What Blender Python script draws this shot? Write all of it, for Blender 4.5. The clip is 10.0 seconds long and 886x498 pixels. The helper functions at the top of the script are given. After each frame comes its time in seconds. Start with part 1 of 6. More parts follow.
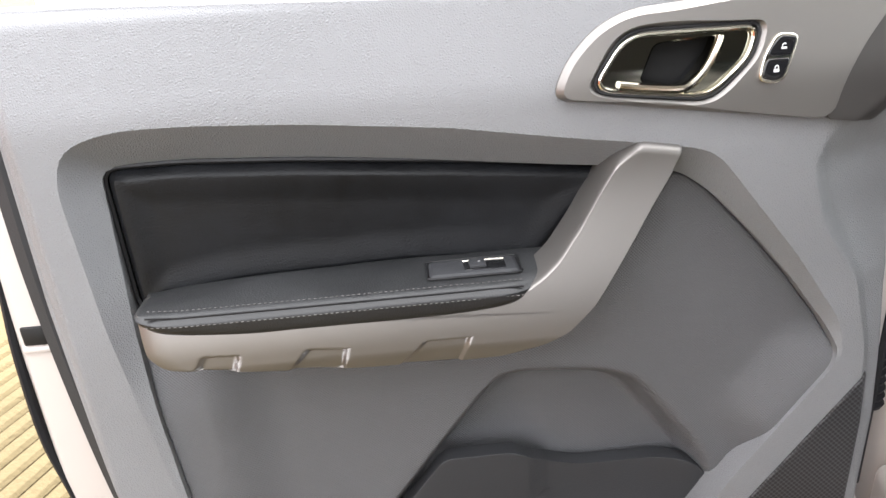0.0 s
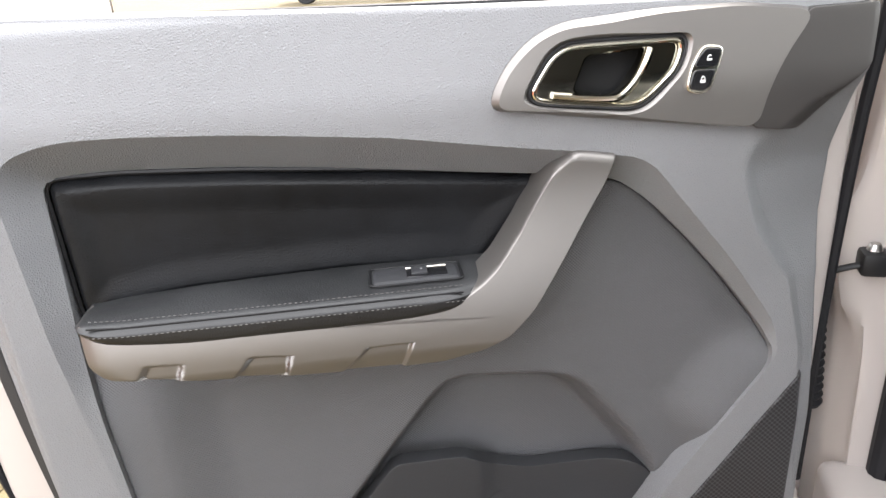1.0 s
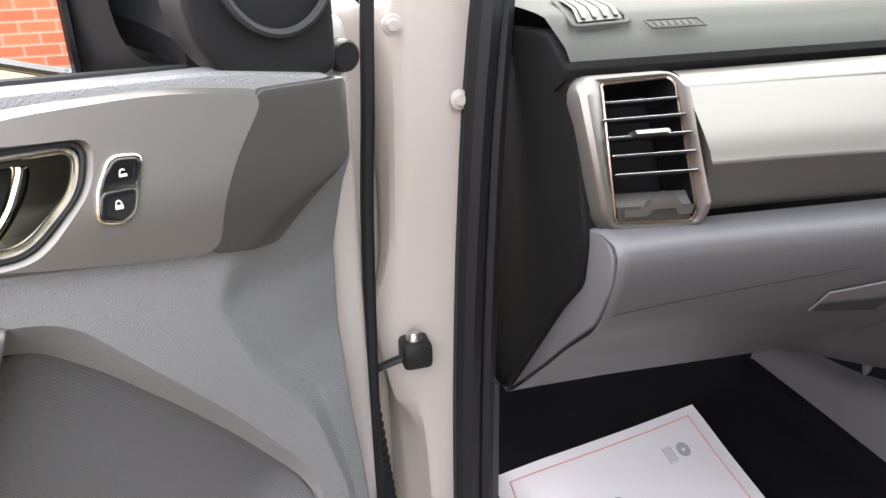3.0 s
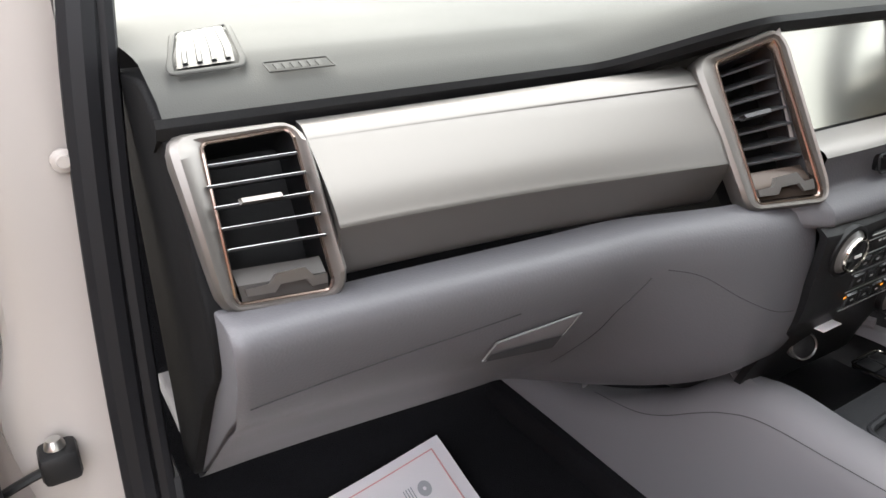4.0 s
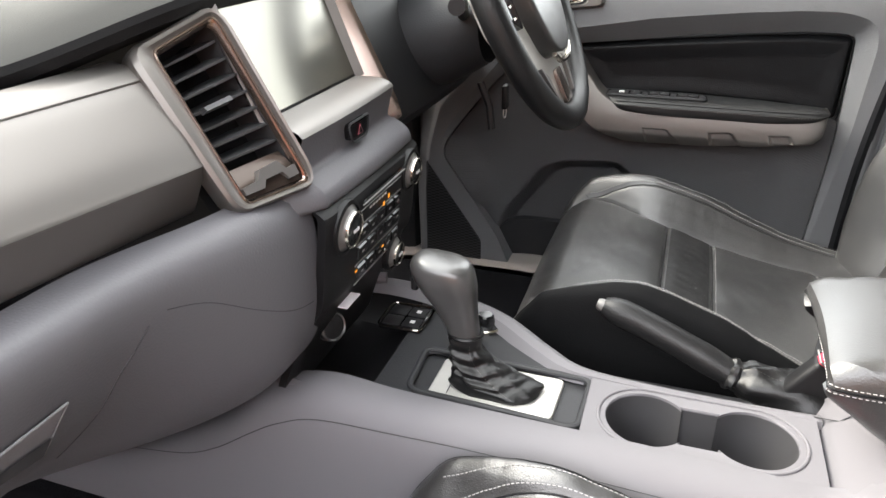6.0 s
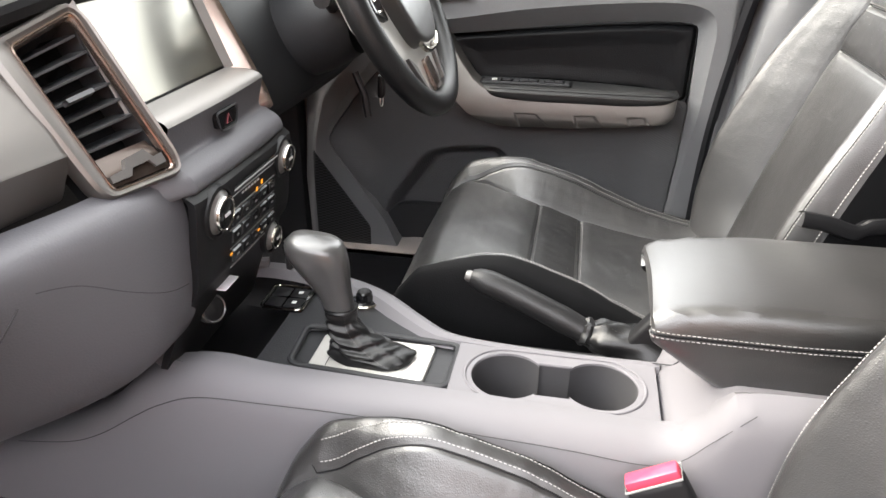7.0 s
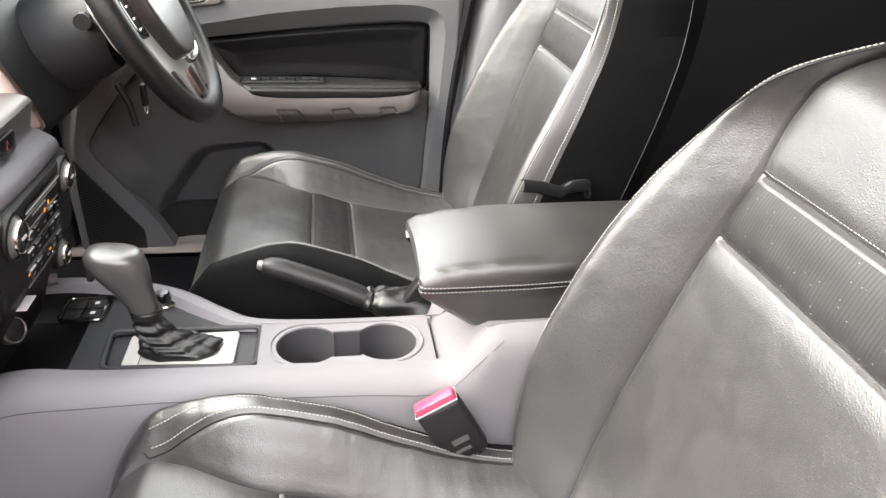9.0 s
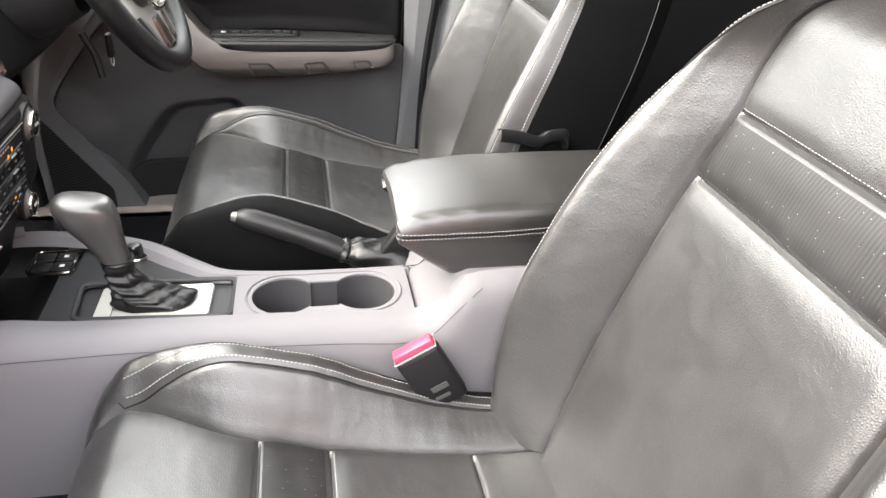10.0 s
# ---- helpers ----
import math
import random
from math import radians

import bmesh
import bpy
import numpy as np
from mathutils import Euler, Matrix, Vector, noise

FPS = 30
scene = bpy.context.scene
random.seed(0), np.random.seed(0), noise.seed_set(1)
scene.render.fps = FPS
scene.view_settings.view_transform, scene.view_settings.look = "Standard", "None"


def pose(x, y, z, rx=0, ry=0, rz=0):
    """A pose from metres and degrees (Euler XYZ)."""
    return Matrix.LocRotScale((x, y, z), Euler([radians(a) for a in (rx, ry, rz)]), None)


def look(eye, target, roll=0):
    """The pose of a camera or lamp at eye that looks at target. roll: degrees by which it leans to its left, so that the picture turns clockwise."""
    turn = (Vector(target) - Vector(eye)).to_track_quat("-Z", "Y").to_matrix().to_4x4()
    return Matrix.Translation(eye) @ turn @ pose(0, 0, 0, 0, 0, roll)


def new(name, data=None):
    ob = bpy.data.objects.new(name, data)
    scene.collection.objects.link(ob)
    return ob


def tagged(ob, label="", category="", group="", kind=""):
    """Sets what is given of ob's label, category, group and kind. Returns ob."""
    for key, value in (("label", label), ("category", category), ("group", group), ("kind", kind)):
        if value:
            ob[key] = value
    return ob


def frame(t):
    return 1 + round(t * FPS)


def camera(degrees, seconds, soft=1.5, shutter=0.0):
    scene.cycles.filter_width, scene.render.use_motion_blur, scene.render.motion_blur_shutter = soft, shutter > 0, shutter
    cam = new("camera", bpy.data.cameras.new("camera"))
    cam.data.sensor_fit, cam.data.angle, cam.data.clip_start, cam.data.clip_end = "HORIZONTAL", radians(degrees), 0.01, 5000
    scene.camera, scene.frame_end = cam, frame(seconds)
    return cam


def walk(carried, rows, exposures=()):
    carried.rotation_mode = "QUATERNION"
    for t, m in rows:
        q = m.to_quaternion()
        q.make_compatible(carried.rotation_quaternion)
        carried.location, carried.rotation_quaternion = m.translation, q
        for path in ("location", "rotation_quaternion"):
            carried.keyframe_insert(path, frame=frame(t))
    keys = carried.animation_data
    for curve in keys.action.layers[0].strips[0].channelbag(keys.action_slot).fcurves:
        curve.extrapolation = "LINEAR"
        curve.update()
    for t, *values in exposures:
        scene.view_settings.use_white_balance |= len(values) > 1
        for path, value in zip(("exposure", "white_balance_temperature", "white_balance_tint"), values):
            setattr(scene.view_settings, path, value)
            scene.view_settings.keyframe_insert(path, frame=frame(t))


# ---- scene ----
from mathutils.bvhtree import BVHTree
cam = camera(63.0, 10.0)
PATH = [
    (0, (-1.112, 0.189, 1.485), (-1.655, 1.944, 0.694), -3.9),
    (0.5, (-1.108, 0.184, 1.486), (-1.633, 1.953, 0.715), -3.7),
    (1, (-1.079, 0.185, 1.488), (-1.553, 1.967, 0.712), -3.6),
    (1.5, (-1.064, 0.229, 1.487), (-1.441, 2.028, 0.697), -3.3),
    (2, (-1.084, 0.334, 1.482), (-1.176, 2.182, 0.722), -2.9),
    (2.5, (-1.041, 0.397, 1.491), (-0.812, 2.225, 0.711), -2.2),
    (3, (-0.935, 0.421, 1.506), (-0.431, 2.193, 0.728), -1.4),
    (3.2, (-0.883, 0.432, 1.517), (-0.287, 2.175, 0.739), -1.2),
    (4.3, (-0.743, 0.467, 1.529), (0.374, 1.924, 0.736), -1.0),
    (4.5, (-0.726, 0.480, 1.536), (0.486, 1.855, 0.737), -1.1),
    (5, (-0.687, 0.505, 1.541), (0.742, 1.640, 0.724), -1.6),
    (5.5, (-0.663, 0.508, 1.528), (0.942, 1.346, 0.678), -1.3),
    (6, (-0.658, 0.505, 1.520), (1.048, 1.081, 0.649), -0.5),
    (6.2, (-0.654, 0.500, 1.522), (1.071, 1.009, 0.647), -0.3),
    (7.3, (-0.731, 0.438, 1.543), (1.029, 0.707, 0.632), 0.7),
    (7.5, (-0.749, 0.440, 1.553), (1.009, 0.659, 0.626), 0.9),
    (8, (-0.790, 0.426, 1.556), (0.976, 0.510, 0.619), 1.1),
    (8.5, (-0.804, 0.441, 1.573), (0.959, 0.340, 0.634), 1.6),
    (9, (-0.830, 0.459, 1.600), (0.916, 0.163, 0.670), 2.5),
    (9.5, (-0.831, 0.463, 1.592), (0.888, 0.072, 0.648), 3.2),
    (10, (-0.836, 0.462, 1.572), (0.858, 0.102, 0.572), 3.2),
]
walk(cam, [(t, look(eye, target, roll)) for t, eye, target, roll in PATH], [(0.0, 2.68, 6550, 10), (3.0, 2.65, 6500, 10), (4.5, 2.6, 6550, 10), (6.0, 2.75, 6600, 11), (8.0, 3.0, 6700, 12), (10.0, 3.02, 6700, 12)])

# ---- world, sun, exposure ----
world = bpy.data.worlds.new("sky")
scene.world = world
world.use_nodes = True
wn = world.node_tree.nodes
sky = wn.new("ShaderNodeTexSky")
sky.sky_type = "NISHITA"
sky.sun_disc = False
sky.sun_elevation = radians(43)
sky.sun_rotation = radians(2)
sky.air_density = 0.7
sky.dust_density = 5.0
sky.ozone_density = 1.0
world.node_tree.links.new(sky.outputs[0], wn["Background"].inputs[0])
wn["Background"].inputs[1].default_value = 0.06
cloud = wn.new("ShaderNodeBackground")          # even white cloud cover
cloud.inputs[0].default_value = (1.0, 1.0, 1.0, 1)
cloud.inputs[1].default_value = 1.1
both = wn.new("ShaderNodeAddShader")
world.node_tree.links.new(wn["Background"].outputs[0], both.inputs[0])
world.node_tree.links.new(cloud.outputs[0], both.inputs[1])
world.node_tree.links.new(both.outputs[0], wn["World Output"].inputs["Surface"])
sun = new("sun", bpy.data.lights.new("sun", "SUN"))
sun.data.energy = 1.9
sun.data.angle = radians(50)
sun.data.color = (1.0, 0.95, 0.88)
sun.matrix_world = look((0.1, 2.7, 2.55), (0, 0, 0))


# ---- materials ----
def rgb(v):
    return (v, v, v, 1.0) if isinstance(v, (int, float)) else (*v, 1.0)


def in_door_plane(tree):
    """Flat coordinates on the open door: along it and up it, turned by an eighth."""
    co = tree.nodes.new("ShaderNodeTexCoord")
    along, up = tree.nodes.new("ShaderNodeMapping"), tree.nodes.new("ShaderNodeMapping")
    along.inputs["Rotation"].default_value = (0, 0, radians(159.9))
    up.inputs["Rotation"].default_value = (radians(-90), 0, radians(45))
    tree.links.new(co.outputs["Object"], along.inputs["Vector"])
    tree.links.new(along.outputs["Vector"], up.inputs["Vector"])
    return up.outputs["Vector"]


def material(name, base, rough=0.5, metal=0.0, vary=0.12, vary_scale=6.0, grain=0.0, grain_scale=400.0, bump=0.15,
             kind="noise", coat=0.0, spec=0.5, rough_vary=0.1, wrinkle=0.0, smudge=0.0, fold_scale=44.0):
    """A surface with a broad drift of its colour and gloss and a fine relief at true size."""
    m = bpy.data.materials.new(name)
    m.use_nodes = True
    t = m.node_tree
    n, ln = t.nodes, t.links
    b = n["Principled BSDF"]
    b.inputs["Metallic"].default_value = metal
    b.inputs["Coat Weight"].default_value = coat
    b.inputs["Specular IOR Level"].default_value = spec
    b.inputs["Coat Roughness"].default_value = 0.42
    co = n.new("ShaderNodeTexCoord")
    big = n.new("ShaderNodeTexNoise")
    big.inputs["Scale"].default_value = vary_scale
    big.inputs["Detail"].default_value = 5
    ln.new(co.outputs["Object"], big.inputs["Vector"])
    drift = big.outputs["Fac"]
    if smudge:                                   # rubbed and dusty patches, a hand's width and smaller
        mid = n.new("ShaderNodeTexNoise")
        mid.inputs["Scale"].default_value = vary_scale * 5.3
        mid.inputs["Detail"].default_value = 9
        mid.inputs["Roughness"].default_value = 0.66
        mid.inputs["Distortion"].default_value = 0.7
        ln.new(co.outputs["Object"], mid.inputs["Vector"])
        blend = n.new("ShaderNodeMix")
        blend.inputs["Factor"].default_value = smudge
        ln.new(big.outputs["Fac"], blend.inputs["A"])
        ln.new(mid.outputs["Fac"], blend.inputs["B"])
        sharp = n.new("ShaderNodeMapRange")
        sharp.inputs["From Min"].default_value = 0.34
        sharp.inputs["From Max"].default_value = 0.66
        ln.new(blend.outputs["Result"], sharp.inputs["Value"])
        drift = sharp.outputs["Result"]
    ramp = n.new("ShaderNodeMix")
    ramp.data_type = "RGBA"
    c = rgb(base)
    ramp.inputs["A"].default_value = (*[v * (1 - vary) for v in c[:3]], 1)
    ramp.inputs["B"].default_value = (*[min(1, v * (1 + vary)) for v in c[:3]], 1)
    ln.new(drift, ramp.inputs["Factor"])
    ln.new(ramp.outputs["Result"], b.inputs["Base Color"])
    rr = n.new("ShaderNodeMapRange")
    rr.inputs["To Min"].default_value = max(0.02, rough - rough_vary)
    rr.inputs["To Max"].default_value = min(1, rough + rough_vary)
    ln.new(drift, rr.inputs["Value"])
    ln.new(rr.outputs["Result"], b.inputs["Roughness"])
    if grain:
        if kind == "leather":
            tex = n.new("ShaderNodeTexVoronoi")
            tex.feature = "DISTANCE_TO_EDGE"
            out = tex.outputs["Distance"]
        elif kind == "ribs":
            tex = n.new("ShaderNodeTexWave")
            tex.inputs["Distortion"].default_value = 0.6
            tex.inputs["Detail Scale"].default_value = 2.0
            out = tex.outputs["Fac"]
        elif kind == "weave":
            tex = n.new("ShaderNodeTexVoronoi")
            tex.voronoi_dimensions = "2D"
            tex.inputs["Randomness"].default_value = 0.0
            ln.new(in_door_plane(t), tex.inputs["Vector"])
            out = tex.outputs["Distance"]
        else:
            tex = n.new("ShaderNodeTexNoise")
            tex.inputs["Detail"].default_value = 3
            out = tex.outputs["Fac"]
        tex.inputs["Scale"].default_value = grain_scale
        if kind != "weave":
            ln.new(co.outputs["Object"], tex.inputs["Vector"])
        bp = n.new("ShaderNodeBump")
        bp.inputs["Strength"].default_value = bump
        bp.inputs["Distance"].default_value = grain
        ln.new(out, bp.inputs["Height"])
        if wrinkle:
            fold = n.new("ShaderNodeTexNoise")
            fold.inputs["Scale"].default_value = fold_scale
            fold.inputs["Detail"].default_value = 7
            fold.inputs["Roughness"].default_value = 0.62
            fold.inputs["Distortion"].default_value = 0.2
            ln.new(co.outputs["Object"], fold.inputs["Vector"])
            bf = n.new("ShaderNodeBump")
            bf.inputs["Strength"].default_value = wrinkle
            bf.inputs["Distance"].default_value = 0.006
            ln.new(fold.outputs["Fac"], bf.inputs["Height"])
            ln.new(bf.outputs["Normal"], bp.inputs["Normal"])
        ln.new(bp.outputs["Normal"], b.inputs["Normal"])
        ln.new(bp.outputs["Normal"], b.inputs["Coat Normal"])
    return m


GREY = material("grained_grey_plastic", (0.158, 0.160, 0.167), 0.5, grain=0.0017, grain_scale=420, bump=0.55, kind="leather", vary=0.06, vary_scale=5, smudge=0.25)
GREY_DARK = material("dark_grey_plastic", (0.026, 0.0265, 0.029), 0.5, spec=0.3, grain=0.001, grain_scale=300, bump=0.25, kind="leather", vary=0.08)
GREY_SMOOTH = material("satin_grey_plastic", (0.148, 0.143, 0.153), 0.58, spec=0.2, vary=0.05, grain=0.0006, grain_scale=700, bump=0.12)
CLOTH = material("woven_grey_cloth", (0.078, 0.078, 0.083), 0.58, grain=0.0018, grain_scale=400, bump=0.5, kind="weave", vary=0.05, spec=0.45)
BLACK_SUEDE = material("black_soft_leather", (0.0046, 0.0050, 0.0060), 0.50, spec=0.22, grain=0.0012, grain_scale=330, bump=0.4, kind="leather", vary=0.5, vary_scale=6, smudge=0.55)
BLACK_LEATHER = material("black_seat_leather", (0.0155, 0.0148, 0.0155), 0.42, wrinkle=0.10, spec=1.0, coat=0.8, grain=0.0010, grain_scale=430, bump=0.34, kind="leather", vary=0.32, vary_scale=6, rough_vary=0.07, smudge=0.5)
TRIM_LEATHER = material("black_armrest_leather", (0.0180, 0.0172, 0.0176), 0.38, wrinkle=0.04, spec=1.0, coat=0.6, grain=0.0009, grain_scale=430, bump=0.22, kind="leather", vary=0.3, vary_scale=7, rough_vary=0.06, smudge=0.45)
PLEAT = material("ribbed_black_leather", (0.012, 0.0115, 0.0120), 0.55, spec=0.5, grain=0.0010, grain_scale=74, bump=0.16, kind="ribs", vary=0.3, vary_scale=9, smudge=0.5)
pleat = PLEAT.node_tree                        # pale dust caught between the ribs
dust = pleat.nodes.new("ShaderNodeTexVoronoi")
dust.inputs["Scale"].default_value = 150
dot = pleat.nodes.new("ShaderNodeMath")
dot.operation, dot.inputs[1].default_value = "LESS_THAN", 0.075
tone = pleat.nodes.new("ShaderNodeMix")
tone.data_type = "RGBA"
tone.inputs["B"].default_value = (0.30, 0.30, 0.29, 1)
plain = pleat.nodes["Principled BSDF"].inputs["Base Color"].links[0].from_socket
pleat.links.new(next(n for n in pleat.nodes if n.type == "TEX_COORD").outputs["Object"], dust.inputs["Vector"])
pleat.links.new(dust.outputs["Distance"], dot.inputs[0])
pleat.links.new(dot.outputs["Value"], tone.inputs["Factor"])
pleat.links.new(plain, tone.inputs["A"])
pleat.links.new(tone.outputs["Result"], pleat.nodes["Principled BSDF"].inputs["Base Color"])
ARMREST_PAD = material("satin_armrest_leather", (0.0145, 0.0150, 0.0160), 0.52, spec=0.5, wrinkle=0.05, grain=0.001, grain_scale=330, bump=0.35, kind="leather", vary=0.3, vary_scale=9, smudge=0.5)
BLACK_PAD = material("black_trim_leather", (0.009, 0.009, 0.0097), 0.42, spec=0.45, wrinkle=0.05, grain=0.001, grain_scale=300, bump=0.3, kind="leather", vary=0.25, vary_scale=9)
GAITER = material("creased_gaiter_leather", (0.007, 0.007, 0.0075), 0.34, spec=0.4, wrinkle=0.1, grain=0.0008, grain_scale=420, bump=0.25, kind="leather", vary=0.3, vary_scale=20)
BEZEL = material("brown_dark_chrome", (0.30, 0.235, 0.205), 0.24, metal=0.95, vary=0.05)
PLATE_SILVER = material("bright_silver_paint", (0.50, 0.49, 0.465), 0.4, metal=0.3, vary=0.04)
# darker copy of the silver paint: shade is put into its colour
SILVER_SHADED = material("shaded_silver_paint", (0.17, 0.16, 0.154), 0.46, metal=0.6, vary=0.05)
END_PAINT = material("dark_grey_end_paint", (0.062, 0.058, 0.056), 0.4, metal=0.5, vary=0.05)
# deck grey made darker: the shade inside the wells is in this colour
CUP = material("shaded_cup_holder_plastic", (0.055, 0.054, 0.057), 0.5, spec=0.3, vary=0.06)
SIDE_VINYL = material("matt_black_vinyl", (0.0055, 0.0056, 0.0062), 0.7, spec=0.12, grain=0.001, grain_scale=300, bump=0.3, kind="leather", vary=0.15)
PRINT_DIM = material("dull_print", (0.05, 0.05, 0.05), 0.6, vary=0.1)
THREAD_DIM = material("dull_grey_thread", (0.085, 0.080, 0.078), 0.8, vary=0.15, vary_scale=80)
THREAD = material("pale_thread", (0.33, 0.32, 0.315), 0.75, vary=0.15, vary_scale=80)
SILVER = material("silver_painted_plastic", (0.208, 0.196, 0.187), 0.48, metal=0.88, vary=0.04, vary_scale=3, grain=0.0002, grain_scale=1500, bump=0.1, rough_vary=0.05)
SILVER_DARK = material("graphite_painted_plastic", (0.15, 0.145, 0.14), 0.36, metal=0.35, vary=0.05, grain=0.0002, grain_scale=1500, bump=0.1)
DARK_CHROME = material("dark_chrome", (0.30, 0.29, 0.25), 0.13, metal=1.0, vary=0.05, rough_vary=0.03)
CHROME = material("satin_chrome", (0.72, 0.68, 0.6), 0.14, metal=1.0, vary=0.03, rough_vary=0.04)
GLOSS_BLACK = material("gloss_black_plastic", (0.008, 0.008, 0.009), 0.12, vary=0.1, rough_vary=0.04)
BLACK = material("matt_black_plastic", (0.008, 0.008, 0.009), 0.5, spec=0.3, vary=0.15, grain=0.0006, grain_scale=500, bump=0.2)
KNOB_GREY = material("satin_dark_grey_plastic", (0.045, 0.044, 0.044), 0.30, spec=0.8, coat=0.6, vary=0.1, rough_vary=0.04, grain=0.0004, grain_scale=500, bump=0.1, kind="leather")
RUBBER = material("black_rubber", (0.01, 0.01, 0.012), 0.6, spec=0.25, vary=0.2)
CARPET = material("black_carpet", (0.010, 0.010, 0.012), 0.95, grain=0.004, grain_scale=500, bump=0.9, vary=0.3, vary_scale=20, spec=0.1)
WHITE_PAINT = material("white_car_paint", (0.41, 0.372, 0.352), 0.3, vary=0.05, vary_scale=3, coat=0.5, rough_vary=0.05)
PAPER = material("white_paper", (0.84, 0.80, 0.84), 0.85, vary=0.02)
PRINT_GREY = material("grey_print", (0.42, 0.42, 0.46), 0.85, vary=0.1)
PRINT_RED = material("pink_print", (0.72, 0.38, 0.40), 0.85, vary=0.1)
ICON_DIM = material("dim_print", (0.22, 0.22, 0.22), 0.6, vary=0.1)
ICON = material("pale_print", (0.62, 0.62, 0.62), 0.6, vary=0.05)
RED = material("red_plastic", (0.62, 0.045, 0.09), 0.35, vary=0.08)
RED_DIM = material("dull_red_print", (0.22, 0.02, 0.035), 0.45, vary=0.08)
METAL = material("bare_steel", (0.5, 0.49, 0.47), 0.35, metal=1.0, vary=0.1)
CONCRETE = material("ribbed_yellow_concrete", (0.105, 0.085, 0.048), 0.9, spec=0.1, grain=0.01, grain_scale=60, bump=0.5, vary=0.3, vary_scale=2.5)
MIRROR = material("mirror_glass", (0.85, 0.87, 0.88), 0.02, metal=1.0, vary=0.01, rough_vary=0.01)
DASH_TOP = material("grained_dash_top", (0.060, 0.0605, 0.058), 0.7, spec=0.06, grain=0.0010, grain_scale=480, bump=0.2, kind="leather", vary=0.05)
DASH_LOW = material("grained_lower_dash", (0.098, 0.096, 0.105), 0.5, spec=0.35, grain=0.001, grain_scale=280, bump=0.25, kind="leather", vary=0.05)
GAP = material("dark_gap", (0.03, 0.03, 0.033), 0.7, vary=0.1)
HEADLINER = material("pale_headliner_cloth", (0.55, 0.54, 0.52), 0.9, grain=0.001, grain_scale=700, bump=0.3)
# metallic cream: the bright reflection on the screen is put into its colour
SCREEN = material("cream_reflection_screen", (0.16, 0.152, 0.124), 0.16, metal=0.75, vary=0.05, rough_vary=0.02, coat=1.0, spec=1.0)


def car_glass(name, tint, gloss):
    """A thin tinted pane: it lets light through in its tint and mirrors a little."""
    m = bpy.data.materials.new(name)
    m.use_nodes = True
    pn = m.node_tree
    tr = pn.nodes.new("ShaderNodeBsdfTransparent")
    tr.inputs["Color"].default_value = (*tint, 1)
    gl = pn.nodes.new("ShaderNodeBsdfGlossy")
    gl.inputs["Roughness"].default_value = 0.03
    mx = pn.nodes.new("ShaderNodeMixShader")
    mx.inputs["Fac"].default_value = gloss
    pn.links.new(tr.outputs[0], mx.inputs[1])
    pn.links.new(gl.outputs[0], mx.inputs[2])
    pn.links.new(mx.outputs[0], pn.nodes["Material Output"].inputs["Surface"])
    return m


PRIVACY = car_glass("dark_privacy_glass", (0.10, 0.11, 0.11), 0.06)
SCREEN_GLASS = car_glass("green_tinted_glass", (0.845, 0.875, 0.85), 0.05)
AMBER = bpy.data.materials.new("amber_lamp")
AMBER.use_nodes = True
ab = AMBER.node_tree.nodes["Principled BSDF"]
ab.inputs["Base Color"].default_value = (0.8, 0.3, 0.02, 1)
ab.inputs["Emission Color"].default_value = (1.0, 0.36, 0.03, 1)
ab.inputs["Emission Strength"].default_value = 0.16


# ---- mesh helpers ----
def thing(name, label, category, at=(0, 0, 0), group="", kind=""):
    ob = new(name)
    ob.location = at
    ob.empty_display_size = 0.05
    return tagged(ob, label, category, group, kind)


def place_of(ob):
    p = Vector((0, 0, 0))
    while ob is not None:
        p = p + ob.location
        ob = ob.parent
    return p


def part(name, bm, mat, parent=None, label="", xf=None, smooth=True, sharp=29):
    """Links a bmesh, drawn in world places, as one mesh object under its thing."""
    if xf is not None:
        bm.transform(xf)
        if xf.to_3x3().determinant() < 0:
            bmesh.ops.reverse_faces(bm, faces=bm.faces[:])
    if parent is not None:
        bm.transform(Matrix.Translation(-place_of(parent)))
    me = bpy.data.meshes.new(name)
    if smooth:
        for f in bm.faces:
            f.smooth = True
    bm.to_mesh(me)
    bm.free()
    if smooth:
        me.set_sharp_from_angle(angle=radians(sharp))
    me.materials.append(mat)
    ob = new(name, me)
    ob.parent = parent
    if label:
        ob["label"] = label
    return ob


def spline(points, count, closed=False):
    """Evenly spread points on a smooth curve through the given ones."""
    p = np.array(points, float)
    n = len(p)
    out = []
    spans = n if closed else n - 1
    steps = 12
    for i in range(spans):
        if closed:
            a, b, c, d = p[(i - 1) % n], p[i], p[(i + 1) % n], p[(i + 2) % n]
        else:
            a, b, c, d = p[max(i - 1, 0)], p[i], p[i + 1], p[min(i + 2, n - 1)]
        for k in range(steps):
            t = k / steps
            out.append(0.5 * (2 * b + (c - a) * t + (2 * a - 5 * b + 4 * c - d) * t * t + (3 * b - a - 3 * c + d) * t ** 3))
    out.append(p[0] if closed else p[-1])
    return evenly(out, count, closed)


def evenly(points, count, closed=False):
    p = np.array(points, float)
    if closed and np.linalg.norm(p[0] - p[-1]) > 1e-9:
        p = np.vstack([p, p[:1]])
    s = np.r_[0, np.cumsum(np.linalg.norm(np.diff(p, axis=0), axis=1))]
    t = np.linspace(0, s[-1], count + 1 if closed else count)
    if closed:
        t = t[:-1]
    return np.stack([np.interp(t, s, p[:, k]) for k in range(p.shape[1])], 1)


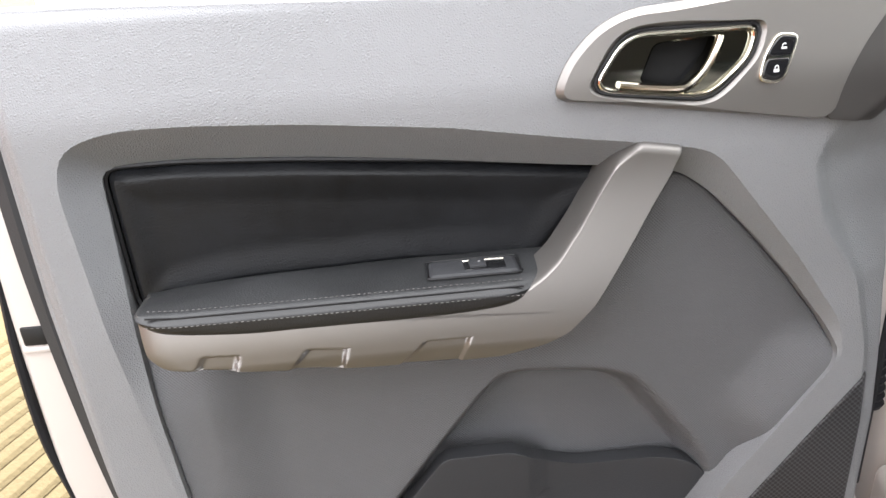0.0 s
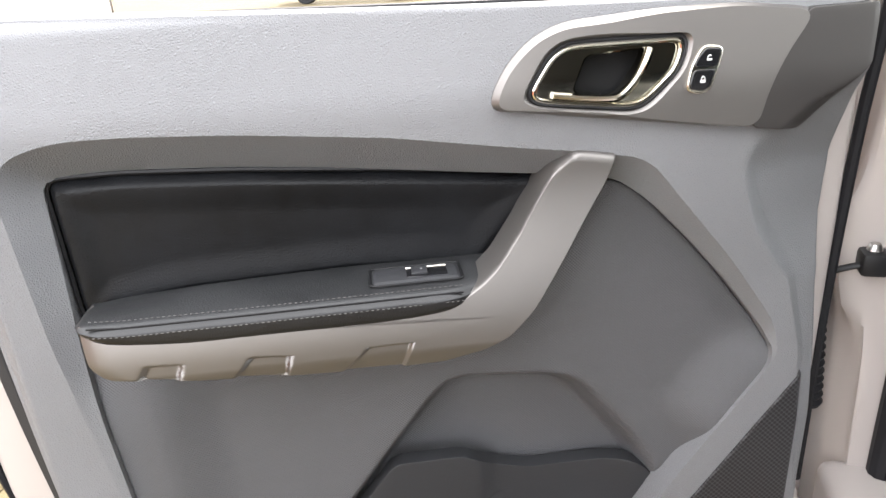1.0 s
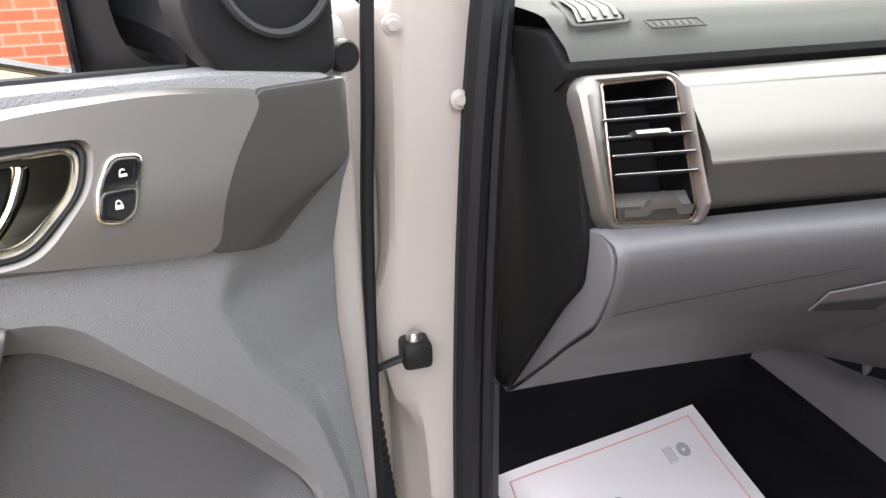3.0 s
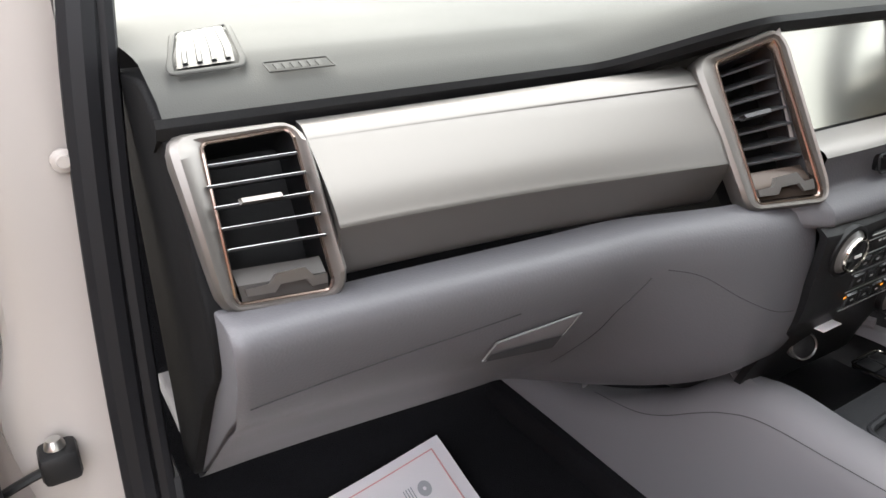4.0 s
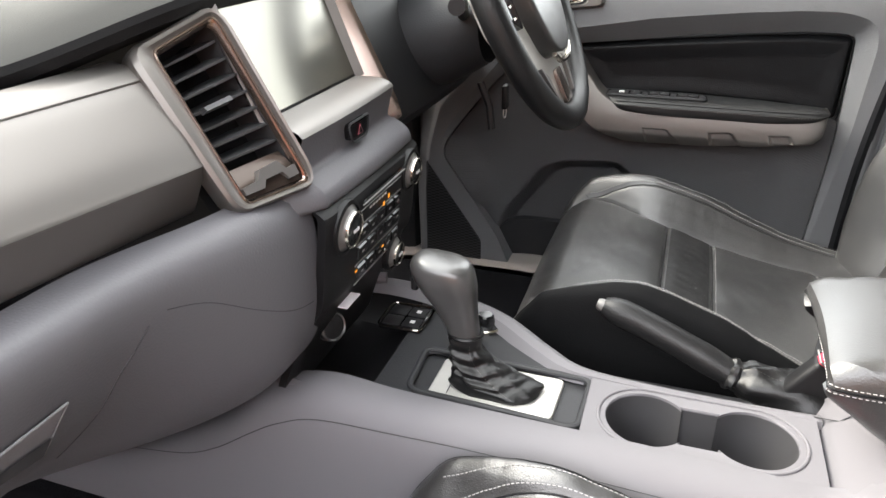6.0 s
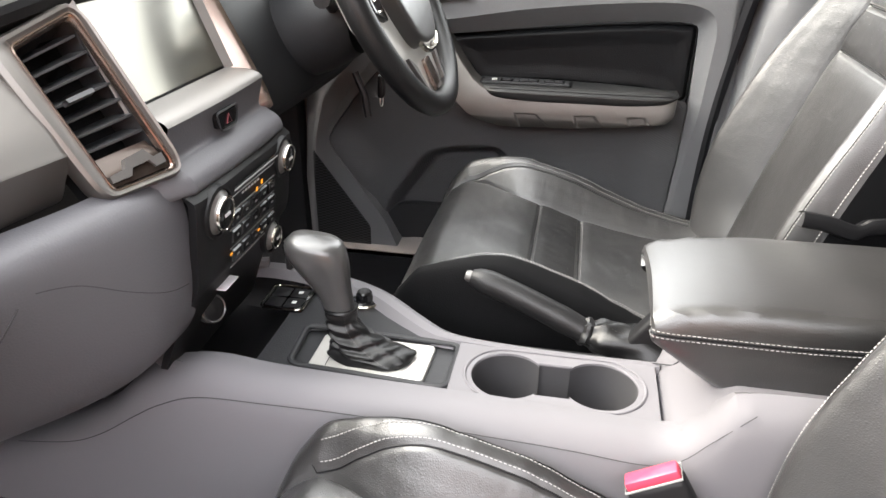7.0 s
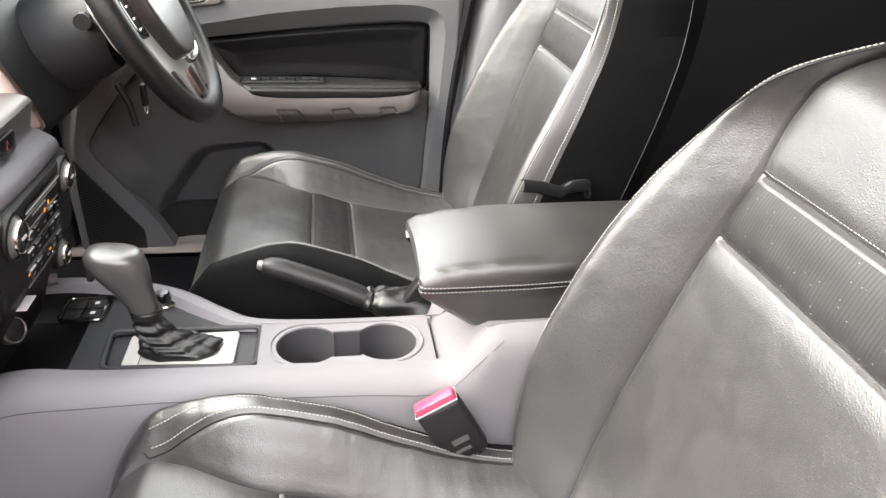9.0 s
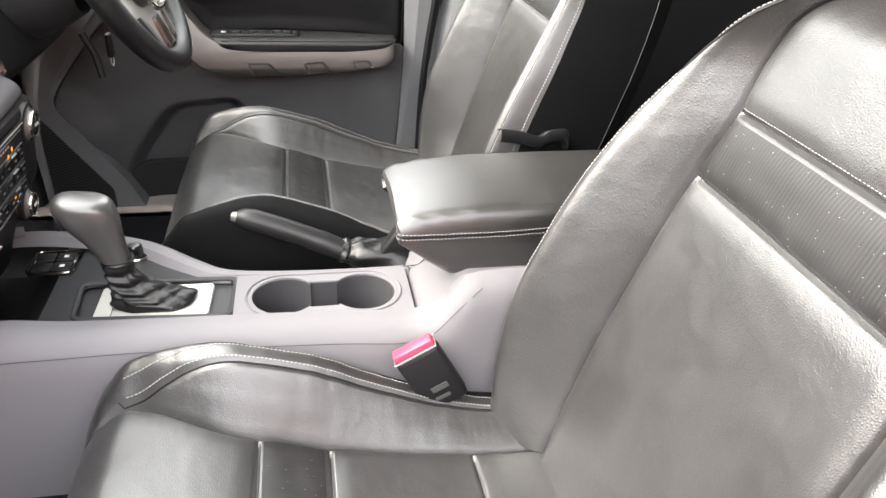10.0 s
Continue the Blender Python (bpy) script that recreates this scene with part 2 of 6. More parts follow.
def rounded(poly, r=0.008, k=5):
    """A closed outline with its corners rounded."""
    p = [Vector(q) for q in poly]
    out = []
    for i, c in enumerate(p):
        a, b = p[i - 1], p[(i + 1) % len(p)]
        da, db = (a - c), (b - c)
        ra, rb = min(r, da.length * 0.45), min(r, db.length * 0.45)
        s, e = c + da.normalized() * ra, c + db.normalized() * rb
        for j in range(k + 1):
            t = j / k
            out.append(tuple((1 - t) ** 2 * s + 2 * t * (1 - t) * c + t * t * e))
    return out


def grid(rows, closed_u=False, closed_v=False, flip=False, bm=None):
    """A sheet through rows of points."""
    bm = bm or bmesh.new()
    v = [[bm.verts.new(tuple(p)) for p in row] for row in rows]
    nu, nv = len(v), len(v[0])
    for i in range(nu if closed_u else nu - 1):
        for j in range(nv if closed_v else nv - 1):
            q = [v[i][j], v[i][(j + 1) % nv], v[(i + 1) % nu][(j + 1) % nv], v[(i + 1) % nu][j]]
            bm.faces.new(q[::-1] if flip else q)
    return bm


def loft(sections, nu, nv, flip=False):
    """A smooth sheet through cross-sections that have equally many points."""
    a = [spline(s, nv) for s in sections]
    cols = [spline([row[j] for row in a], nu) for j in range(nv)]
    return grid([[cols[j][i] for j in range(nv)] for i in range(nu)], flip=flip)


def thick(bm, d):
    """Gives a sheet a body behind it."""
    bmesh.ops.recalc_face_normals(bm, faces=bm.faces[:])
    geom = bmesh.ops.solidify(bm, geom=bm.faces[:], thickness=d)
    return bm


def star(poly, height, centre=None, rings=10, count=120, edge=0.004, drop=0.012, bm=None):
    """A plate over a closed outline in the (a, c) plane; height gives b. Its rim is rounded and goes back by drop."""
    bm = bm or bmesh.new()
    pts = evenly(poly, count, True)
    c = np.array(centre if centre else pts.mean(0))
    size = max(1e-6, float(np.mean(np.linalg.norm(pts - c, axis=1))))
    rows = []
    for k in range(1, rings + 1):
        r = k / rings
        rows.append((1 - edge / size if k == rings else r * (1 - edge / size), 0.0))
    rows += [(1 - (1 - math.sin(t)) * edge / size, -(1 - math.cos(t)) * edge) for t in (0.4, 0.8, 1.2, math.pi / 2)] + [(1.0, -drop)]
    vs = []
    for r, back in rows:
        ring = []
        for p in pts:
            q = c + (p - c) * r
            ring.append(bm.verts.new((q[0], height(q[0], q[1]) + back, q[1])))
        vs.append(ring)
    mid = bm.verts.new((c[0], height(c[0], c[1]), c[1]))
    area = sum(pts[i][0] * pts[(i + 1) % count][1] - pts[(i + 1) % count][0] * pts[i][1] for i in range(count))
    turn = area > 0
    for i in range(count):
        j = (i + 1) % count
        f = [mid, vs[0][i], vs[0][j]]
        bm.faces.new(f[::-1] if turn else f)
        for k in range(len(vs) - 1):
            f = [vs[k][i], vs[k + 1][i], vs[k + 1][j], vs[k][j]]
            bm.faces.new(f[::-1] if turn else f)
    return bm


def ring_plate(outer, inner, height, count=140, rings=5, edge=0.003, drop=0.012, lip=0.01):
    """A plate with one opening: both outlines are met by rays from the opening's middle."""
    bm = bmesh.new()
    c = np.array(inner).mean(0)

    def cast(poly, ang):
        p = np.array(poly)
        d = np.array([math.cos(ang), math.sin(ang)])
        best = None
        for i in range(len(p)):
            a, b = p[i] - c, p[(i + 1) % len(p)] - c
            e = b - a
            den = d[0] * e[1] - d[1] * e[0]
            if abs(den) < 1e-12:
                continue
            t = (a[0] * e[1] - a[1] * e[0]) / den
            s = (a[0] * d[1] - a[1] * d[0]) / den
            if t > 0 and -1e-6 <= s <= 1 + 1e-6:
                best = t if best is None else max(best, t)
        return c + d * (best or 0.01)

    dirs = [-math.pi + 2 * math.pi * (k + 0.5) / count for k in range(count)]
    rows = []
    for ang in dirs:
        i, o = cast(inner, ang), cast(outer, ang)
        d = (o - i) / max(1e-6, np.linalg.norm(o - i))
        row = [(i[0], height(*i) - lip, i[1]), (i[0], height(*i) - edge, i[1])]
        for k in range(rings + 1):
            q = i + d * edge + (o - i - 2 * d * edge) * k / rings
            row.append((q[0], height(*q), q[1]))
        row += [(o[0], height(*o) - edge, o[1]), (o[0], height(*o) - drop, o[1])]
        rows.append(row)
    return grid(rows, closed_u=True, flip=True)


def tube(path, radius, sides=8, closed=False, bm=None, squash=1.0):
    """A round bar along a path; radius may be a list."""
    bm = bm or bmesh.new()
    p = [Vector(q) for q in path]
    n = len(p)
    rings = []
    up = None
    for i in range(n):
        a, b = (p[i - 1], p[(i + 1) % n]) if closed else (p[max(i - 1, 0)], p[min(i + 1, n - 1)])
        t = (b - a).normalized()
        if up is None:
            up = Vector((0, 0, 1)) if abs(t.z) < 0.9 else Vector((1, 0, 0))
        s = t.cross(up).normalized()
        up = s.cross(t).normalized()
        r = radius[i] if isinstance(radius, (list, tuple)) else radius
        rings.append([bm.verts.new(p[i] + (s * math.cos(2 * math.pi * k / sides) + up * math.sin(2 * math.pi * k / sides) * squash) * r) for k in range(sides)])
    for i in range(n if closed else n - 1):
        for k in range(sides):
            bm.faces.new((rings[i][k], rings[i][(k + 1) % sides], rings[(i + 1) % n][(k + 1) % sides], rings[(i + 1) % n][k]))
    if not closed:
        bm.faces.new(rings[0][::-1])
        bm.faces.new(rings[-1])
    return bm


def stitches(path, length=0.0025, gap=0.0019, radius=0.00042, bm=None):
    """A row of short threads along a path."""
    bm = bm or bmesh.new()
    p = np.array([tuple(q) for q in path], float)
    s = np.r_[0, np.cumsum(np.linalg.norm(np.diff(p, axis=0), axis=1))]
    at = lambda d: Vector([float(np.interp(d, s, p[:, k])) for k in range(3)])
    d = 0.0
    while d + length < s[-1]:
        tube([at(d), at(d + length)], radius, 4, bm=bm)
        d += length + gap
    return bm


def box(lo, hi, r=0.004, seg=2, bm=None):
    """A block with rounded edges."""
    b2 = bmesh.new()
    bmesh.ops.create_cube(b2, size=1)
    lo, hi = Vector(lo), Vector(hi)
    for v in b2.verts:
        v.co = Vector([lo[k] + (v.co[k] + 0.5) * (hi[k] - lo[k]) for k in range(3)])
    if r:
        bmesh.ops.bevel(b2, geom=b2.edges[:], offset=r, segments=seg, affect="EDGES", profile=0.5)
    if bm is None:
        return b2
    me = bpy.data.meshes.new("tmp")
    b2.to_mesh(me)
    b2.free()
    bm.from_mesh(me)
    bpy.data.meshes.remove(me)
    return bm


def lathe(profile, axis_at, axis, sides=32, bm=None):
    """A turned body: profile of (radius, distance along the axis)."""
    bm = bm or bmesh.new()
    axis = Vector(axis).normalized()
    a = axis.orthogonal().normalized()
    b = axis.cross(a)
    rows = [[Vector(axis_at) + axis * d + (a * math.cos(2 * math.pi * k / sides) + b * math.sin(2 * math.pi * k / sides)) * r for k in range(sides)] for r, d in profile]
    grid(rows, closed_v=True, flip=True, bm=bm)
    return bm


def curve(x, xs, ys):
    """A smooth line through given stops."""
    if x <= xs[0]:
        return float(ys[0])
    if x >= xs[-1]:
        return float(ys[-1])
    i = max(k for k in range(len(xs) - 1) if xs[k] <= x)
    h = xs[i + 1] - xs[i]
    t = (x - xs[i]) / h
    sl = [(ys[k + 1] - ys[k]) / (xs[k + 1] - xs[k]) for k in range(len(xs) - 1)]

    def tangent(k):
        if k == 0 or k == len(xs) - 1:
            return sl[0] if k == 0 else sl[-1]
        return 0.0 if sl[k - 1] * sl[k] <= 0 else 2 * sl[k - 1] * sl[k] / (sl[k - 1] + sl[k])
    a, b = tangent(i) * h, tangent(i + 1) * h
    return ys[i] * (1 + 2 * t) * (1 - t) ** 2 + a * t * (1 - t) ** 2 + ys[i + 1] * t * t * (3 - 2 * t) + b * t * t * (t - 1)


def smooth01(t):
    t = max(0.0, min(1.0, t))
    return t * t * (3 - 2 * t)


def inside(poly, a, c):
    """Signed distance to a closed outline: positive inside."""
    best, odd = 1e9, False
    n = len(poly)
    for i in range(n):
        x0, y0 = poly[i]
        x1, y1 = poly[(i + 1) % n]
        if (y0 > c) != (y1 > c) and a < (x1 - x0) * (c - y0) / (y1 - y0) + x0:
            odd = not odd
        dx, dy = x1 - x0, y1 - y0
        t = max(0.0, min(1.0, ((a - x0) * dx + (c - y0) * dy) / (dx * dx + dy * dy + 1e-12)))
        best = min(best, math.hypot(a - x0 - t * dx, c - y0 - t * dy))
    return best if odd else -best


def quad_map(tl, tr, bl, br):
    """From (u, v, w) on a four-cornered face to the world; u to the right, v up, both 0 to 1, w out of it in metres."""
    tl, tr, bl, br = map(Vector, (tl, tr, bl, br))
    n = ((tr + br - tl - bl).cross(tl + tr - bl - br)).normalized()

    def f(u, v, w=0.0):
        return (bl * (1 - u) + br * u) * (1 - v) + (tl * (1 - u) + tr * u) * v + n * w
    return f


# ---- ground and yard ----
GROUND_Z = 0.2
bm = bmesh.new()
rows = []
for i in range(2):
    rows.append([(-400 + 800 * j, -400 + 800 * i, GROUND_Z) for j in range(2)])
ground = tagged(part("ground", grid(rows), CONCRETE), "yellowish ribbed concrete ground", "ground", kind="structure")


def ribs():
    """Long rounded ridges cast into the concrete beside the car."""
    bm = bmesh.new()
    for k in range(30):
        x = -3.4 + 0.07 * k
        prof = [(-0.03, 0.0), (-0.02, 0.012), (0.0, 0.016), (0.02, 0.012), (0.03, 0.0)]
        grid([[(x + a, y, GROUND_Z + b + 0.004) for a, b in prof] for y in (-1.5, 0.0, 1.5, 4.0)], flip=True, bm=bm)
    return bm


tagged(part("concrete_ridge", ribs(), CONCRETE), "rows of shallow ridges cast in the yellow concrete", "concrete", kind="stuff")

# brick building beside the yard, and a dark vehicle parked ahead
def brick_wall(name, along):
    """Red bricks in courses, for a wall that runs along the given axis."""
    m = bpy.data.materials.new(name)
    m.use_nodes = True
    bn = m.node_tree
    bt = bn.nodes.new("ShaderNodeTexBrick")
    bt.inputs["Color1"].default_value = (0.21, 0.052, 0.022, 1)
    bt.inputs["Color2"].default_value = (0.27, 0.075, 0.032, 1)
    bt.inputs["Mortar"].default_value = (0.22, 0.17, 0.13, 1)
    bt.inputs["Scale"].default_value = 1.0
    bt.inputs["Mortar Size"].default_value = 0.006
    bt.inputs["Brick Width"].default_value = 0.225
    bt.inputs["Row Height"].default_value = 0.075
    bc = bn.nodes.new("ShaderNodeTexCoord")
    bs, bx = bn.nodes.new("ShaderNodeSeparateXYZ"), bn.nodes.new("ShaderNodeCombineXYZ")
    bn.links.new(bc.outputs["Object"], bs.inputs["Vector"])
    bn.links.new(bs.outputs[along], bx.inputs["X"])
    bn.links.new(bs.outputs["Z"], bx.inputs["Y"])
    bn.links.new(bx.outputs["Vector"], bt.inputs["Vector"])
    bn.links.new(bt.outputs["Color"], bn.nodes["Principled BSDF"].inputs["Base Color"])
    bn.nodes["Principled BSDF"].inputs["Roughness"].default_value = 0.9
    return m


BRICK_WALL = brick_wall("red_brick_wall", "Y")
block = thing("brick_building", "red brick building beside the yard", "building", (-6.3, -8, GROUND_Z), kind="structure")
part("wall", box((-6.6, -24, GROUND_Z), (-6.0, 2.8, 3.0), 0.02), BRICK_WALL, block)
part("roof_edge", box((-6.7, -24.1, 3.0), (-5.7, 2.9, 3.2), 0.03), GREY_SMOOTH, block)
van = thing("parked_car", "dark car parked on the yellow concrete", "car", (-8.3, 20.3, GROUND_Z))
part("body", loft([[(-10.4, y, GROUND_Z + 0.10), (-10.5, y, GROUND_Z + 0.8), (-9.6, y, GROUND_Z + h), (-7.4, y, GROUND_Z + h), (-6.1, y, GROUND_Z + 0.8), (-6.1, y, GROUND_Z + 0.10)] for y, h in ((19.4, 1.0), (19.6, 1.45), (21.0, 1.45), (21.2, 1.0))], 12, 30), GLOSS_BLACK, van)
for x in (-9.6, -7.0):
    wheel_hub = part("wheel", lathe([(0.0, -0.1), (0.2, -0.1), (0.31, -0.1), (0.33, -0.07), (0.33, 0.07), (0.31, 0.1), (0.0, 0.1)], (x, 19.5, GROUND_Z + 0.33), (0, 1, 0), 28), RUBBER, van)
    part("rim", lathe([(0.0, -0.13), (0.19, -0.12), (0.2, -0.1)], (x, 19.5, GROUND_Z + 0.33), (0, 1, 0), 20), GREY_DARK, wheel_hub)

board = thing("white_board", "long white board standing at the edge of the yard", "board", (-17.6, 19.2, GROUND_Z))
part("panel", loft([[(x, y, GROUND_Z), (x, y, GROUND_Z + 0.9), (x, y + 0.08, GROUND_Z + 0.92), (x, y + 0.1, GROUND_Z)] for x, y in ((-20.65, 20.43), (-17.6, 19.2), (-14.6, 17.94))], 6, 14), WHITE_PAINT, board)

# ---- the car's own frame ----
U_DIR, W_DIR, DOOR_AT = Vector((-0.9389, -0.3442, 0)), Vector((0.3442, -0.9389, 0)), Vector((-1.0071, 0.9109, 0))
OPEN_DOOR = Matrix(((U_DIR.x, W_DIR.x, 0, DOOR_AT.x), (U_DIR.y, W_DIR.y, 0, DOOR_AT.y), (0, 0, 1, 0), (0, 0, 0, 1)))
SHUT_DOOR = Matrix(((0, -1, 0, 0.7313), (-1, 0, 0, 0.8657), (0, 0, 1, 0), (0, 0, 0, 1)))

# ---- door ----
RECESS = rounded([(0.657, 1.300), (0.645, 1.334), (0.600, 1.347), (0.539, 1.347), (0.441, 1.341), (0.297, 1.327), (0.184, 1.309), (0.125, 1.301), (0.055, 1.288), (-0.045, 1.167), (-0.104, 1.083), (-0.114, 1.035), (0.0, 0.875), (0.04, 0.78), (0.60, 0.78), (0.622, 0.95), (0.648, 1.15)], 0.022)
TRIM = rounded([(0.70, 1.452), (0.609, 1.451), (0.236, 1.437), (0.058, 1.432), (-0.07, 1.430), (-0.163, 1.418), (-0.163, 1.25), (-0.158, 1.12),
                (-0.17, 0.95), (-0.16, 0.77), (0.66, 0.77), (0.687, 0.949), (0.705, 1.176), (0.703, 1.307)], 0.012)
INSERT = rounded([(0.627, 1.306), (0.555, 1.3065), (0.45, 1.300), (0.297, 1.2865), (0.233, 1.280), (0.137, 1.271), (0.212, 1.175), (0.352, 1.182), (0.524, 1.176), (0.624, 1.155)], 0.016)
HANDLE = rounded([(0.600, 1.190), (0.595, 1.181), (0.56, 1.175), (0.51, 1.170), (0.41, 1.168), (0.312, 1.169), (0.270, 1.172), (0.245, 1.180), (0.226, 1.191), (0.210, 1.204), (0.185, 1.234), (0.148, 1.288), (0.127, 1.303), (0.086, 1.296), (0.095, 1.276), (0.133, 1.222), (0.177, 1.162), (0.203, 1.136), (0.229, 1.122), (0.268, 1.111), (0.315, 1.110), (0.414, 1.114), (0.518, 1.124), (0.584, 1.134), (0.596, 1.148)], 0.006)
CLOTH_EDGE = rounded([(0.63, 1.16), (0.60, 0.78), (0.05, 0.78), (0.012, 0.865), (-0.063, 0.95), (-0.104, 1.007), (-0.112, 1.037), (-0.094, 1.075), (-0.048, 1.136), (-0.005, 1.186), (0.041, 1.234), (0.070, 1.256), (0.15, 1.262), (0.2, 1.18)], 0.014)
POCKET = rounded([(0.271, 1.031), (0.247, 1.043), (0.143, 1.034), (0.103, 1.018), (0.023, 0.912), (0.0, 0.85), (0.02, 0.77), (0.47, 0.77), (0.333, 0.952)], 0.025)
BIN = rounded([(0.327, 0.925), (0.245, 0.925), (0.225, 0.915), (0.204, 0.898), (0.162, 0.888), (0.038, 0.887), (0.016, 0.873), (0.0, 0.845), (0.03, 0.77), (0.45, 0.77)], 0.012)
PLATE = rounded([(0.210, 1.346), (0.197, 1.377), (0.171, 1.404), (0.140, 1.418), (0.048, 1.424), (-0.03, 1.424), (-0.105, 1.415), (-0.075, 1.375), (-0.06, 1.345), (-0.053, 1.309), (0.054, 1.324), (0.175, 1.342)], 0.018)
PLATE_END = rounded([(-0.094, 1.416), (-0.163, 1.417), (-0.155, 1.362), (-0.092, 1.304), (-0.042, 1.311), (-0.049, 1.345), (-0.064, 1.375)], 0.005)
CUT = rounded([(0.174, 1.357), (0.151, 1.391), (0.134, 1.400), (0.022, 1.400), (0.03, 1.372), (0.061, 1.343), (0.075, 1.338), (0.165, 1.349)], 0.012)
GRILLE = rounded([(-0.146, 1.02), (-0.02, 0.845), (-0.02, 0.79), (-0.145, 0.79)], 0.008)


MARKS = ([(0.557, 1.124), (0.543, 1.147), (0.510, 1.145), (0.518, 1.120)], [(0.472, 1.116), (0.448, 1.145), (0.411, 1.142), (0.418, 1.113)], [(0.371, 1.108), (0.339, 1.142), (0.296, 1.142), (0.308, 1.107)])


FIELD = rounded([(0.627, 1.306), (0.555, 1.3065), (0.45, 1.300), (0.297, 1.2865), (0.233, 1.280), (0.137, 1.271), (0.085, 1.262), (0.070, 1.256), (0.041, 1.234), (-0.005, 1.186), (-0.048, 1.136),
                 (-0.094, 1.075), (-0.112, 1.037), (-0.104, 1.007), (-0.063, 0.95), (0.012, 0.865), (0.05, 0.78), (0.60, 0.78), (0.6285, 1.15)], 0.014)


def base_w(u, z):
    d = inside(RECESS, u, z)
    wide = 0.040 - 0.010 * smooth01((u - 0.60) / 0.05)
    deep = 0.036 * (1 - smooth01((1.08 - z) / 0.06) * smooth01((0.1 - u) / 0.05)) * (1 - 0.75 * smooth01((1.17 - z) / 0.14) * smooth01((u - 0.5) / 0.08))
    w = -deep * max(0.0, min(1.0, d / wide))
    a = float(np.interp(z, (0.80, 1.05, 1.136, 1.198, 1.235, 1.265, 1.288, 1.33, 1.36), (-0.16, -0.135, -0.112, -0.067, -0.053, -0.045, -0.051, -0.10, -0.16)))
    b = min(a, float(np.interp(z, (0.80, 1.05, 1.142, 1.202, 1.246, 1.288, 1.33, 1.36), (-0.165, -0.145, -0.124, -0.086, -0.066, -0.054, -0.10, -0.16))))
    w -= 0.8 * max(0.0, min(a - u, a - b)) + 0.34 * max(0.0, b - u)
    w -= 0.012 * smooth01((z - 1.43) / 0.025) ** 2
    w -= 0.02 * smooth01((u - 0.68) / 0.03)
    t = max(0.0, z - 1.34)
    w += 0.010 * smooth01((0.45 - u) / 0.35) * smooth01((z - 1.12) / 0.18) - 0.22 * (t * t / 0.06 if t < 0.03 else t - 0.015)
    return w


def trim_w(u, z):
    return base_w(u, z) - 0.06 * smooth01((inside(CUT, u, z) - 0.002) / 0.006)


def trim_sheet():
    """The trim panel on rays from its middle, with edges laid along the recess's creases."""
    c = np.array((0.28, 1.12))

    def reach(test, hi):
        lo = 0.0
        for k in range(22):
            m = (lo + hi) / 2
            lo, hi = (m, hi) if test(m) else (lo, m)
        return lo

    rows = []
    for k in range(320):
        a = 2 * math.pi * k / 320
        d = np.array((math.cos(a), math.sin(a)))
        at = lambda r: c + d * r
        rt = reach(lambda r: inside(TRIM, *at(r)) > 0, 1.2)
        rr = min(reach(lambda r: inside(RECESS, *at(r)) > 0, 0.8), rt - 0.02)
        rf = reach(lambda r: inside(RECESS, *at(r)) > 0.040 - 0.010 * smooth01((at(r)[0] - 0.60) / 0.05), rr)
        ri = min(reach(lambda r: inside(FIELD, *at(r)) > -0.0004, rr), rr - 0.004)
        rf = max(rf, ri + 0.002)
        rs = list(np.linspace(0.02, ri - 0.0005, 4)) + list(np.linspace(ri, rf, 7)) + list(np.linspace(rf, rr, 7))[1:] + list(np.linspace(rr, rt - 0.006, 44))[1:]
        row = [(at(r)[0], trim_w(*at(r)) - (0.085 if r < ri else 0.0), at(r)[1]) for r in rs]
        w = row[-1][1]
        for t in (0.5, 1.0, 1.57):
            row.append((at(rt - 0.006 + 0.006 * math.sin(t))[0], w - 0.006 * (1 - math.cos(t)), at(rt - 0.006 + 0.006 * math.sin(t))[1]))
        row.append((at(rt)[0], w - 0.03, at(rt)[1]))
        rows.append(row)
    return rows


def cloth_w(u, z):
    pk = inside(POCKET, u, z)
    w = -0.030 - 0.045 * smooth01((pk + 0.004) / 0.034)
    w -= 0.007 * smooth01((u - 0.195 - 0.12 * (z - 0.95)) / 0.045) * smooth01(pk / 0.03)
    w += 0.021 * smooth01((1.17 - z) / 0.14) * smooth01((u - 0.5) / 0.08)
    dl = (u + 0.104) * 0.786 + (z - 1.007) * 0.618
    w += 0.026 * smooth01(1 - max(0.0, dl) / 0.085) * smooth01((1.10 - z) / 0.07) * (1 - smooth01((pk + 0.085) / 0.06))
    return w


def handle_w(u, z):
    w = 0.058 - 0.040 * smooth01((z - 1.14) / 0.15)
    w -= 0.010 * smooth01((1.135 - z) / 0.03)
    for a in MARKS:
        w -= 0.0038 * smooth01((inside(a, u, z) + 0.0008) / 0.0036) * smooth01((z - a[0][1] + 0.002) / 0.006)
    return w


TRIM_ROWS = trim_sheet()


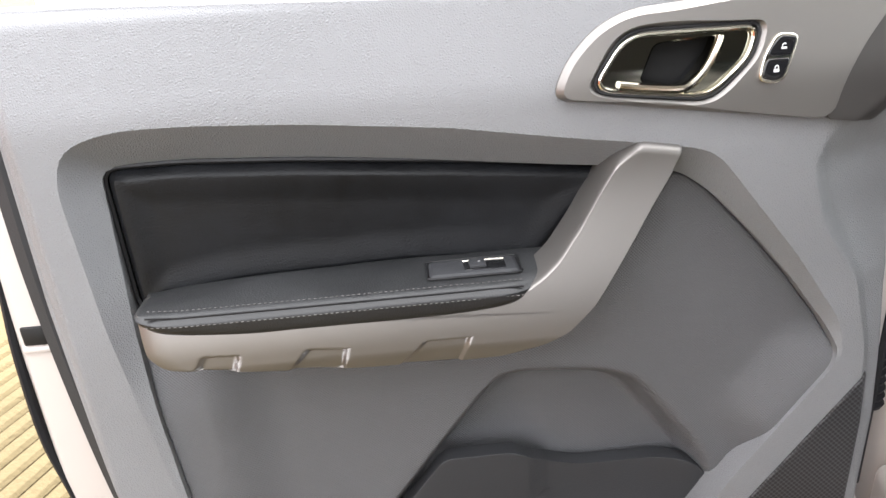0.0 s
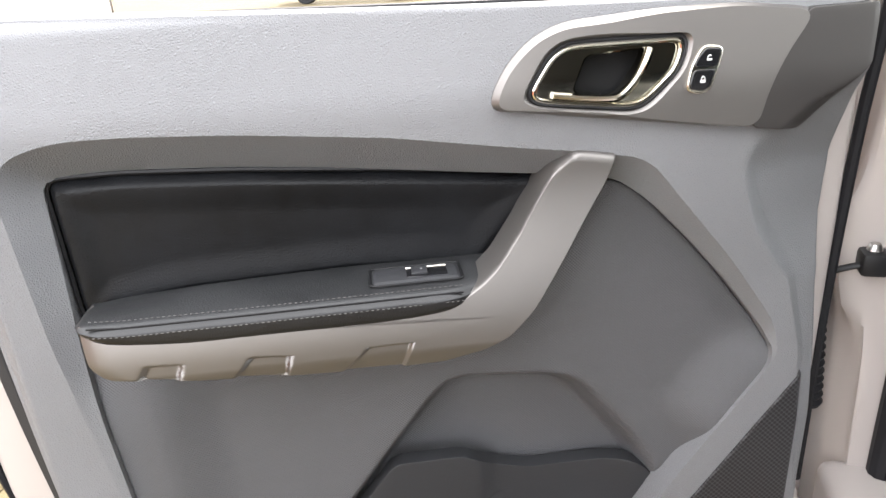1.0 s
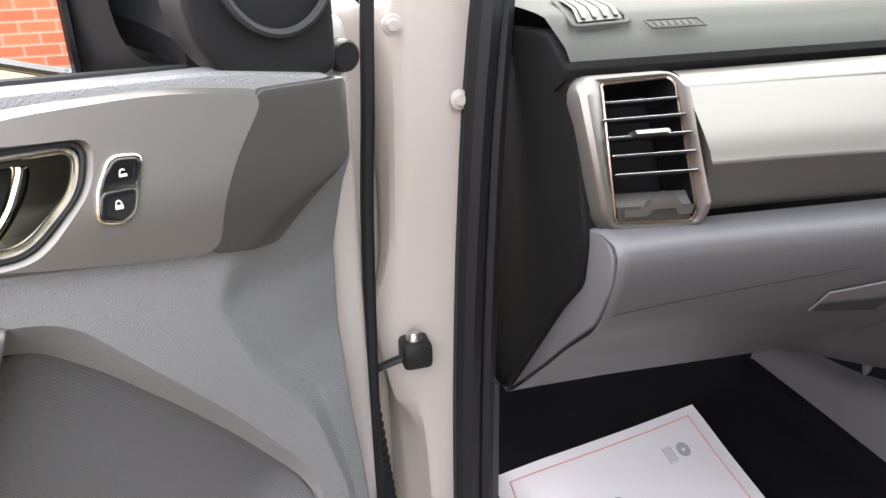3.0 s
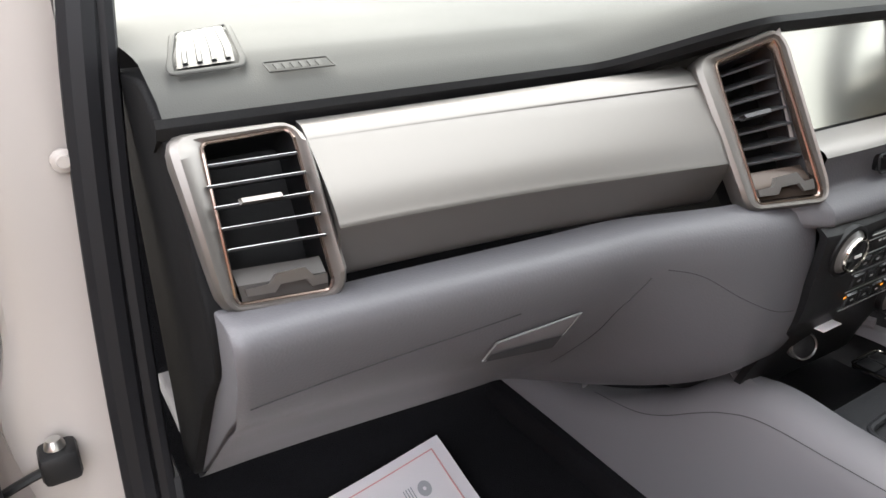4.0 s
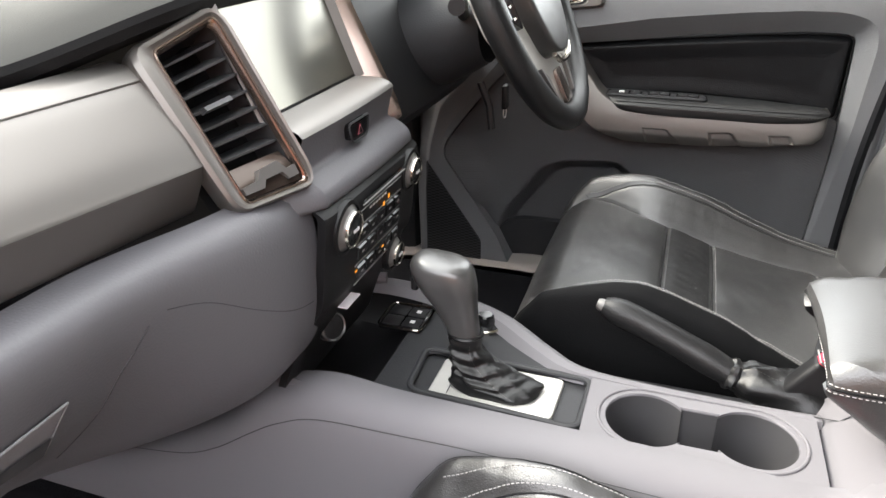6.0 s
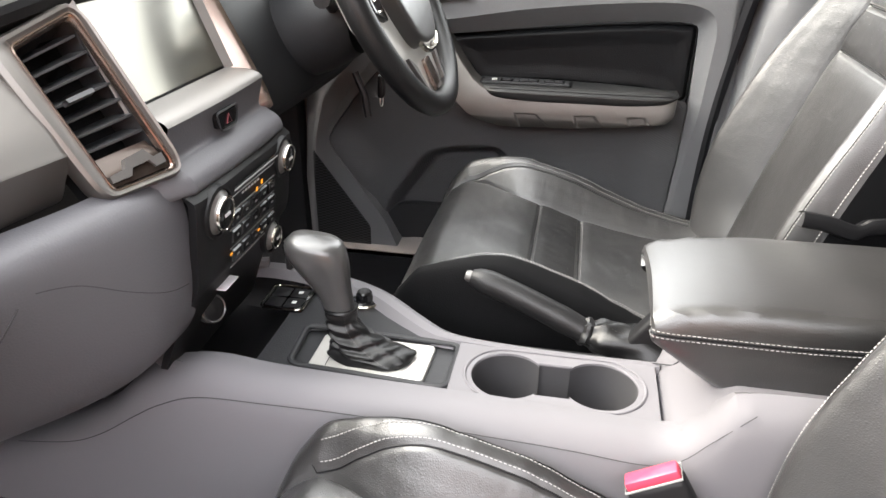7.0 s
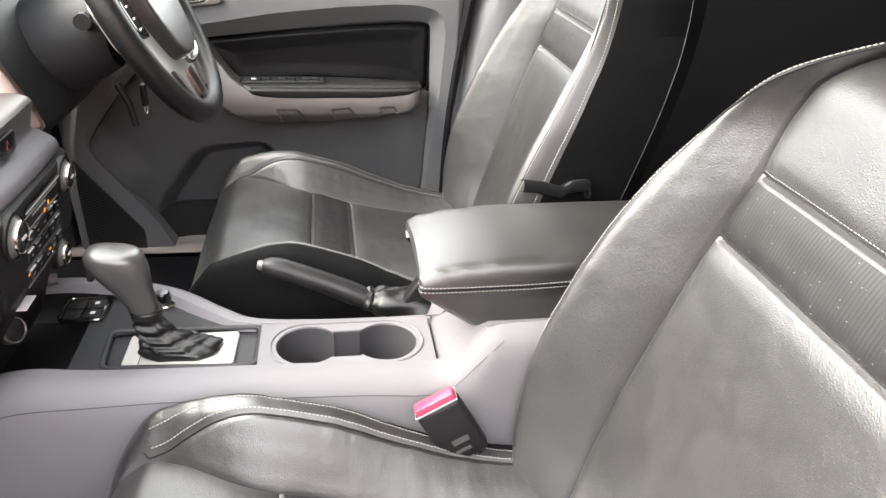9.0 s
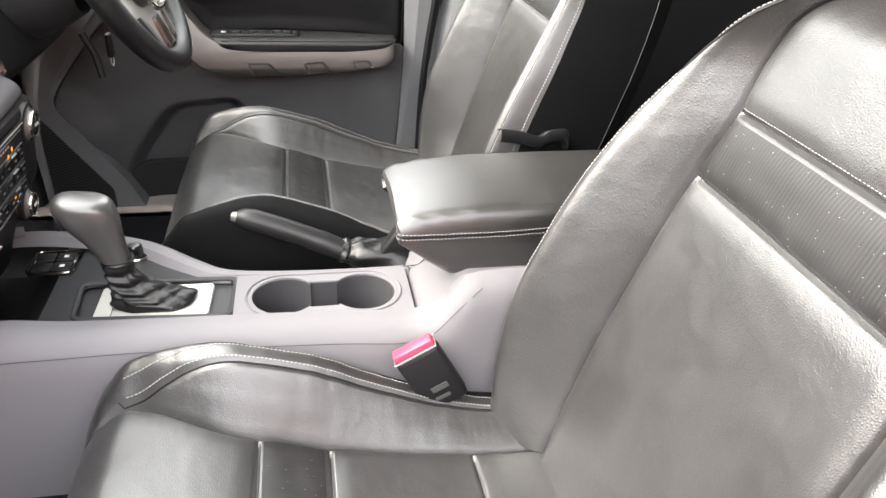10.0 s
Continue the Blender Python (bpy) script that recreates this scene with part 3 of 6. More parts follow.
def build_door(root, xf, driver):
    P = lambda n, b, m, parent=root, label="": part(n, b, m, parent, label, xf)
    P("trim_panel", grid(TRIM_ROWS, closed_u=True, flip=True), GREY, label="grey grained plastic trim panel")
    P("padded_insert", star(INSERT, lambda u, z: -0.045 + 0.021 * math.sin(math.pi / 2 * max(0.0, min(1.0, (inside(INSERT, u, z) + 0.001) / 0.014))) - 0.004 * smooth01((inside(INSERT, u, z) - 0.012) / 0.03), (0.38, 1.24), rings=64, count=260, edge=0.002, drop=0.02), BLACK_SUEDE, label="black soft padded insert")
    P("insert_groove", tube([(q[0], -0.0345, q[1]) for q in evenly(INSERT, 150, True)], 0.0026, 6, True), BLACK)
    for k in (0, 1):
        P("insert_end_strip", tube([(0.137 - 0.007 * k, -0.022 + 0.006 * k, 1.263), (0.170 - 0.007 * k, -0.018 + 0.006 * k, 1.222), (0.208 - 0.007 * k, -0.012 + 0.006 * k, 1.178)], 0.003, 8), GREY_DARK)
    P("cloth_panel", star(CLOTH_EDGE, cloth_w, (0.26, 1.04), rings=60, count=260, edge=0.003, drop=0.01), CLOTH, label="grey woven cloth panel")
    P("map_pocket", star(BIN, lambda u, z: -0.045 - 0.012 * smooth01((0.23 - u) / 0.03) + 0.012 * smooth01((0.08 - u) / 0.06) + 0.008 * smooth01((z - 0.78) / 0.1), (0.22, 0.85), rings=14, count=180, edge=0.0012, drop=0.02), GREY_DARK, label="dark grey plastic door pocket")
    P("grab_handle", star(HANDLE, handle_w, (0.205, 1.158), rings=110, count=760, edge=0.010, drop=0.05), SILVER, label="silver armrest trim and grab handle")
    # armrest pad: sections across its depth
    secs = []
    for u in list(np.linspace(0.6025, 0.57, 9)) + [0.55, 0.5, 0.45, 0.4, 0.35, 0.3, 0.26, 0.24, 0.225, 0.214]:
        e = math.sqrt(max(0.0, 1 - ((u - 0.57) / 0.0326) ** 2)) if u > 0.57 else 1.0
        back = float(np.interp(u, (0.25, 0.35, 0.43, 0.52, 0.58, 0.61), (1.190, 1.190, 1.188, 1.184, 1.178, 1.174)))
        top = float(np.interp(u, (0.2, 0.26, 0.46, 0.56, 0.6), (1.190, 1.190, 1.189, 1.189, 1.190)))
        low = float(np.interp(u, (0.2, 0.26, 0.31, 0.51, 0.56, 0.6), (1.180, 1.173, 1.167, 1.167, 1.172, 1.180)))
        m = (low + top) / 2
        top, low, back = m + (top - m) * e, m + (low - m) * e, m + (back - m) * e
        q = 0.0575 - 0.02 * (1 - e) - 0.5 * max(0.0, 0.255 - u)
        k = 0.3 + 0.7 * e
        secs.append([(u, -0.035 * e, back), (u, -0.01, (back + top) / 2 + 0.002 * e), (u, 0.020, top + 0.001 * e), (u, q - 0.014 * k, top), (u, q - 0.0065 * k, top - 0.0025 * e), (u, q - 0.0055 * k, top - 0.004 * e), (u, q - 0.001, top - 0.007 * e), (u, q, m - 0.001 * e), (u, q - 0.001, low + 0.001 * e), (u, q - 0.006, low - 0.005 * e)])
    pad = P("armrest_pad", loft([q[:6] for q in secs], 110, 36), ARMREST_PAD, label="black leather armrest pad with pale stitching")
    P("front_roll", loft([q[5:] for q in secs], 110, 30), BLACK_PAD, pad, "glossy black front roll")
    edge_z = lambda u: float(np.interp(u, (0.2, 0.26, 0.46, 0.56, 0.6), (1.190, 1.190, 1.189, 1.189, 1.192)))
    line = lambda w, dz: [(u, w, edge_z(u) + dz) for u in np.linspace(0.245, 0.588, 60)]
    P("armrest_stitching", stitches(line(0.0575, -0.0095), 0.0024, 0.0026, 0.0004, bm=stitches(line(0.0445, 0.0006), 0.0024, 0.0026, 0.0004)), THREAD_DIM, label="pale thread stitching")
    P("armrest_seam", tube(line(0.0515, -0.0034), 0.0010, 5), BLACK)
    # upper silver plate with the opener
    pw = lambda u, z: base_w(u, z) + 0.009
    P("switch_plate", ring_plate(PLATE, CUT, pw, count=420, rings=9, edge=0.006, drop=0.02), SILVER, label="silver painted upper trim plate")
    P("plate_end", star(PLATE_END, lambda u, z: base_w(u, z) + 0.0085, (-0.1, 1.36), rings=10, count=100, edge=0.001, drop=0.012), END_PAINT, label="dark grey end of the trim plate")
    hole = rounded([(0.130, 1.357), (0.116, 1.387), (0.054, 1.390), (0.060, 1.375), (0.080, 1.350), (0.092, 1.346)], 0.006)
    opener = P("door_opener", ring_plate(CUT, hole, count=260, height=lambda u, z: pw(u, z) - 0.007, edge=0.002, drop=0.012, lip=0.03), DARK_CHROME, label="dark chrome inside door opener")
    P("opener_rim", tube([(p[0], pw(p[0], p[1]) - 0.0035, p[1]) for p in evenly([(0.098 + (q[0] - 0.098) * 0.945, 1.369 + (q[1] - 1.369) * 0.89) for q in CUT], 90, True)], 0.0026, 8, True, squash=0.8), CHROME, opener, "bright chrome rim")
    P("opener_pull", tube([(u, pw(u, z) - 0.004, z) for u, z in spline([(0.150, 1.356), (0.125, 1.3525), (0.098, 1.350), (0.086, 1.353), (0.072, 1.367), (0.062, 1.385), (0.060, 1.391)], 30)], 0.0048, 10, squash=0.7), CHROME, opener)
    P("opener_gap", tube([(q[0], pw(q[0], q[1]) - 0.0035, q[1]) for q in evenly(CUT, 90, True)], 0.0019, 6, True), BLACK, opener)
    P("opener_bowl", star(rounded([(0.15, 1.34), (0.13, 1.396), (0.04, 1.396), (0.07, 1.338)], 0.01), lambda u, z: base_w(u, z) - 0.035, None, rings=4, count=60, edge=0.002, drop=0.004), BLACK, opener)
    lock = P("lock_switch", star(rounded([(0.011, 1.391), (-0.010, 1.389), (0.003, 1.351), (0.013, 1.347), (0.028, 1.351), (0.023, 1.372)], 0.007), lambda u, z: pw(u, z) + 0.003, None, rings=4, count=60, edge=0.0015, drop=0.008), CHROME, label="door lock switch in a chrome rim")
    for k, q in enumerate(([(0.0085, 1.3885), (-0.0068, 1.3868), (-0.001, 1.3715), (0.0205, 1.3715), (0.018, 1.378)], [(0.0208, 1.3695), (-0.0005, 1.3695), (0.004, 1.355), (0.012, 1.350), (0.0255, 1.3535)])):
        P("rocker", star(rounded(q, 0.004), lambda u, z: pw(u, z) + 0.0045, None, rings=3, count=40, edge=0.001, drop=0.004), GLOSS_BLACK, lock)
        cu, cz = (0.006, 1.379) if k == 0 else (0.0125, 1.361)
        w = pw(cu, cz) + 0.0049
        b = star([(cu + 0.0025, cz - 0.0035), (cu - 0.0025, cz - 0.0035), (cu - 0.0025, cz), (cu + 0.0025, cz)], lambda u, z: w, None, 1, 16, 0.0002, 0.0004)
        arch = [(cu + (0.0016 if k else 0.0018) * math.cos(a), w, cz + 0.0003 + 0.0026 * math.sin(a)) for a in np.linspace(0, math.pi * (1 if k else 0.75), 9)]
        P("padlock_mark", tube(arch, 0.0005, 4, bm=b), ICON, lock)
    # window switches on the pad
    us, top = ((0.243, 0.331) if not driver else (0.225, 0.40)), 1.1945
    sw = P("window_switch", box((us[0], -0.006, 1.178), (us[1], 0.032, top), 0.006, 4), GREY_DARK, label="window switch panel")
    P("switch_outline", tube([(p[0], p[1], top - 0.0018) for p in rounded([(us[0] - 0.001, -0.007), (us[1] + 0.001, -0.007), (us[1] + 0.001, 0.033), (us[0] - 0.001, 0.033)], 0.006)], 0.0012, 6, True), BLACK, sw)
    wells = [(0.256, 0.296)] if not driver else [(0.262, 0.288), (0.298, 0.338), (0.348, 0.388)]
    for a, c in wells:
        P("switch_well", box((a, 0.003, top - 0.002), (c, 0.024, top + 0.0008), 0.001), GLOSS_BLACK, sw)
        for m in ([c - 0.013] if c - a < 0.03 or not driver else [a + 0.011, c - 0.011]):
            P("switch_lever", box((m - 0.008, 0.005, top), (m + 0.008, 0.022, top + 0.0035), 0.0015), GREY_DARK, sw)
            P("switch_mark", box((m - 0.003, 0.012, top + 0.0033), (m - 0.0008, 0.0145, top + 0.0037), 0), ICON_DIM, sw)
    if driver:
        P("lock_bar", box((0.246, 0.008, top), (0.256, 0.018, top + 0.0022), 0.001), ICON, sw, "pale lock switch")
    if not driver:
        P("switch_rim", tube([(0.256, 0.003, top + 0.0004), (0.296, 0.003, top + 0.0004)], 0.0008, 6), CHROME, sw)
    g = P("speaker_grille", star(GRILLE, lambda u, z: trim_w(u, z) + 0.003, None, rings=12, count=100, edge=0.002, drop=0.01), GRILLE_MAT, label="black perforated speaker grille")
    # painted shell behind the trim
    for n, lo, hi in (("rear_frame", (0.66, -0.125, 0.56), (0.765, -0.045, 1.44)), ("front_frame", (-0.205, -0.13, 0.56), (-0.165, -0.06, 1.455)),
                      ("outer_skin", (-0.2, -0.14, 0.55), (0.765, -0.122, 1.42)), ("lower_frame", (-0.2, -0.13, 0.50), (0.75, -0.04, 0.80)),
                      ("waist_rail", (-0.2, -0.12, 1.34), (0.76, -0.05, 1.415))):
        P(n, box(lo, hi, 0.012, 3), WHITE_PAINT)
    P("rubber_seal", tube(spline([(0.758, -0.052, 1.42), (0.759, -0.052, 1.25), (0.761, -0.052, 1.185), (0.768, -0.052, 1.11), (0.770, -0.052, 1.01), (0.762, -0.052, 0.944), (0.735, -0.05, 0.80), (0.70, -0.05, 0.62)], 50), 0.0075, 8, squash=0.7), RUBBER, label="black rubber door seal")
    P("rear_edge_trim", tube(spline([(0.708, -0.035, 1.44), (0.712, -0.035, 1.2), (0.694, -0.035, 0.95), (0.665, -0.035, 0.78)], 40), 0.012, 8, squash=1.4), GREY_DARK)
    P("window_seal", tube([(0.74, -0.036, 1.450), (0.3, -0.036, 1.438), (-0.06, -0.036, 1.429)], 0.004, 8), RUBBER)
    # mirror corner cover
    P("corner_cover", star(rounded([(-0.055, 1.477), (-0.059, 1.452), (-0.066, 1.440), (-0.076, 1.427), (-0.095, 1.416), (-0.121, 1.412), (-0.148, 1.415), (-0.166, 1.419), (-0.168, 1.62), (-0.10, 1.62)], 0.008), lambda u, z: -0.012 - 0.02 * smooth01((z - 1.5) / 0.1), (-0.125, 1.49), rings=10, count=90, edge=0.006, drop=0.05), BLACK, label="black mirror corner cover")
    P("tweeter_rim", tube([(-0.122 + 0.045 * math.cos(a), -0.008, 1.505 + 0.055 * math.sin(a)) for a in np.linspace(math.radians(210), math.radians(330), 16)], 0.0035, 8), GREY_DARK)
    if not driver:
        # latch pocket, bump stop, hinges and wiring gaiter on the shell's edges
        P("latch_pocket", box((0.730, -0.06, 1.121), (0.754, -0.0425, 1.143), 0.002), BLACK, label="dark latch opening")
        P("latch_plate", box((0.728, -0.06, 1.113), (0.757, -0.041, 1.1195), 0.002), WHITE_PAINT)
        P("bump_stop", lathe([(0.0, 0.012), (0.011, 0.012), (0.013, 0.009), (0.014, 0.0)], (-0.192, -0.055, 1.424), (0, 1, 0), 20), BLACK, label="round black rubber stop")
        # black bar added for the darkness of the gap between door and pillar
        P("hinge_gap_shade", tube(spline([(-0.236, -0.066, 1.56), (-0.226, -0.066, 1.455), (-0.221, -0.066, 1.371), (-0.213, -0.066, 1.267), (-0.206, -0.066, 1.05), (-0.205, -0.066, 0.8)], 24), 0.0065, 8), RUBBER, label="black strip standing in for the dark gap at the hinge edge")
        P("hinge", box((-0.25, -0.12, 0.66), (-0.212, -0.09, 0.72), 0.006), WHITE_PAINT)
        P("wiring_gaiter", lathe([(0.0, 0.0)] + [(0.013 + 0.003 * (k % 2), 0.006 * k) for k in range(26)] + [(0, 0.16)], (-0.225, -0.09, 0.9), (0.1, 0.0, 1), 16), RUBBER, label="ribbed black wiring gaiter")
        # outside mirror
        hull = []
        for w, k in ((-0.45, 0.75), (-0.44, 0.92), (-0.40, 1.0), (-0.17, 1.0), (-0.115, 0.94), (-0.095, 0.78)):
            ring = []
            for a in np.linspace(0, 2 * math.pi, 41)[:-1]:
                ca, sa = math.cos(a), math.sin(a)
                ring.append((-0.035 + (0.068 if ca > 0 else 0.09) * k * math.copysign(abs(ca) ** 0.45, ca) - 0.50 * (w + 0.25) + 0.03, w, 1.511 + 0.105 * k * math.copysign(abs(sa) ** 0.6, sa) - 0.06 * (w + 0.14)))
            hull.append(ring)
        mir = P("wing_mirror", grid(hull, closed_v=True), BLACK, label="black outside mirror")
        gm = grid([[(0.063 - 0.50 * (w + 0.25), w, 1.513 - 0.06 * (w + 0.14) + 0.088 * v) for w in np.linspace(-0.425, -0.120, 8)] for v in (-1, -0.5, 0, 0.5, 1)], flip=True)
        P("mirror_glass", gm, MIRROR, mir)
        P("mirror_rim", tube([(0.063 - 0.50 * (w + 0.25), w, 1.513 - 0.06 * (w + 0.14) + 0.090 * v) for w, v in rounded([(-0.43, -1), (-0.115, -1), (-0.115, 1), (-0.43, 1)], 0.03)], 0.004, 6, True), GLOSS_BLACK, mir)
        P("mirror_arm", tube([(-0.05, -0.17, 1.47), (-0.08, -0.13, 1.455), (-0.10, -0.09, 1.44)], [0.03, 0.03, 0.03], 10), BLACK, mir)


GRILLE_MAT = material("perforated_black_plastic", (0.02, 0.02, 0.022), 0.5, vary=0.05)
gt = GRILLE_MAT.node_tree
vor = gt.nodes.new("ShaderNodeTexVoronoi")
vor.voronoi_dimensions = "2D"
vor.inputs["Scale"].default_value = 215
vor.inputs["Randomness"].default_value = 0.0
cr = gt.nodes.new("ShaderNodeValToRGB")
cr.color_ramp.elements[0].position, cr.color_ramp.elements[0].color = 0.36, (0.002, 0.002, 0.002, 1)
cr.color_ramp.elements[1].position, cr.color_ramp.elements[1].color = 0.46, (0.035, 0.035, 0.038, 1)
gt.links.new(in_door_plane(gt), vor.inputs["Vector"])
gt.links.new(vor.outputs["Distance"], cr.inputs["Fac"])
gt.links.new(cr.outputs["Color"], gt.nodes["Principled BSDF"].inputs["Base Color"])

passenger_door = thing("door_passenger", "open front door with grey trim, black insert and silver grab handle", "car door", DOOR_AT + Vector((0, 0, 0.55)))
build_door(passenger_door, OPEN_DOOR, False)
driver_door = thing("door_driver", "shut front door with black insert and silver armrest trim", "car door", (0.75, 0.6, 0.55))
build_door(driver_door, SHUT_DOOR, True)

# ---- body shell round the cabin ----
shell_root = thing("car_body", "white painted car body shell with black door seals", "car body", (0, 0, 0.5), kind="structure")
S = lambda n, b, m, label="", parent=None: part(n, b, m, parent or shell_root, label)
b = bmesh.new()
S("hinge_pillar", loft([[(-0.80, 1.16, z), (-0.803 + dx, 1.10, z), (-0.798 + dx, 1.085, z), (-0.77, 1.08, z), (-0.735, 1.082, z), (-0.712, 1.088, z)] for z, dx in ((0.50, 0.045), (0.94, 0.03), (1.05, -0.004), (1.155, -0.018), (1.215, -0.0), (1.35, 0.01), (1.5, 0.02), (1.75, 0.1))], 50, 20), WHITE_PAINT, "white painted door pillar")
S("fender_edge", box((-0.90, 1.13, 0.5), (-0.80, 1.5, 1.46), 0.02, 3), WHITE_PAINT)
S("pillar_seal", tube(spline([(-0.728, 1.072, 0.5), (-0.726, 1.072, 1.0), (-0.714, 1.075, 1.3), (-0.692, 1.09, 1.5), (-0.66, 1.14, 1.62)], 40), 0.018, 10, squash=0.9), RUBBER, "black rubber door seal")
S("seal_lip", tube(spline([(-0.707, 1.066, 0.5), (-0.705, 1.066, 1.0), (-0.695, 1.07, 1.3), (-0.676, 1.085, 1.5)], 40), 0.009, 8), RUBBER)
S("kick_panel", box((-0.712, 1.06, 0.5), (-0.690, 1.3, 1.055), 0.005), GREY_DARK)
S("floor_pan", box((-0.75, -1.6, 0.72), (0.75, 1.62, 0.79), 0.0), BLACK)
S("sill", box((-0.80, -1.0, 0.5), (-0.66, 1.1, 0.80), 0.02, 3), WHITE_PAINT)
S("sill_driver", box((0.66, -1.0, 0.5), (0.80, 1.1, 0.80), 0.02, 3), WHITE_PAINT)
S("firewall", box((-0.8, 1.62, 0.5), (0.8, 1.70, 1.46), 0.0), BLACK)
# unseen roof that closes the cabin, pale below to bounce light
S("roof", box((-0.66, -1.62, 1.94), (0.66, 0.52, 2.0), 0.01), HEADLINER)
for s in (-1, 1):
    # rear side panes out of view, added to cut light from the sides
    S("side_window", box((s * 0.745 - 0.002, -1.55, 1.42), (s * 0.745 + 0.002, -0.10, 1.95), 0.0), PRIVACY, "unseen dark privacy glass added to dim the cabin")
    S("roof_rail", box((s * 0.70 - 0.05, -1.6, 1.90), (s * 0.70 + 0.05, 0.50, 1.99), 0.02), HEADLINER)
S("rear_wall", box((-0.75, -1.66, 0.5), (0.75, -1.6, 1.98), 0.0), GREY_DARK)
for s in (-1, 1):
    S("windscreen_pillar", tube([(s * 0.70, 1.30, 1.44), (s * 0.66, 0.9, 1.75), (s * 0.62, 0.55, 1.98)], 0.04, 10), GREY_SMOOTH)
# panes out of view, added to dim the incoming light and tint it green
S("windscreen", grid([[(x * (1 - 0.08 * t), 1.30 - 0.77 * t + 0.05 * math.cos(x / 0.7 * math.pi / 2) * (1 - t), 1.452 + 0.50 * t) for x in np.linspace(-0.69, 0.69, 15)] for t in np.linspace(0, 1, 12)]), SCREEN_GLASS, "green tinted windscreen")
S("driver_window", grid([[(0.744 - 0.06 * t, y, 1.425 + 0.5 * t) for y in (0.10, 0.98)] for t in (0, 0.5, 1)]), SCREEN_GLASS, "green tinted window glass")
S("driver_pillar", box((0.74, 1.04, 0.5), (0.80, 1.3, 1.45), 0.02), GREY_DARK)
# centre pillars
S("centre_pillar", loft([[(0.80, 0.20, z), (0.745, 0.19 + o, z), (0.71, 0.17 + o, z), (0.705, 0.06 + o, z), (0.74, -0.02 + o, z), (0.8, -0.03, z)] for z, o in ((0.75, 0.0), (1.0, -0.01), (1.3, -0.05), (1.6, -0.12), (1.97, -0.25))], 20, 16), GREY, "grey plastic pillar trim")
S("centre_pillar_seal", tube(spline([(0.742, 0.205, 0.8), (0.742, 0.195, 1.1), (0.742, 0.16, 1.35), (0.735, 0.08, 1.7), (0.70, -0.02, 1.95)], 30), 0.014, 8), RUBBER)
S("rear_door_panel", box((0.735, -1.1, 0.7), (0.80, -0.02, 1.43), 0.02), GREY_DARK)

PILLAR_BOLTS = ((-0.790, 1.44), (-0.728, 1.369))
# door check strap on the pillar
for x, z in PILLAR_BOLTS:
    S("pillar_bolt", lathe([(0, 0.006), (0.005, 0.006), (0.006, 0.003), (0.0095, 0.002), (0.010, 0.0)], (x, 1.079, z), (0, -1, 0), 14), WHITE_PAINT)
strap = thing("door_check_strap", "black door check strap bolted to the white pillar", "door check", (-0.79, 1.08, 1.11))
part("bracket", box((-0.80, 1.052, 1.094), (-0.768, 1.085, 1.124), 0.006), BLACK, strap)
part("bolt", lathe([(0, 0.008), (0.006, 0.008), (0.008, 0.004), (0.009, 0)], (-0.785, 1.068, 1.125), (0, 0, 1), 12), METAL, strap)
part("arm", tube(spline([(-0.785, 1.062, 1.11), (-0.81, 1.066, 1.102), (-0.838, 1.07, 1.088), (-0.85, 1.075, 1.06)], 16), 0.0055, 8, squash=0.7), BLACK, strap)
# out-of-view panels and pillars added to keep light out of the cabin
S("rear_side_panel", box((-0.80, -1.6, 0.5), (-0.74, 0.05, 1.43), 0.02), GREY_DARK)
S("centre_pillar_near", box((-0.80, -0.15, 0.5), (-0.73, 0.07, 1.98), 0.02), GREY)
S("rear_pillar", box((0.70, -1.3, 1.4), (0.78, -1.0, 1.98), 0.02), GREY_DARK)
S("rear_pillar_near", box((-0.78, -1.3, 1.4), (-0.70, -1.0, 1.98), 0.02), GREY_DARK)

# ---- dashboard ----
dash = thing("dashboard", "grey dashboard with a silver strip, air vents and a glovebox", "dashboard", (0, 1.1, 1.0))
DP = lambda n, b, m, label="", parent=None, xf=None, sharp=29: part(n, b, m, parent or dash, label, xf, True, sharp)
SIDE = Matrix(((0, -1, 0, 0), (1, 0, 0, 0), (0, 0, 1, 0), (0, 0, 0, 1)))   # drawn in (y, z), standing out to the car's left
REAR = Matrix(((1, 0, 0, 0), (0, -1, 0, 0), (0, 0, 1, 0), (0, 0, 0, 1)))   # drawn in (x, z), facing the seats


def pad_section(x):
    c = smooth01((x + 0.30) / 0.19)           # rises into the centre hood
    d = smooth01((x - 0.13) / 0.09)           # driver's binnacle
    y = 0.958 - 0.062 * c + 0.03 * d
    z = 1.414 + 0.036 * c + 0.045 * d
    return [(x, 1.64, 1.462), (x, 1.35, 1.458), (x, 1.12, 1.452 + 0.01 * c + 0.05 * d), (x, 1.02, 1.447 + 0.02 * c + 0.055 * d), (x, y + 0.035, z + 0.022), (x, y + 0.012, z + 0.012), (x, y, z), (x, y + 0.004, z - 0.012), (x, y + 0.03, z - 0.022), (x, y + 0.05, z - 0.03)]


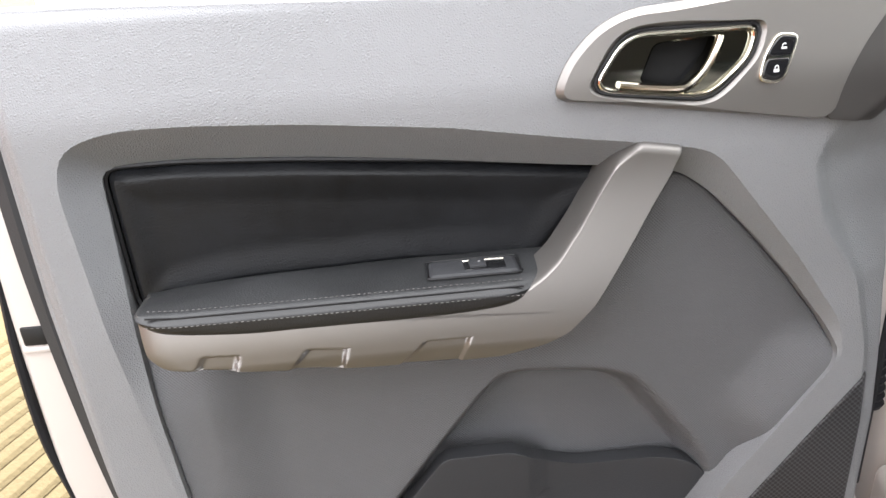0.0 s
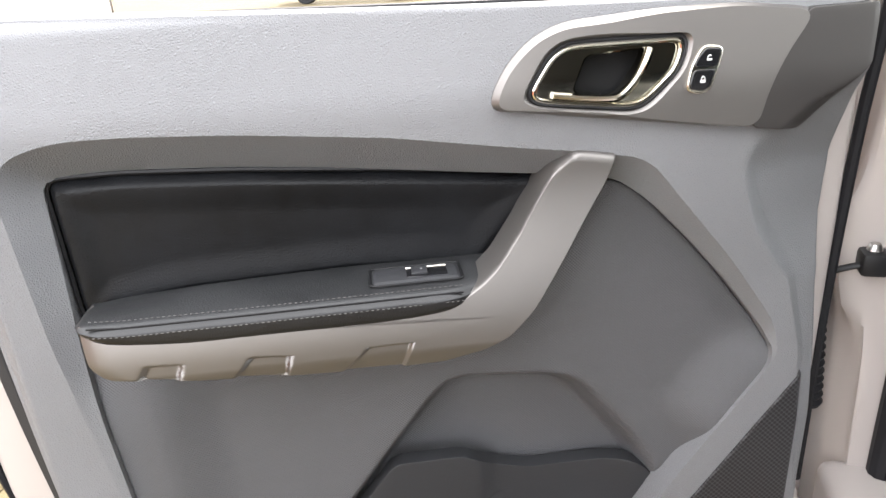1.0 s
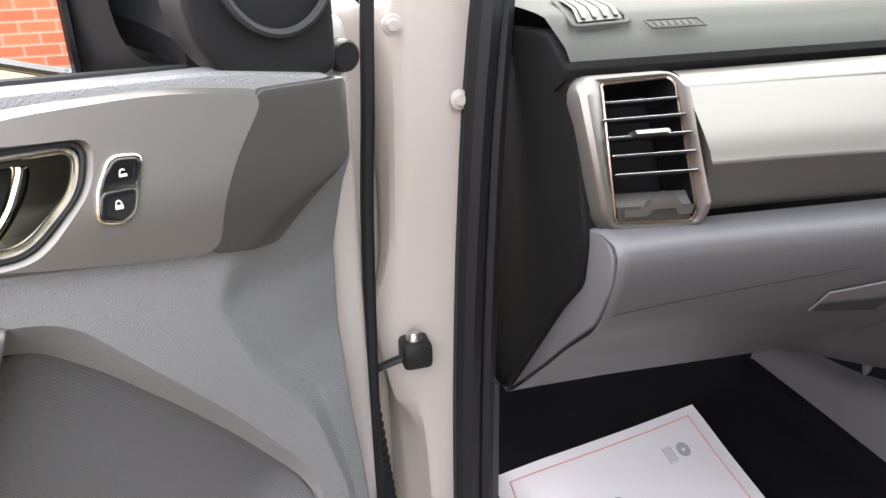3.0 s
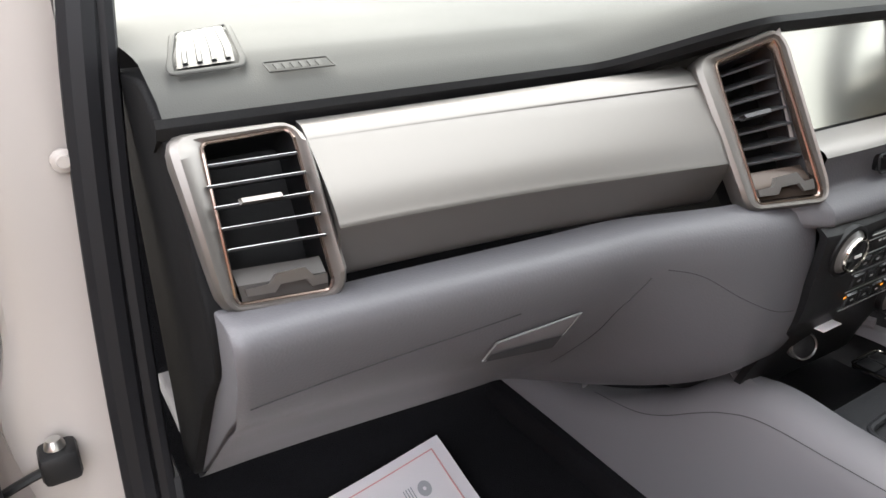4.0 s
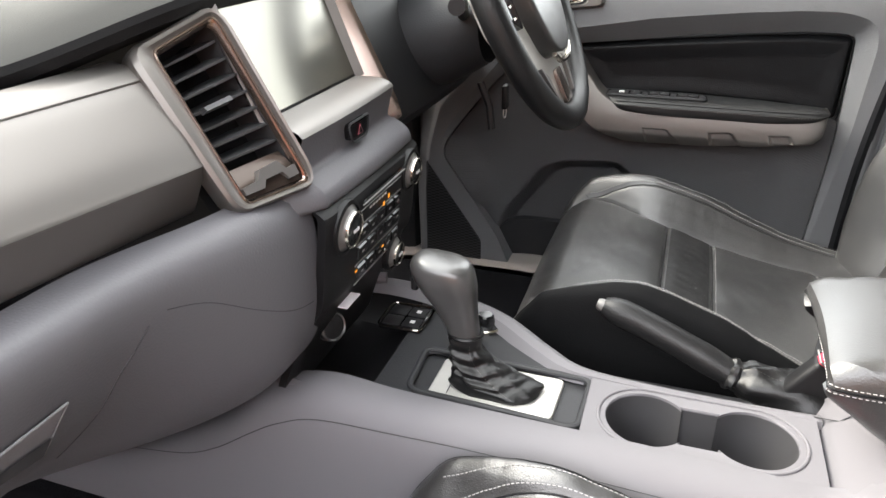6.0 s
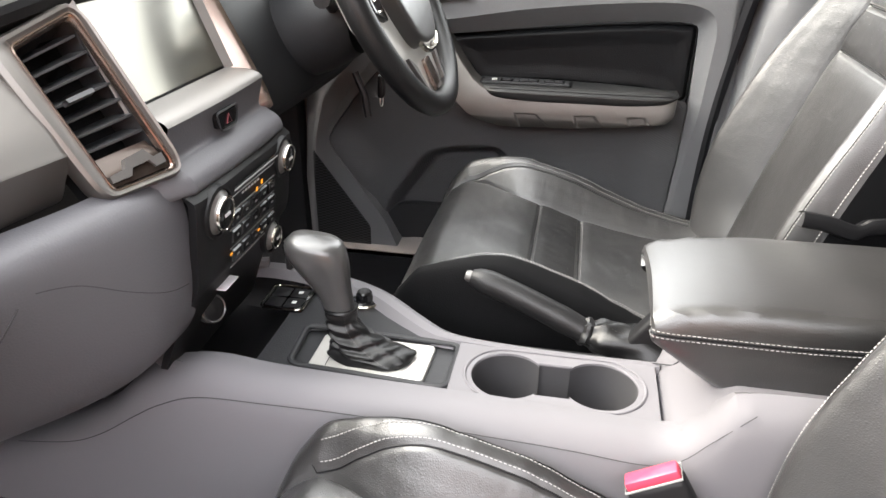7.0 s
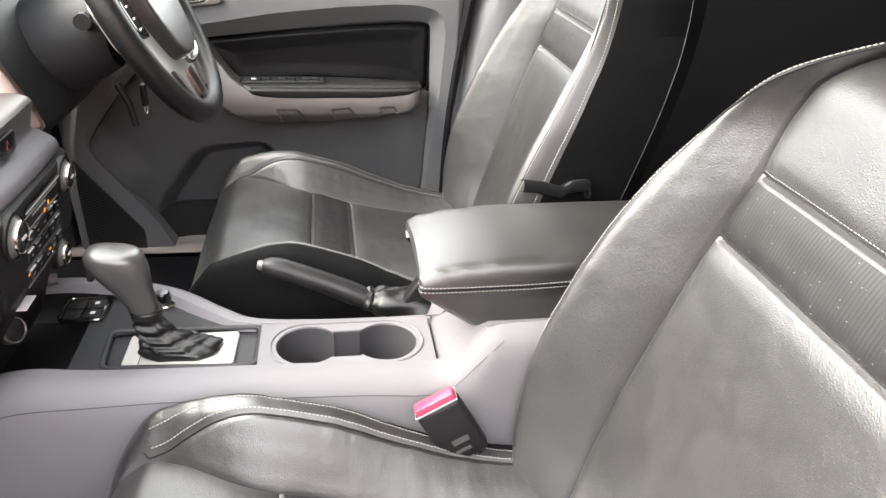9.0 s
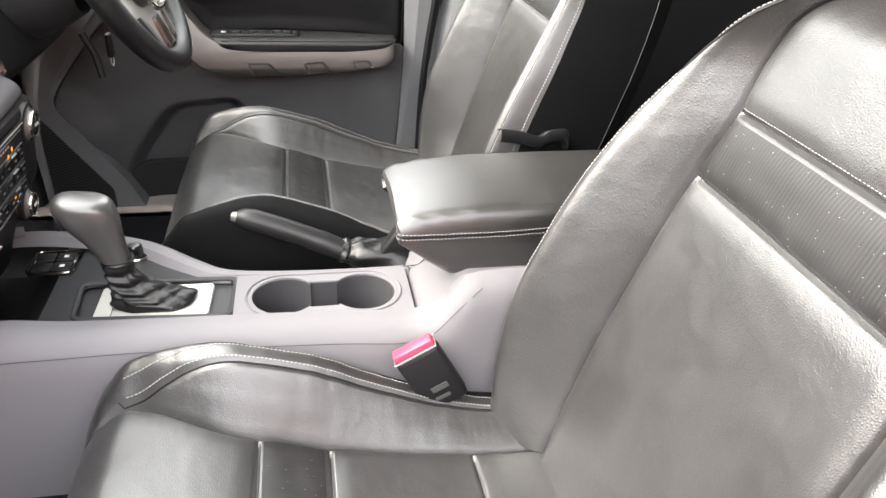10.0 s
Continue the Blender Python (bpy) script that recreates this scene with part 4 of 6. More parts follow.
secs = [pad_section(x) for x in np.linspace(-0.672, 0.68, 36)]
secs = [q[:7] for q in secs]
DP("top_pad", loft(secs, 140, 44), DASH_TOP, "grey grained top pad")
lip_x = np.linspace(-0.678, 0.16, 90)
# narrow strip below the pad's edge, much darker than the pad
DP("front_lip", grid([[(x, pad_section(x)[6][1] - 0.0015, pad_section(x)[6][2] + 0.003), (x, pad_section(x)[6][1] - 0.003, pad_section(x)[6][2] - 0.003), (x, pad_section(x)[6][1] + 0.001, pad_section(x)[6][2] - 0.012), (x, pad_section(x)[6][1] + 0.02, pad_section(x)[6][2] - 0.024)] for x in lip_x]), BLACK, "black strip along the front edge of the pad")
DP("end_cap", star(rounded([(1.00, 1.436), (0.965, 1.415), (0.945, 1.37), (0.930, 1.31), (0.918, 1.28), (0.922, 1.235), (0.960, 1.193), (1.085, 1.028), (1.12, 1.02), (1.12, 1.43)], 0.01), lambda y, z: 0.672 + 0.004 * smooth01((y - 0.93) / 0.05), (1.02, 1.27), 8, 90, 0.004, 0.02), SIDE_VINYL, "black side cover of the dashboard", xf=SIDE)

DP("panel_side", star(rounded([(0.892, 1.288), (0.880, 1.276), (0.880, 1.25), (0.902, 1.206), (0.948, 1.163), (1.002, 1.109), (1.088, 1.026), (1.12, 1.026), (1.12, 1.28)], 0.006), lambda y, z: 0.667, (1.0, 1.2), 4, 80, 0.003, 0.012), DASH_LOW, xf=SIDE)
# silver strip between the vents
prof = lambda x, c: [(x, 0.955 - 0.012 * c, 1.404 + 0.002 * c), (x, 0.945 - 0.02 * c, 1.402), (x, 0.925 - 0.022 * c, 1.385 - 0.004 * c), (x, 0.902 - 0.022 * c, 1.362 - 0.012 * c), (x, 0.8895 - 0.022 * c, 1.345 - 0.016 * c), (x, 0.889 - 0.02 * c, 1.322 - 0.016 * c), (x, 0.895 - 0.02 * c, 1.30 - 0.014 * c), (x, 0.915 - 0.02 * c, 1.294 - 0.014 * c)]
stops = ((-0.581, 0.0), (-0.5, 0.1), (-0.4, 0.3), (-0.3, 0.6), (-0.22, 0.85), (-0.186, 0.95))
fold_at = lambda x, c, d: (x, 0.9345 - 0.0215 * c - 0.6 * d, 1.3945 - 0.0025 * c + 0.8 * d)
DP("strip_upper_edge", loft([prof(x, c)[:2] + [(x, 0.9405 - 0.021 * c, 1.3995 - 0.001 * c + 0.0006 * c), fold_at(x, c, 0.0016 * c), fold_at(x, c, -0.001)] for x, c in stops], 50, 24), SILVER, "raised upper edge of the strip")
DP("silver_strip", loft([[fold_at(x, c, -0.0002)] + prof(x, c)[2:5] + [(x, 0.8875 - 0.022 * c, 1.342 - 0.016 * c), (x, 0.8885 - 0.022 * c, 1.3395 - 0.016 * c)] for x, c in stops], 50, 40), SILVER, "silver painted dashboard strip")
# this face looks down, so its shade is given as a darker silver
DP("strip_lower_face", loft([[(x, 0.8885 - 0.022 * c, 1.3395 - 0.016 * c), (x, 0.898 - 0.021 * c, 1.319 - 0.016 * c), (x, 0.908 - 0.02 * c, 1.297 - 0.016 * c), (x, 0.925 - 0.02 * c, 1.292 - 0.016 * c)] for x, c in stops], 50, 20), SILVER_SHADED, "lower face of the strip in a shaded silver")
DP("strip_end", loft([[(q[0] + dx, q[1] + dy, q[2]) for q in prof(-0.581, 0.0)[1:]] for dx, dy in ((0.0, 0.0), (0.003, 0.02), (0.008, 0.06))], 8, 30), SILVER)

# lower dashboard with glovebox and the belly round the centre stack
side_l = [(0.905, 1.292), (0.874, 1.290), (0.868, 1.278), (0.874, 1.25), (0.897, 1.205), (0.944, 1.160), (0.998, 1.106), (1.088, 1.022), (1.12, 1.018), (1.3, 1.03)]
side_m = [(0.895, 1.288), (0.862, 1.284), (0.852, 1.268), (0.858, 1.235), (0.880, 1.19), (0.92, 1.145), (0.975, 1.095), (1.06, 1.03), (1.12, 1.015), (1.3, 1.02)]
side_c = [(0.86, 1.286), (0.836, 1.283), (0.822, 1.268), (0.816, 1.225), (0.817, 1.17), (0.829, 1.122), (0.863, 1.083), (0.935, 1.038), (1.05, 0.992), (1.3, 0.985)]
mix = lambda p, q, t: [(a[0] * (1 - t) + b[0] * t, a[1] * (1 - t) + b[1] * t) for a, b in zip(p, q)]
secs = []
for x in np.linspace(-0.663, -0.108, 25):
    t = smooth01((x + 0.34) / 0.18)
    p = mix(mix(side_l, side_m, smooth01((x + 0.66) / 0.36)), side_c, t)
    secs.append([(x, y, z) for y, z in p])
secs = [[(-0.668, y + 0.003, z - 0.002) for y, z in side_l]] + secs
DP("lower_panel", loft(secs, 110, 60), DASH_LOW, "grey lower dashboard panel", sharp=180)


def on_lower(x, k):
    """A place on the lower panel: k runs from its top (0) to its foot (9)."""
    t = smooth01((x + 0.34) / 0.18)
    p = mix(mix(side_l, side_m, smooth01((x + 0.66) / 0.36)), side_c, t)
    q = spline([(x, y, z) for y, z in p], 91)
    i = min(89, int(k * 10))
    return Vector(q[i] + (q[i + 1] - q[i]) * (k * 10 - i))


off = Vector((0, -0.0015, -0.001))
DP("glovebox_seam", tube([on_lower(x, k) + off * 0.3 for x, k in zip(np.linspace(-0.66, -0.44, 30), np.linspace(1.55, 1.15, 30))], 0.0005, 6), GAP)
DP("glovebox_side_seam", tube([on_lower(x, k) for x, k in spline([(-0.302, 1.1), (-0.314, 1.4), (-0.326, 1.8), (-0.327, 2.7), (-0.322, 3.6)], 30)], 0.0008, 6), GAP)
DP("belly_seam", tube([on_lower(x, k) for x, k in spline([(-0.286, 1.0), (-0.25, 1.1), (-0.206, 1.4), (-0.154, 1.7), (-0.125, 1.8)], 30)], 0.0004, 6), GAP)
fq = quad_map(on_lower(-0.457, 1.55), on_lower(-0.374, 1.4), on_lower(-0.461, 1.95), on_lower(-0.382, 2.15))
latch = DP("glovebox_latch", grid([[fq(u, v, 0.003) for u in np.linspace(0, 1, 6)] for v in np.linspace(0, 1, 6)], flip=True), GREY_SMOOTH, "glovebox latch")
DP("latch_recess", grid([[fq(u, v, 0.0045) for u in (0.02, 0.98)] for v in (0.02, 0.42)], flip=True), GAP, parent=latch)
DP("latch_rim", tube([fq(0, 0, 0.003), fq(0, 1, 0.003), fq(1, 1, 0.003), fq(1, 0, 0.003)], 0.0011, 6, True), GREY, parent=latch)
DP("knee_bracket", loft([[(-0.185, 1.06, 1.0), (-0.165, 1.05, 1.0), (-0.15, 1.06, 1.0)], [(-0.175, 1.062, 0.98), (-0.166, 1.055, 0.965), (-0.155, 1.062, 0.98)], [(-0.168, 1.066, 0.965), (-0.166, 1.064, 0.955), (-0.162, 1.066, 0.965)]], 10, 8), GREY_SMOOTH)

# windscreen-side outlet and raised word mark on the pad
vent = thing("side_window_outlet", "small grey slatted outlet in the top of the dashboard", "air vent", (-0.6, 1.1, 1.45))
tz = lambda y: float(np.interp(y, (0.98, 1.02, 1.12, 1.35), (1.434, 1.4475, 1.4525, 1.4585)))
v4 = [(-0.650, 0.994), (-0.607, 0.998), (-0.578, 1.125), (-0.622, 1.10)]
vf = lambda u, v, w=0.0: (lambda q: Vector((q[0], q[1], tz(q[1]) + w)))((np.array(v4[0]) * (1 - u) + np.array(v4[1]) * u) * (1 - v) + (np.array(v4[3]) * (1 - u) + np.array(v4[2]) * u) * v)
part("opening", grid([[vf(u, v, 0.0042) for u in np.linspace(0, 1, 3)] for v in np.linspace(0, 1, 12)]), BLACK, vent)
part("rim", tube([vf(*q, 0.0035) for q in rounded([(-0.12, -0.05), (1.15, -0.05), (1.15, 1.05), (-0.12, 1.05)], 0.1, 3)], 0.0026, 8, True, squash=0.5), DASH_TOP, vent)
for k in range(4):
    u = 0.1 + 0.25 * k
    part("slat", grid([[vf(u + d + 0.05 * (1 - v), v, 0.0046 + h) for d, h in ((-0.05, 0.0), (-0.035, 0.0012), (0.035, 0.0012), (0.05, 0.0))] for v in np.linspace(0.03, 0.93, 8)]), GREY_DARK, vent)
plaque = thing("moulded_plaque", "small moulded plaque with raised marks in the dashboard top", "plaque", (-0.56, 1.0, 1.44))
PQ = lambda u, v, w=0.0: Vector((-0.588 + 0.052 * u, 0.978 + 0.016 * v, tz(0.978 + 0.016 * v) + w))
part("raised_edge", tube([PQ(u, v, 0.0027) for u, v in rounded([(0, 0), (1, 0), (1, 1), (0, 1)], 0.06, 3)], 0.0008, 6, True), DASH_TOP, plaque)
for k in range(6):
    a = 0.12 + 0.13 * k
    part("raised_mark", grid([[PQ(a + d, v, 0.0032 + h) for d, h in ((0.0, -0.001), (0.01, 0.0001), (0.08, 0.0001), (0.09, -0.001))] for v in (0.25, 0.75)]), DASH_TOP, plaque)


# ---- air vents ----
SLAT = material("charcoal_slat_plastic", (0.06, 0.06, 0.064), 0.5, spec=0.3, vary=0.06)
FOOT = material("gloss_brown_plastic", (0.055, 0.042, 0.036), 0.18, metal=0.6, vary=0.1, rough_vary=0.04)


def air_vent(name, label, f, tab_v, slats, inner_wall, at, inn, tone):
    """A tall outlet: silver bezel, dark box behind, slats with a tab, a step-shaped badge at the foot."""
    root = thing(name, label, "air vent", at, group="dashboard air vents")
    if inner_wall:                               # the tall centre outlets bow outwards
        flat_face = f
        f = lambda u, v, w=0.0: flat_face(u, v, w + 0.034 * v * (1 - v))
    else:                                        # the side outlet follows the bulge of the strip beside it
        level_face = f
        f = lambda u, v, w=0.0: level_face(u, v, w + (0.085 + 0.055 * u) * v * (1 - v))
    ring = rounded([(0, 0), (1, 0), (1, 1), (0, 1)], 0.16, 4)
    inn = rounded(inn, 0.06, 4)
    rows = []
    for o, i in zip(ring, inn):
        o, i = np.array(o), np.array(i)
        rows.append([f(*o, -0.02), f(*o, 0.0), f(*(o * 0.92 + i * 0.08), 0.004), f(*(o * 0.7 + i * 0.3), 0.007), f(*(o * 0.4 + i * 0.6), 0.006), f(*(o * 0.1 + i * 0.9), 0.002), f(*i, 0.0)])
    part("bezel", grid(rows, closed_u=True), BEZEL if tone == "brown" else SILVER, root, "brown chrome bezel" if tone == "brown" else "silver bezel")
    part("bezel_edge", tube([f(*i, 0.0015) for i in inn], 0.0014, 6, True), BEZEL, root)
    if inner_wall:
        rim = [(np.array(i), np.array(i) * 0.88 + np.array((0.50, 0.50)) * 0.12 * np.array((1.0, 0.45)) + np.array(i) * np.array((0.0, 0.066))) for i in inn]
        part("inner_rim", grid([[f(*a, 0.001), f(*(a * 0.5 + c * 0.5), -0.001), f(*c, -0.007)] for a, c in rim], closed_u=True), BEZEL, root, "brown chrome inner rim")
    deep = 0.062 if inner_wall else 0.045
    rows = [[f(*i, 0.0), f(*i, -0.02), f(*(np.array(i) * 0.9 + 0.05), -deep)] for i in inn]
    part("box", grid(rows, closed_u=True), SLAT if inner_wall else BLACK, root)
    part("back", grid([[f(u, v, 0.001 - deep) for u in (0.1, 0.9)] for v in (0.03, 0.97)], flip=True), BLACK, root)
    for k in range(slats):
        v = 0.30 + (0.56 * k) / (slats - 1) if inner_wall else 0.35 + 0.115 * k
        up = 0.05 if inner_wall else 0.012
        back, front = (0.052, 0.018) if inner_wall else (0.03, 0.004)
        b = grid([[f(u, v + up, -back), f(u, v, -front), f(u, v - 0.012, -front - 0.001), f(u, v + up - 0.015, -back - 0.002)] for u in (0.14 if inner_wall else 0.19, 0.5, 0.90)], closed_v=True)
        s = part("slat", b, SLAT if inner_wall else GREY_DARK, root)
        if not inner_wall:
            part("slat_edge", tube([f(0.19, v, -0.0055), f(0.90, v, -0.0055)], 0.0007, 5), ICON, s)
    a, c = (0.36, 0.64)
    near = -0.012 if inner_wall else 0.0
    tb = grid([[f(u, tab_v + 0.016, near - 0.004), f(u, tab_v + 0.013, near + 0.008), f(u, tab_v - 0.012, near + 0.010), f(u, tab_v - 0.016, near - 0.004)] for u in np.linspace(a, c, 6)], closed_v=True)
    part("tab", tb, SILVER if not inner_wall else SLAT, root, "adjusting tab")
    part("foot_panel", grid([[f(u, 0.06, 0.0), f(u, 0.15, -0.004), f(u, 0.24, -0.016)] for u in np.linspace(0.18, 0.85, 8)]), FOOT if inner_wall else END_PAINT, root)
    step = [(0.22, 0.085), (0.22, 0.125), (0.40, 0.135), (0.47, 0.185), (0.68, 0.195), (0.74, 0.14), (0.84, 0.145), (0.84, 0.09), (0.72, 0.085), (0.68, 0.13), (0.48, 0.125), (0.43, 0.085)]
    b = bmesh.new()
    up = [b.verts.new(f(u, v, 0.003)) for u, v in step]
    dn = [b.verts.new(f(u, v, -0.01)) for u, v in step]
    b.faces.new(up)
    for i in range(len(step)):
        b.faces.new((up[i - 1], up[i], dn[i], dn[i - 1]))
    part("foot_badge", b, SILVER_DARK if inner_wall else SILVER, root, smooth=False)
    part("top_notch", grid([[f(u, 0.93, 0.0), f(u, 0.955, 0.003), f(u, 0.96, 0.004)] for u in np.linspace(0.40, 0.64, 5)]), SILVER_DARK, root)
    return root


left_map = quad_map((-0.677, 0.957, 1.405), (-0.583, 0.952, 1.405), (-0.665, 0.909, 1.288), (-0.576, 0.896, 1.285))
air_vent("air_vent", "tall side air vent with a silver bezel and dark slats", left_map, 0.585, 5, False, (-0.63, 0.95, 1.35), [(0.13, 0.05), (0.88, 0.05), (0.92, 0.95), (0.25, 0.93)], "left")
mid_map = quad_map((-0.190, 0.932, 1.412), (-0.112, 0.892, 1.443), (-0.188, 0.848, 1.282), (-0.105, 0.812, 1.286))
air_vent("air_vent", "tall centre air vent with a silver bezel beside the screen", mid_map, 0.57, 7, True, (-0.14, 0.88, 1.36), [(0.18, 0.04), (0.92, 0.04), (0.92, 0.95), (0.24, 0.93)], "silver")
far_map = quad_map((0.112, 0.896, 1.443), (0.182, 0.945, 1.414), (0.105, 0.816, 1.286), (0.180, 0.858, 1.284))
air_vent("air_vent", "tall centre air vent with a silver bezel on the driver's side", far_map, 0.60, 8, True, (0.14, 0.88, 1.36), [(0.08, 0.04), (0.82, 0.04), (0.76, 0.93), (0.08, 0.95)], "brown")

# ---- centre stack ----
stack = thing("centre_stack", "centre stack with touch screen, radio and climate controls", "control panel", (0, 0.85, 1.1))
SP = lambda n, b, m, label="", parent=None, xf=None: part(n, b, m, parent or stack, label, xf)
sq = quad_map((-0.112, 0.906, 1.446), (0.112, 0.906, 1.446), (-0.108, 0.862, 1.338), (0.108, 0.862, 1.338))
SP("screen_frame", grid([[sq(u, v, -0.003) for u in (0, 1)] for v in (0, 1)], flip=True), GREY_DARK)
SP("touch_screen", grid([[sq(u, v, 0.0) for u in (0.07, 0.93)] for v in (0.04, 0.95)], flip=True), SCREEN, "glossy touch screen with a cream reflection in its colour")
for u in (0.03, 0.97):
    SP("screen_side_trim", grid([[sq(u - 0.035, v, 0.0), sq(u, v, 0.008), sq(u + 0.035, v, 0.0)] for v in np.linspace(0, 1, 6)], flip=True), SILVER)
SP("screen_top_trim", tube([sq(0, 1.0, 0.003), sq(1, 1.0, 0.003)], 0.003, 8), SILVER)
ledge = [[(x, 0.862 + 0.0, 1.340), (x, 0.84 - c, 1.337), (x, 0.827 - c, 1.333), (x, 0.822 - c, 1.328), (x, 0.825 - c, 1.318), (x, 0.828 - c, 1.296), (x, 0.82 - c, 1.290), (x, 0.806 - c, 1.280), (x, 0.802 - c, 1.268), (x, 0.806 - c, 1.262)] for x, c in ((-0.108, 0.0), (-0.06, 0.002), (0, 0.003), (0.06, 0.002), (0.108, 0.0))]
SP("ledge_return", loft([[(x, p[1] + d, p[2]) for p in ledge[0][6:]] for x, d in ((-0.140, 0.030), (-0.124, 0.012), (-0.1078, 0.0))], 12, 20), DASH_LOW)
SP("ledge", loft([q[3:] for q in ledge], 24, 50), DASH_LOW, "grey ledge under the screen")
SP("ledge_top", loft([q[:4] for q in ledge], 24, 20), SILVER, "silver top of the ledge")
hz = SP("hazard_switch", star(rounded([(-0.024, 1.318), (0.024, 1.318), (0.017, 1.299), (-0.017, 1.299)], 0.006), lambda x, z: -0.818 + 0.0015, None, 3, 50, 0.001, 0.01), GLOSS_BLACK, "hazard light switch", xf=REAR)
b = tube([(p[0], 0.8165, p[1]) for p in evenly(rounded([(-0.025, 1.319), (0.025, 1.319), (0.018, 1.298), (-0.018, 1.298)], 0.006), 40, True)], 0.0011, 6, True)
SP("hazard_rim", b, GREY_DARK, parent=hz)
tri = [(0, 0.8155, 1.3135), (0.006, 0.8155, 1.304), (-0.006, 0.8155, 1.304)]
SP("hazard_mark", tube(tri, 0.0005, 4, True), RED_DIM, parent=hz)
# black backing blocks added to stop daylight showing through round the stack
SP("light_stop", box((-0.116, 0.835, 1.13), (0.116, 1.2, 1.272), 0.0), BLACK)
SP("screen_light_stop", box((-0.116, 0.93, 1.272), (0.116, 1.2, 1.44), 0.0), BLACK)
# radio and climate panel
face = [[(x, 0.806, 1.264), (x, 0.798, 1.258), (x, 0.797, 1.250), (x, 0.802, 1.21), (x, 0.808, 1.165), (x, 0.818, 1.145), (x, 0.85, 1.085), (x, 0.87, 1.03)] for x in (-0.118, -0.112, 0, 0.112, 0.118)]
for k in (0, -1):
    face[k] = [(p[0], p[1] + 0.012, p[2]) for p in face[k]]
SP("control_panel", loft(face, 24, 50), BLACK, "black control panel")
pq = quad_map((-0.112, 0.797, 1.252), (0.112, 0.797, 1.252), (-0.112, 0.809, 1.150), (0.112, 0.809, 1.150))


def knob(u, v, r, label):
    c, o = pq(u, v, 0.0), pq(u, v, 1.0) - pq(u, v, 0.0)
    k = SP("knob", lathe([(r * 1.25, -0.004), (r * 1.25, 0.002), (r * 1.05, 0.005), (r * 1.0, 0.006), (r * 0.97, 0.009), (r * 0.92, 0.0105), (r * 0.86, 0.0105)], c, o, 36), SILVER_DARK, label)
    SP("knob_ring", lathe([(r * 1.0, 0.0085), (r * 0.985, 0.0105), (r * 0.92, 0.0112), (r * 0.88, 0.0105)], c, o, 36), CHROME, parent=k)
    SP("knob_cap", lathe([(r * 0.86, 0.0100), (r * 0.5, 0.0112), (0.0, 0.0115)], c, o, 30), GLOSS_BLACK, parent=k)
    SP("knob_mark", box(c + o * 0.0118 - Vector((r * 0.3, 0.0004, 0.0015)), c + o * 0.0118 + Vector((r * 0.3, 0.0004, 0.0015)), 0), ICON, parent=k)
    SP("knob_collar", lathe([(r * 1.5, -0.003), (r * 1.5, 0.003), (r * 1.3, 0.004)], c, o, 30), BLACK, parent=k)


knob(0.135, 0.83, 0.019, "chrome volume knob")
knob(0.90, 0.84, 0.017, "chrome tuning knob")
knob(0.74, -0.06, 0.015, "chrome climate knob")
SP("disc_slot", grid([[pq(u, v, 0.002) for u in (0.30, 0.80)] for v in (0.935, 0.97)], flip=True), GLOSS_BLACK)
SP("slot_edge", tube([pq(0.29, 0.93, 0.003), pq(0.81, 0.93, 0.003)], 0.0008, 6), ICON_DIM)
for v in (0.86, 0.70, 0.50, 0.28, 0.06):
    SP("divider", tube([pq(0.25, v, 0.001), pq(0.78, v, 0.001)], 0.0006, 5), ICON_DIM)
b = bmesh.new()
for i in range(6):
    u = 0.37 + 0.035 * i
    grid([[pq(u, vv, 0.0025) for u in (u, u + 0.026)] for vv in (0.82, 0.845)], flip=True, bm=b)
SP("print", b, ICON)
for v in (0.60, 0.40, 0.17):
    for i in range(5):
        u = 0.27 + 0.105 * i
        k = SP("button", grid([[pq(u + du, v + dv, 0.0008 + 0.002 * (1 if 0 < a < 3 and 0 < c < 3 else 0)) for a, du in enumerate((0, 0.006, 0.088, 0.094))] for c, dv in enumerate((-0.075, -0.06, 0.06, 0.075))], flip=True), GLOSS_BLACK)
        SP("button_mark", grid([[pq(u + du, v + dv, 0.0032) for du in (0.034, 0.06)] for dv in (-0.012, 0.014)], flip=True), ICON_DIM, parent=k)
for u, v in ((0.54, 0.735), (0.60, 0.775)):
    SP("indicator_lamp", grid([[pq(u + du, v + dv, 0.003) for du in (-0.011, 0.011)] for dv in (-0.026, 0.026)], flip=True), AMBER, "lit amber lamp")
for u, v in ((0.235, 0.25), (0.555, 0.215)):
    SP("indicator_lamp", grid([[pq(u + du, v + dv, 0.004) for du in (-0.013, 0.013)] for dv in (-0.012, 0.012)], flip=True), AMBER, "lit amber lamp")
c, o = Vector((-0.052, 0.842, 1.097)), Vector((-0.35, -0.9, 0.25)).normalized()
sk = SP("power_socket", lathe([(0.017, -0.004), (0.017, 0.006), (0.0155, 0.008), (0.014, 0.007)], c, o, 30), KNOB_GREY, "round power socket with a dark rim")
SP("socket_cap", lathe([(0.014, 0.0065), (0.007, 0.0085), (0, 0.009)], c, o, 24), BLACK, parent=sk)
card = thing("slip_of_paper", "white slip of paper lying in the console tray", "paper", (-0.02, 0.83, 1.10))
part("sheet", box((-0.058, 0.816, 1.126), (-0.024, 0.84, 1.1275), 0.0005), PAPER, card)


# ---- centre console ----
console = thing("centre_console", "grey centre console with gear lever, cup holders and tray", "console", (0, 0.6, 0.79))
CP = lambda n, b, m, label="", parent=None: part(n, b, m, parent or console, label)
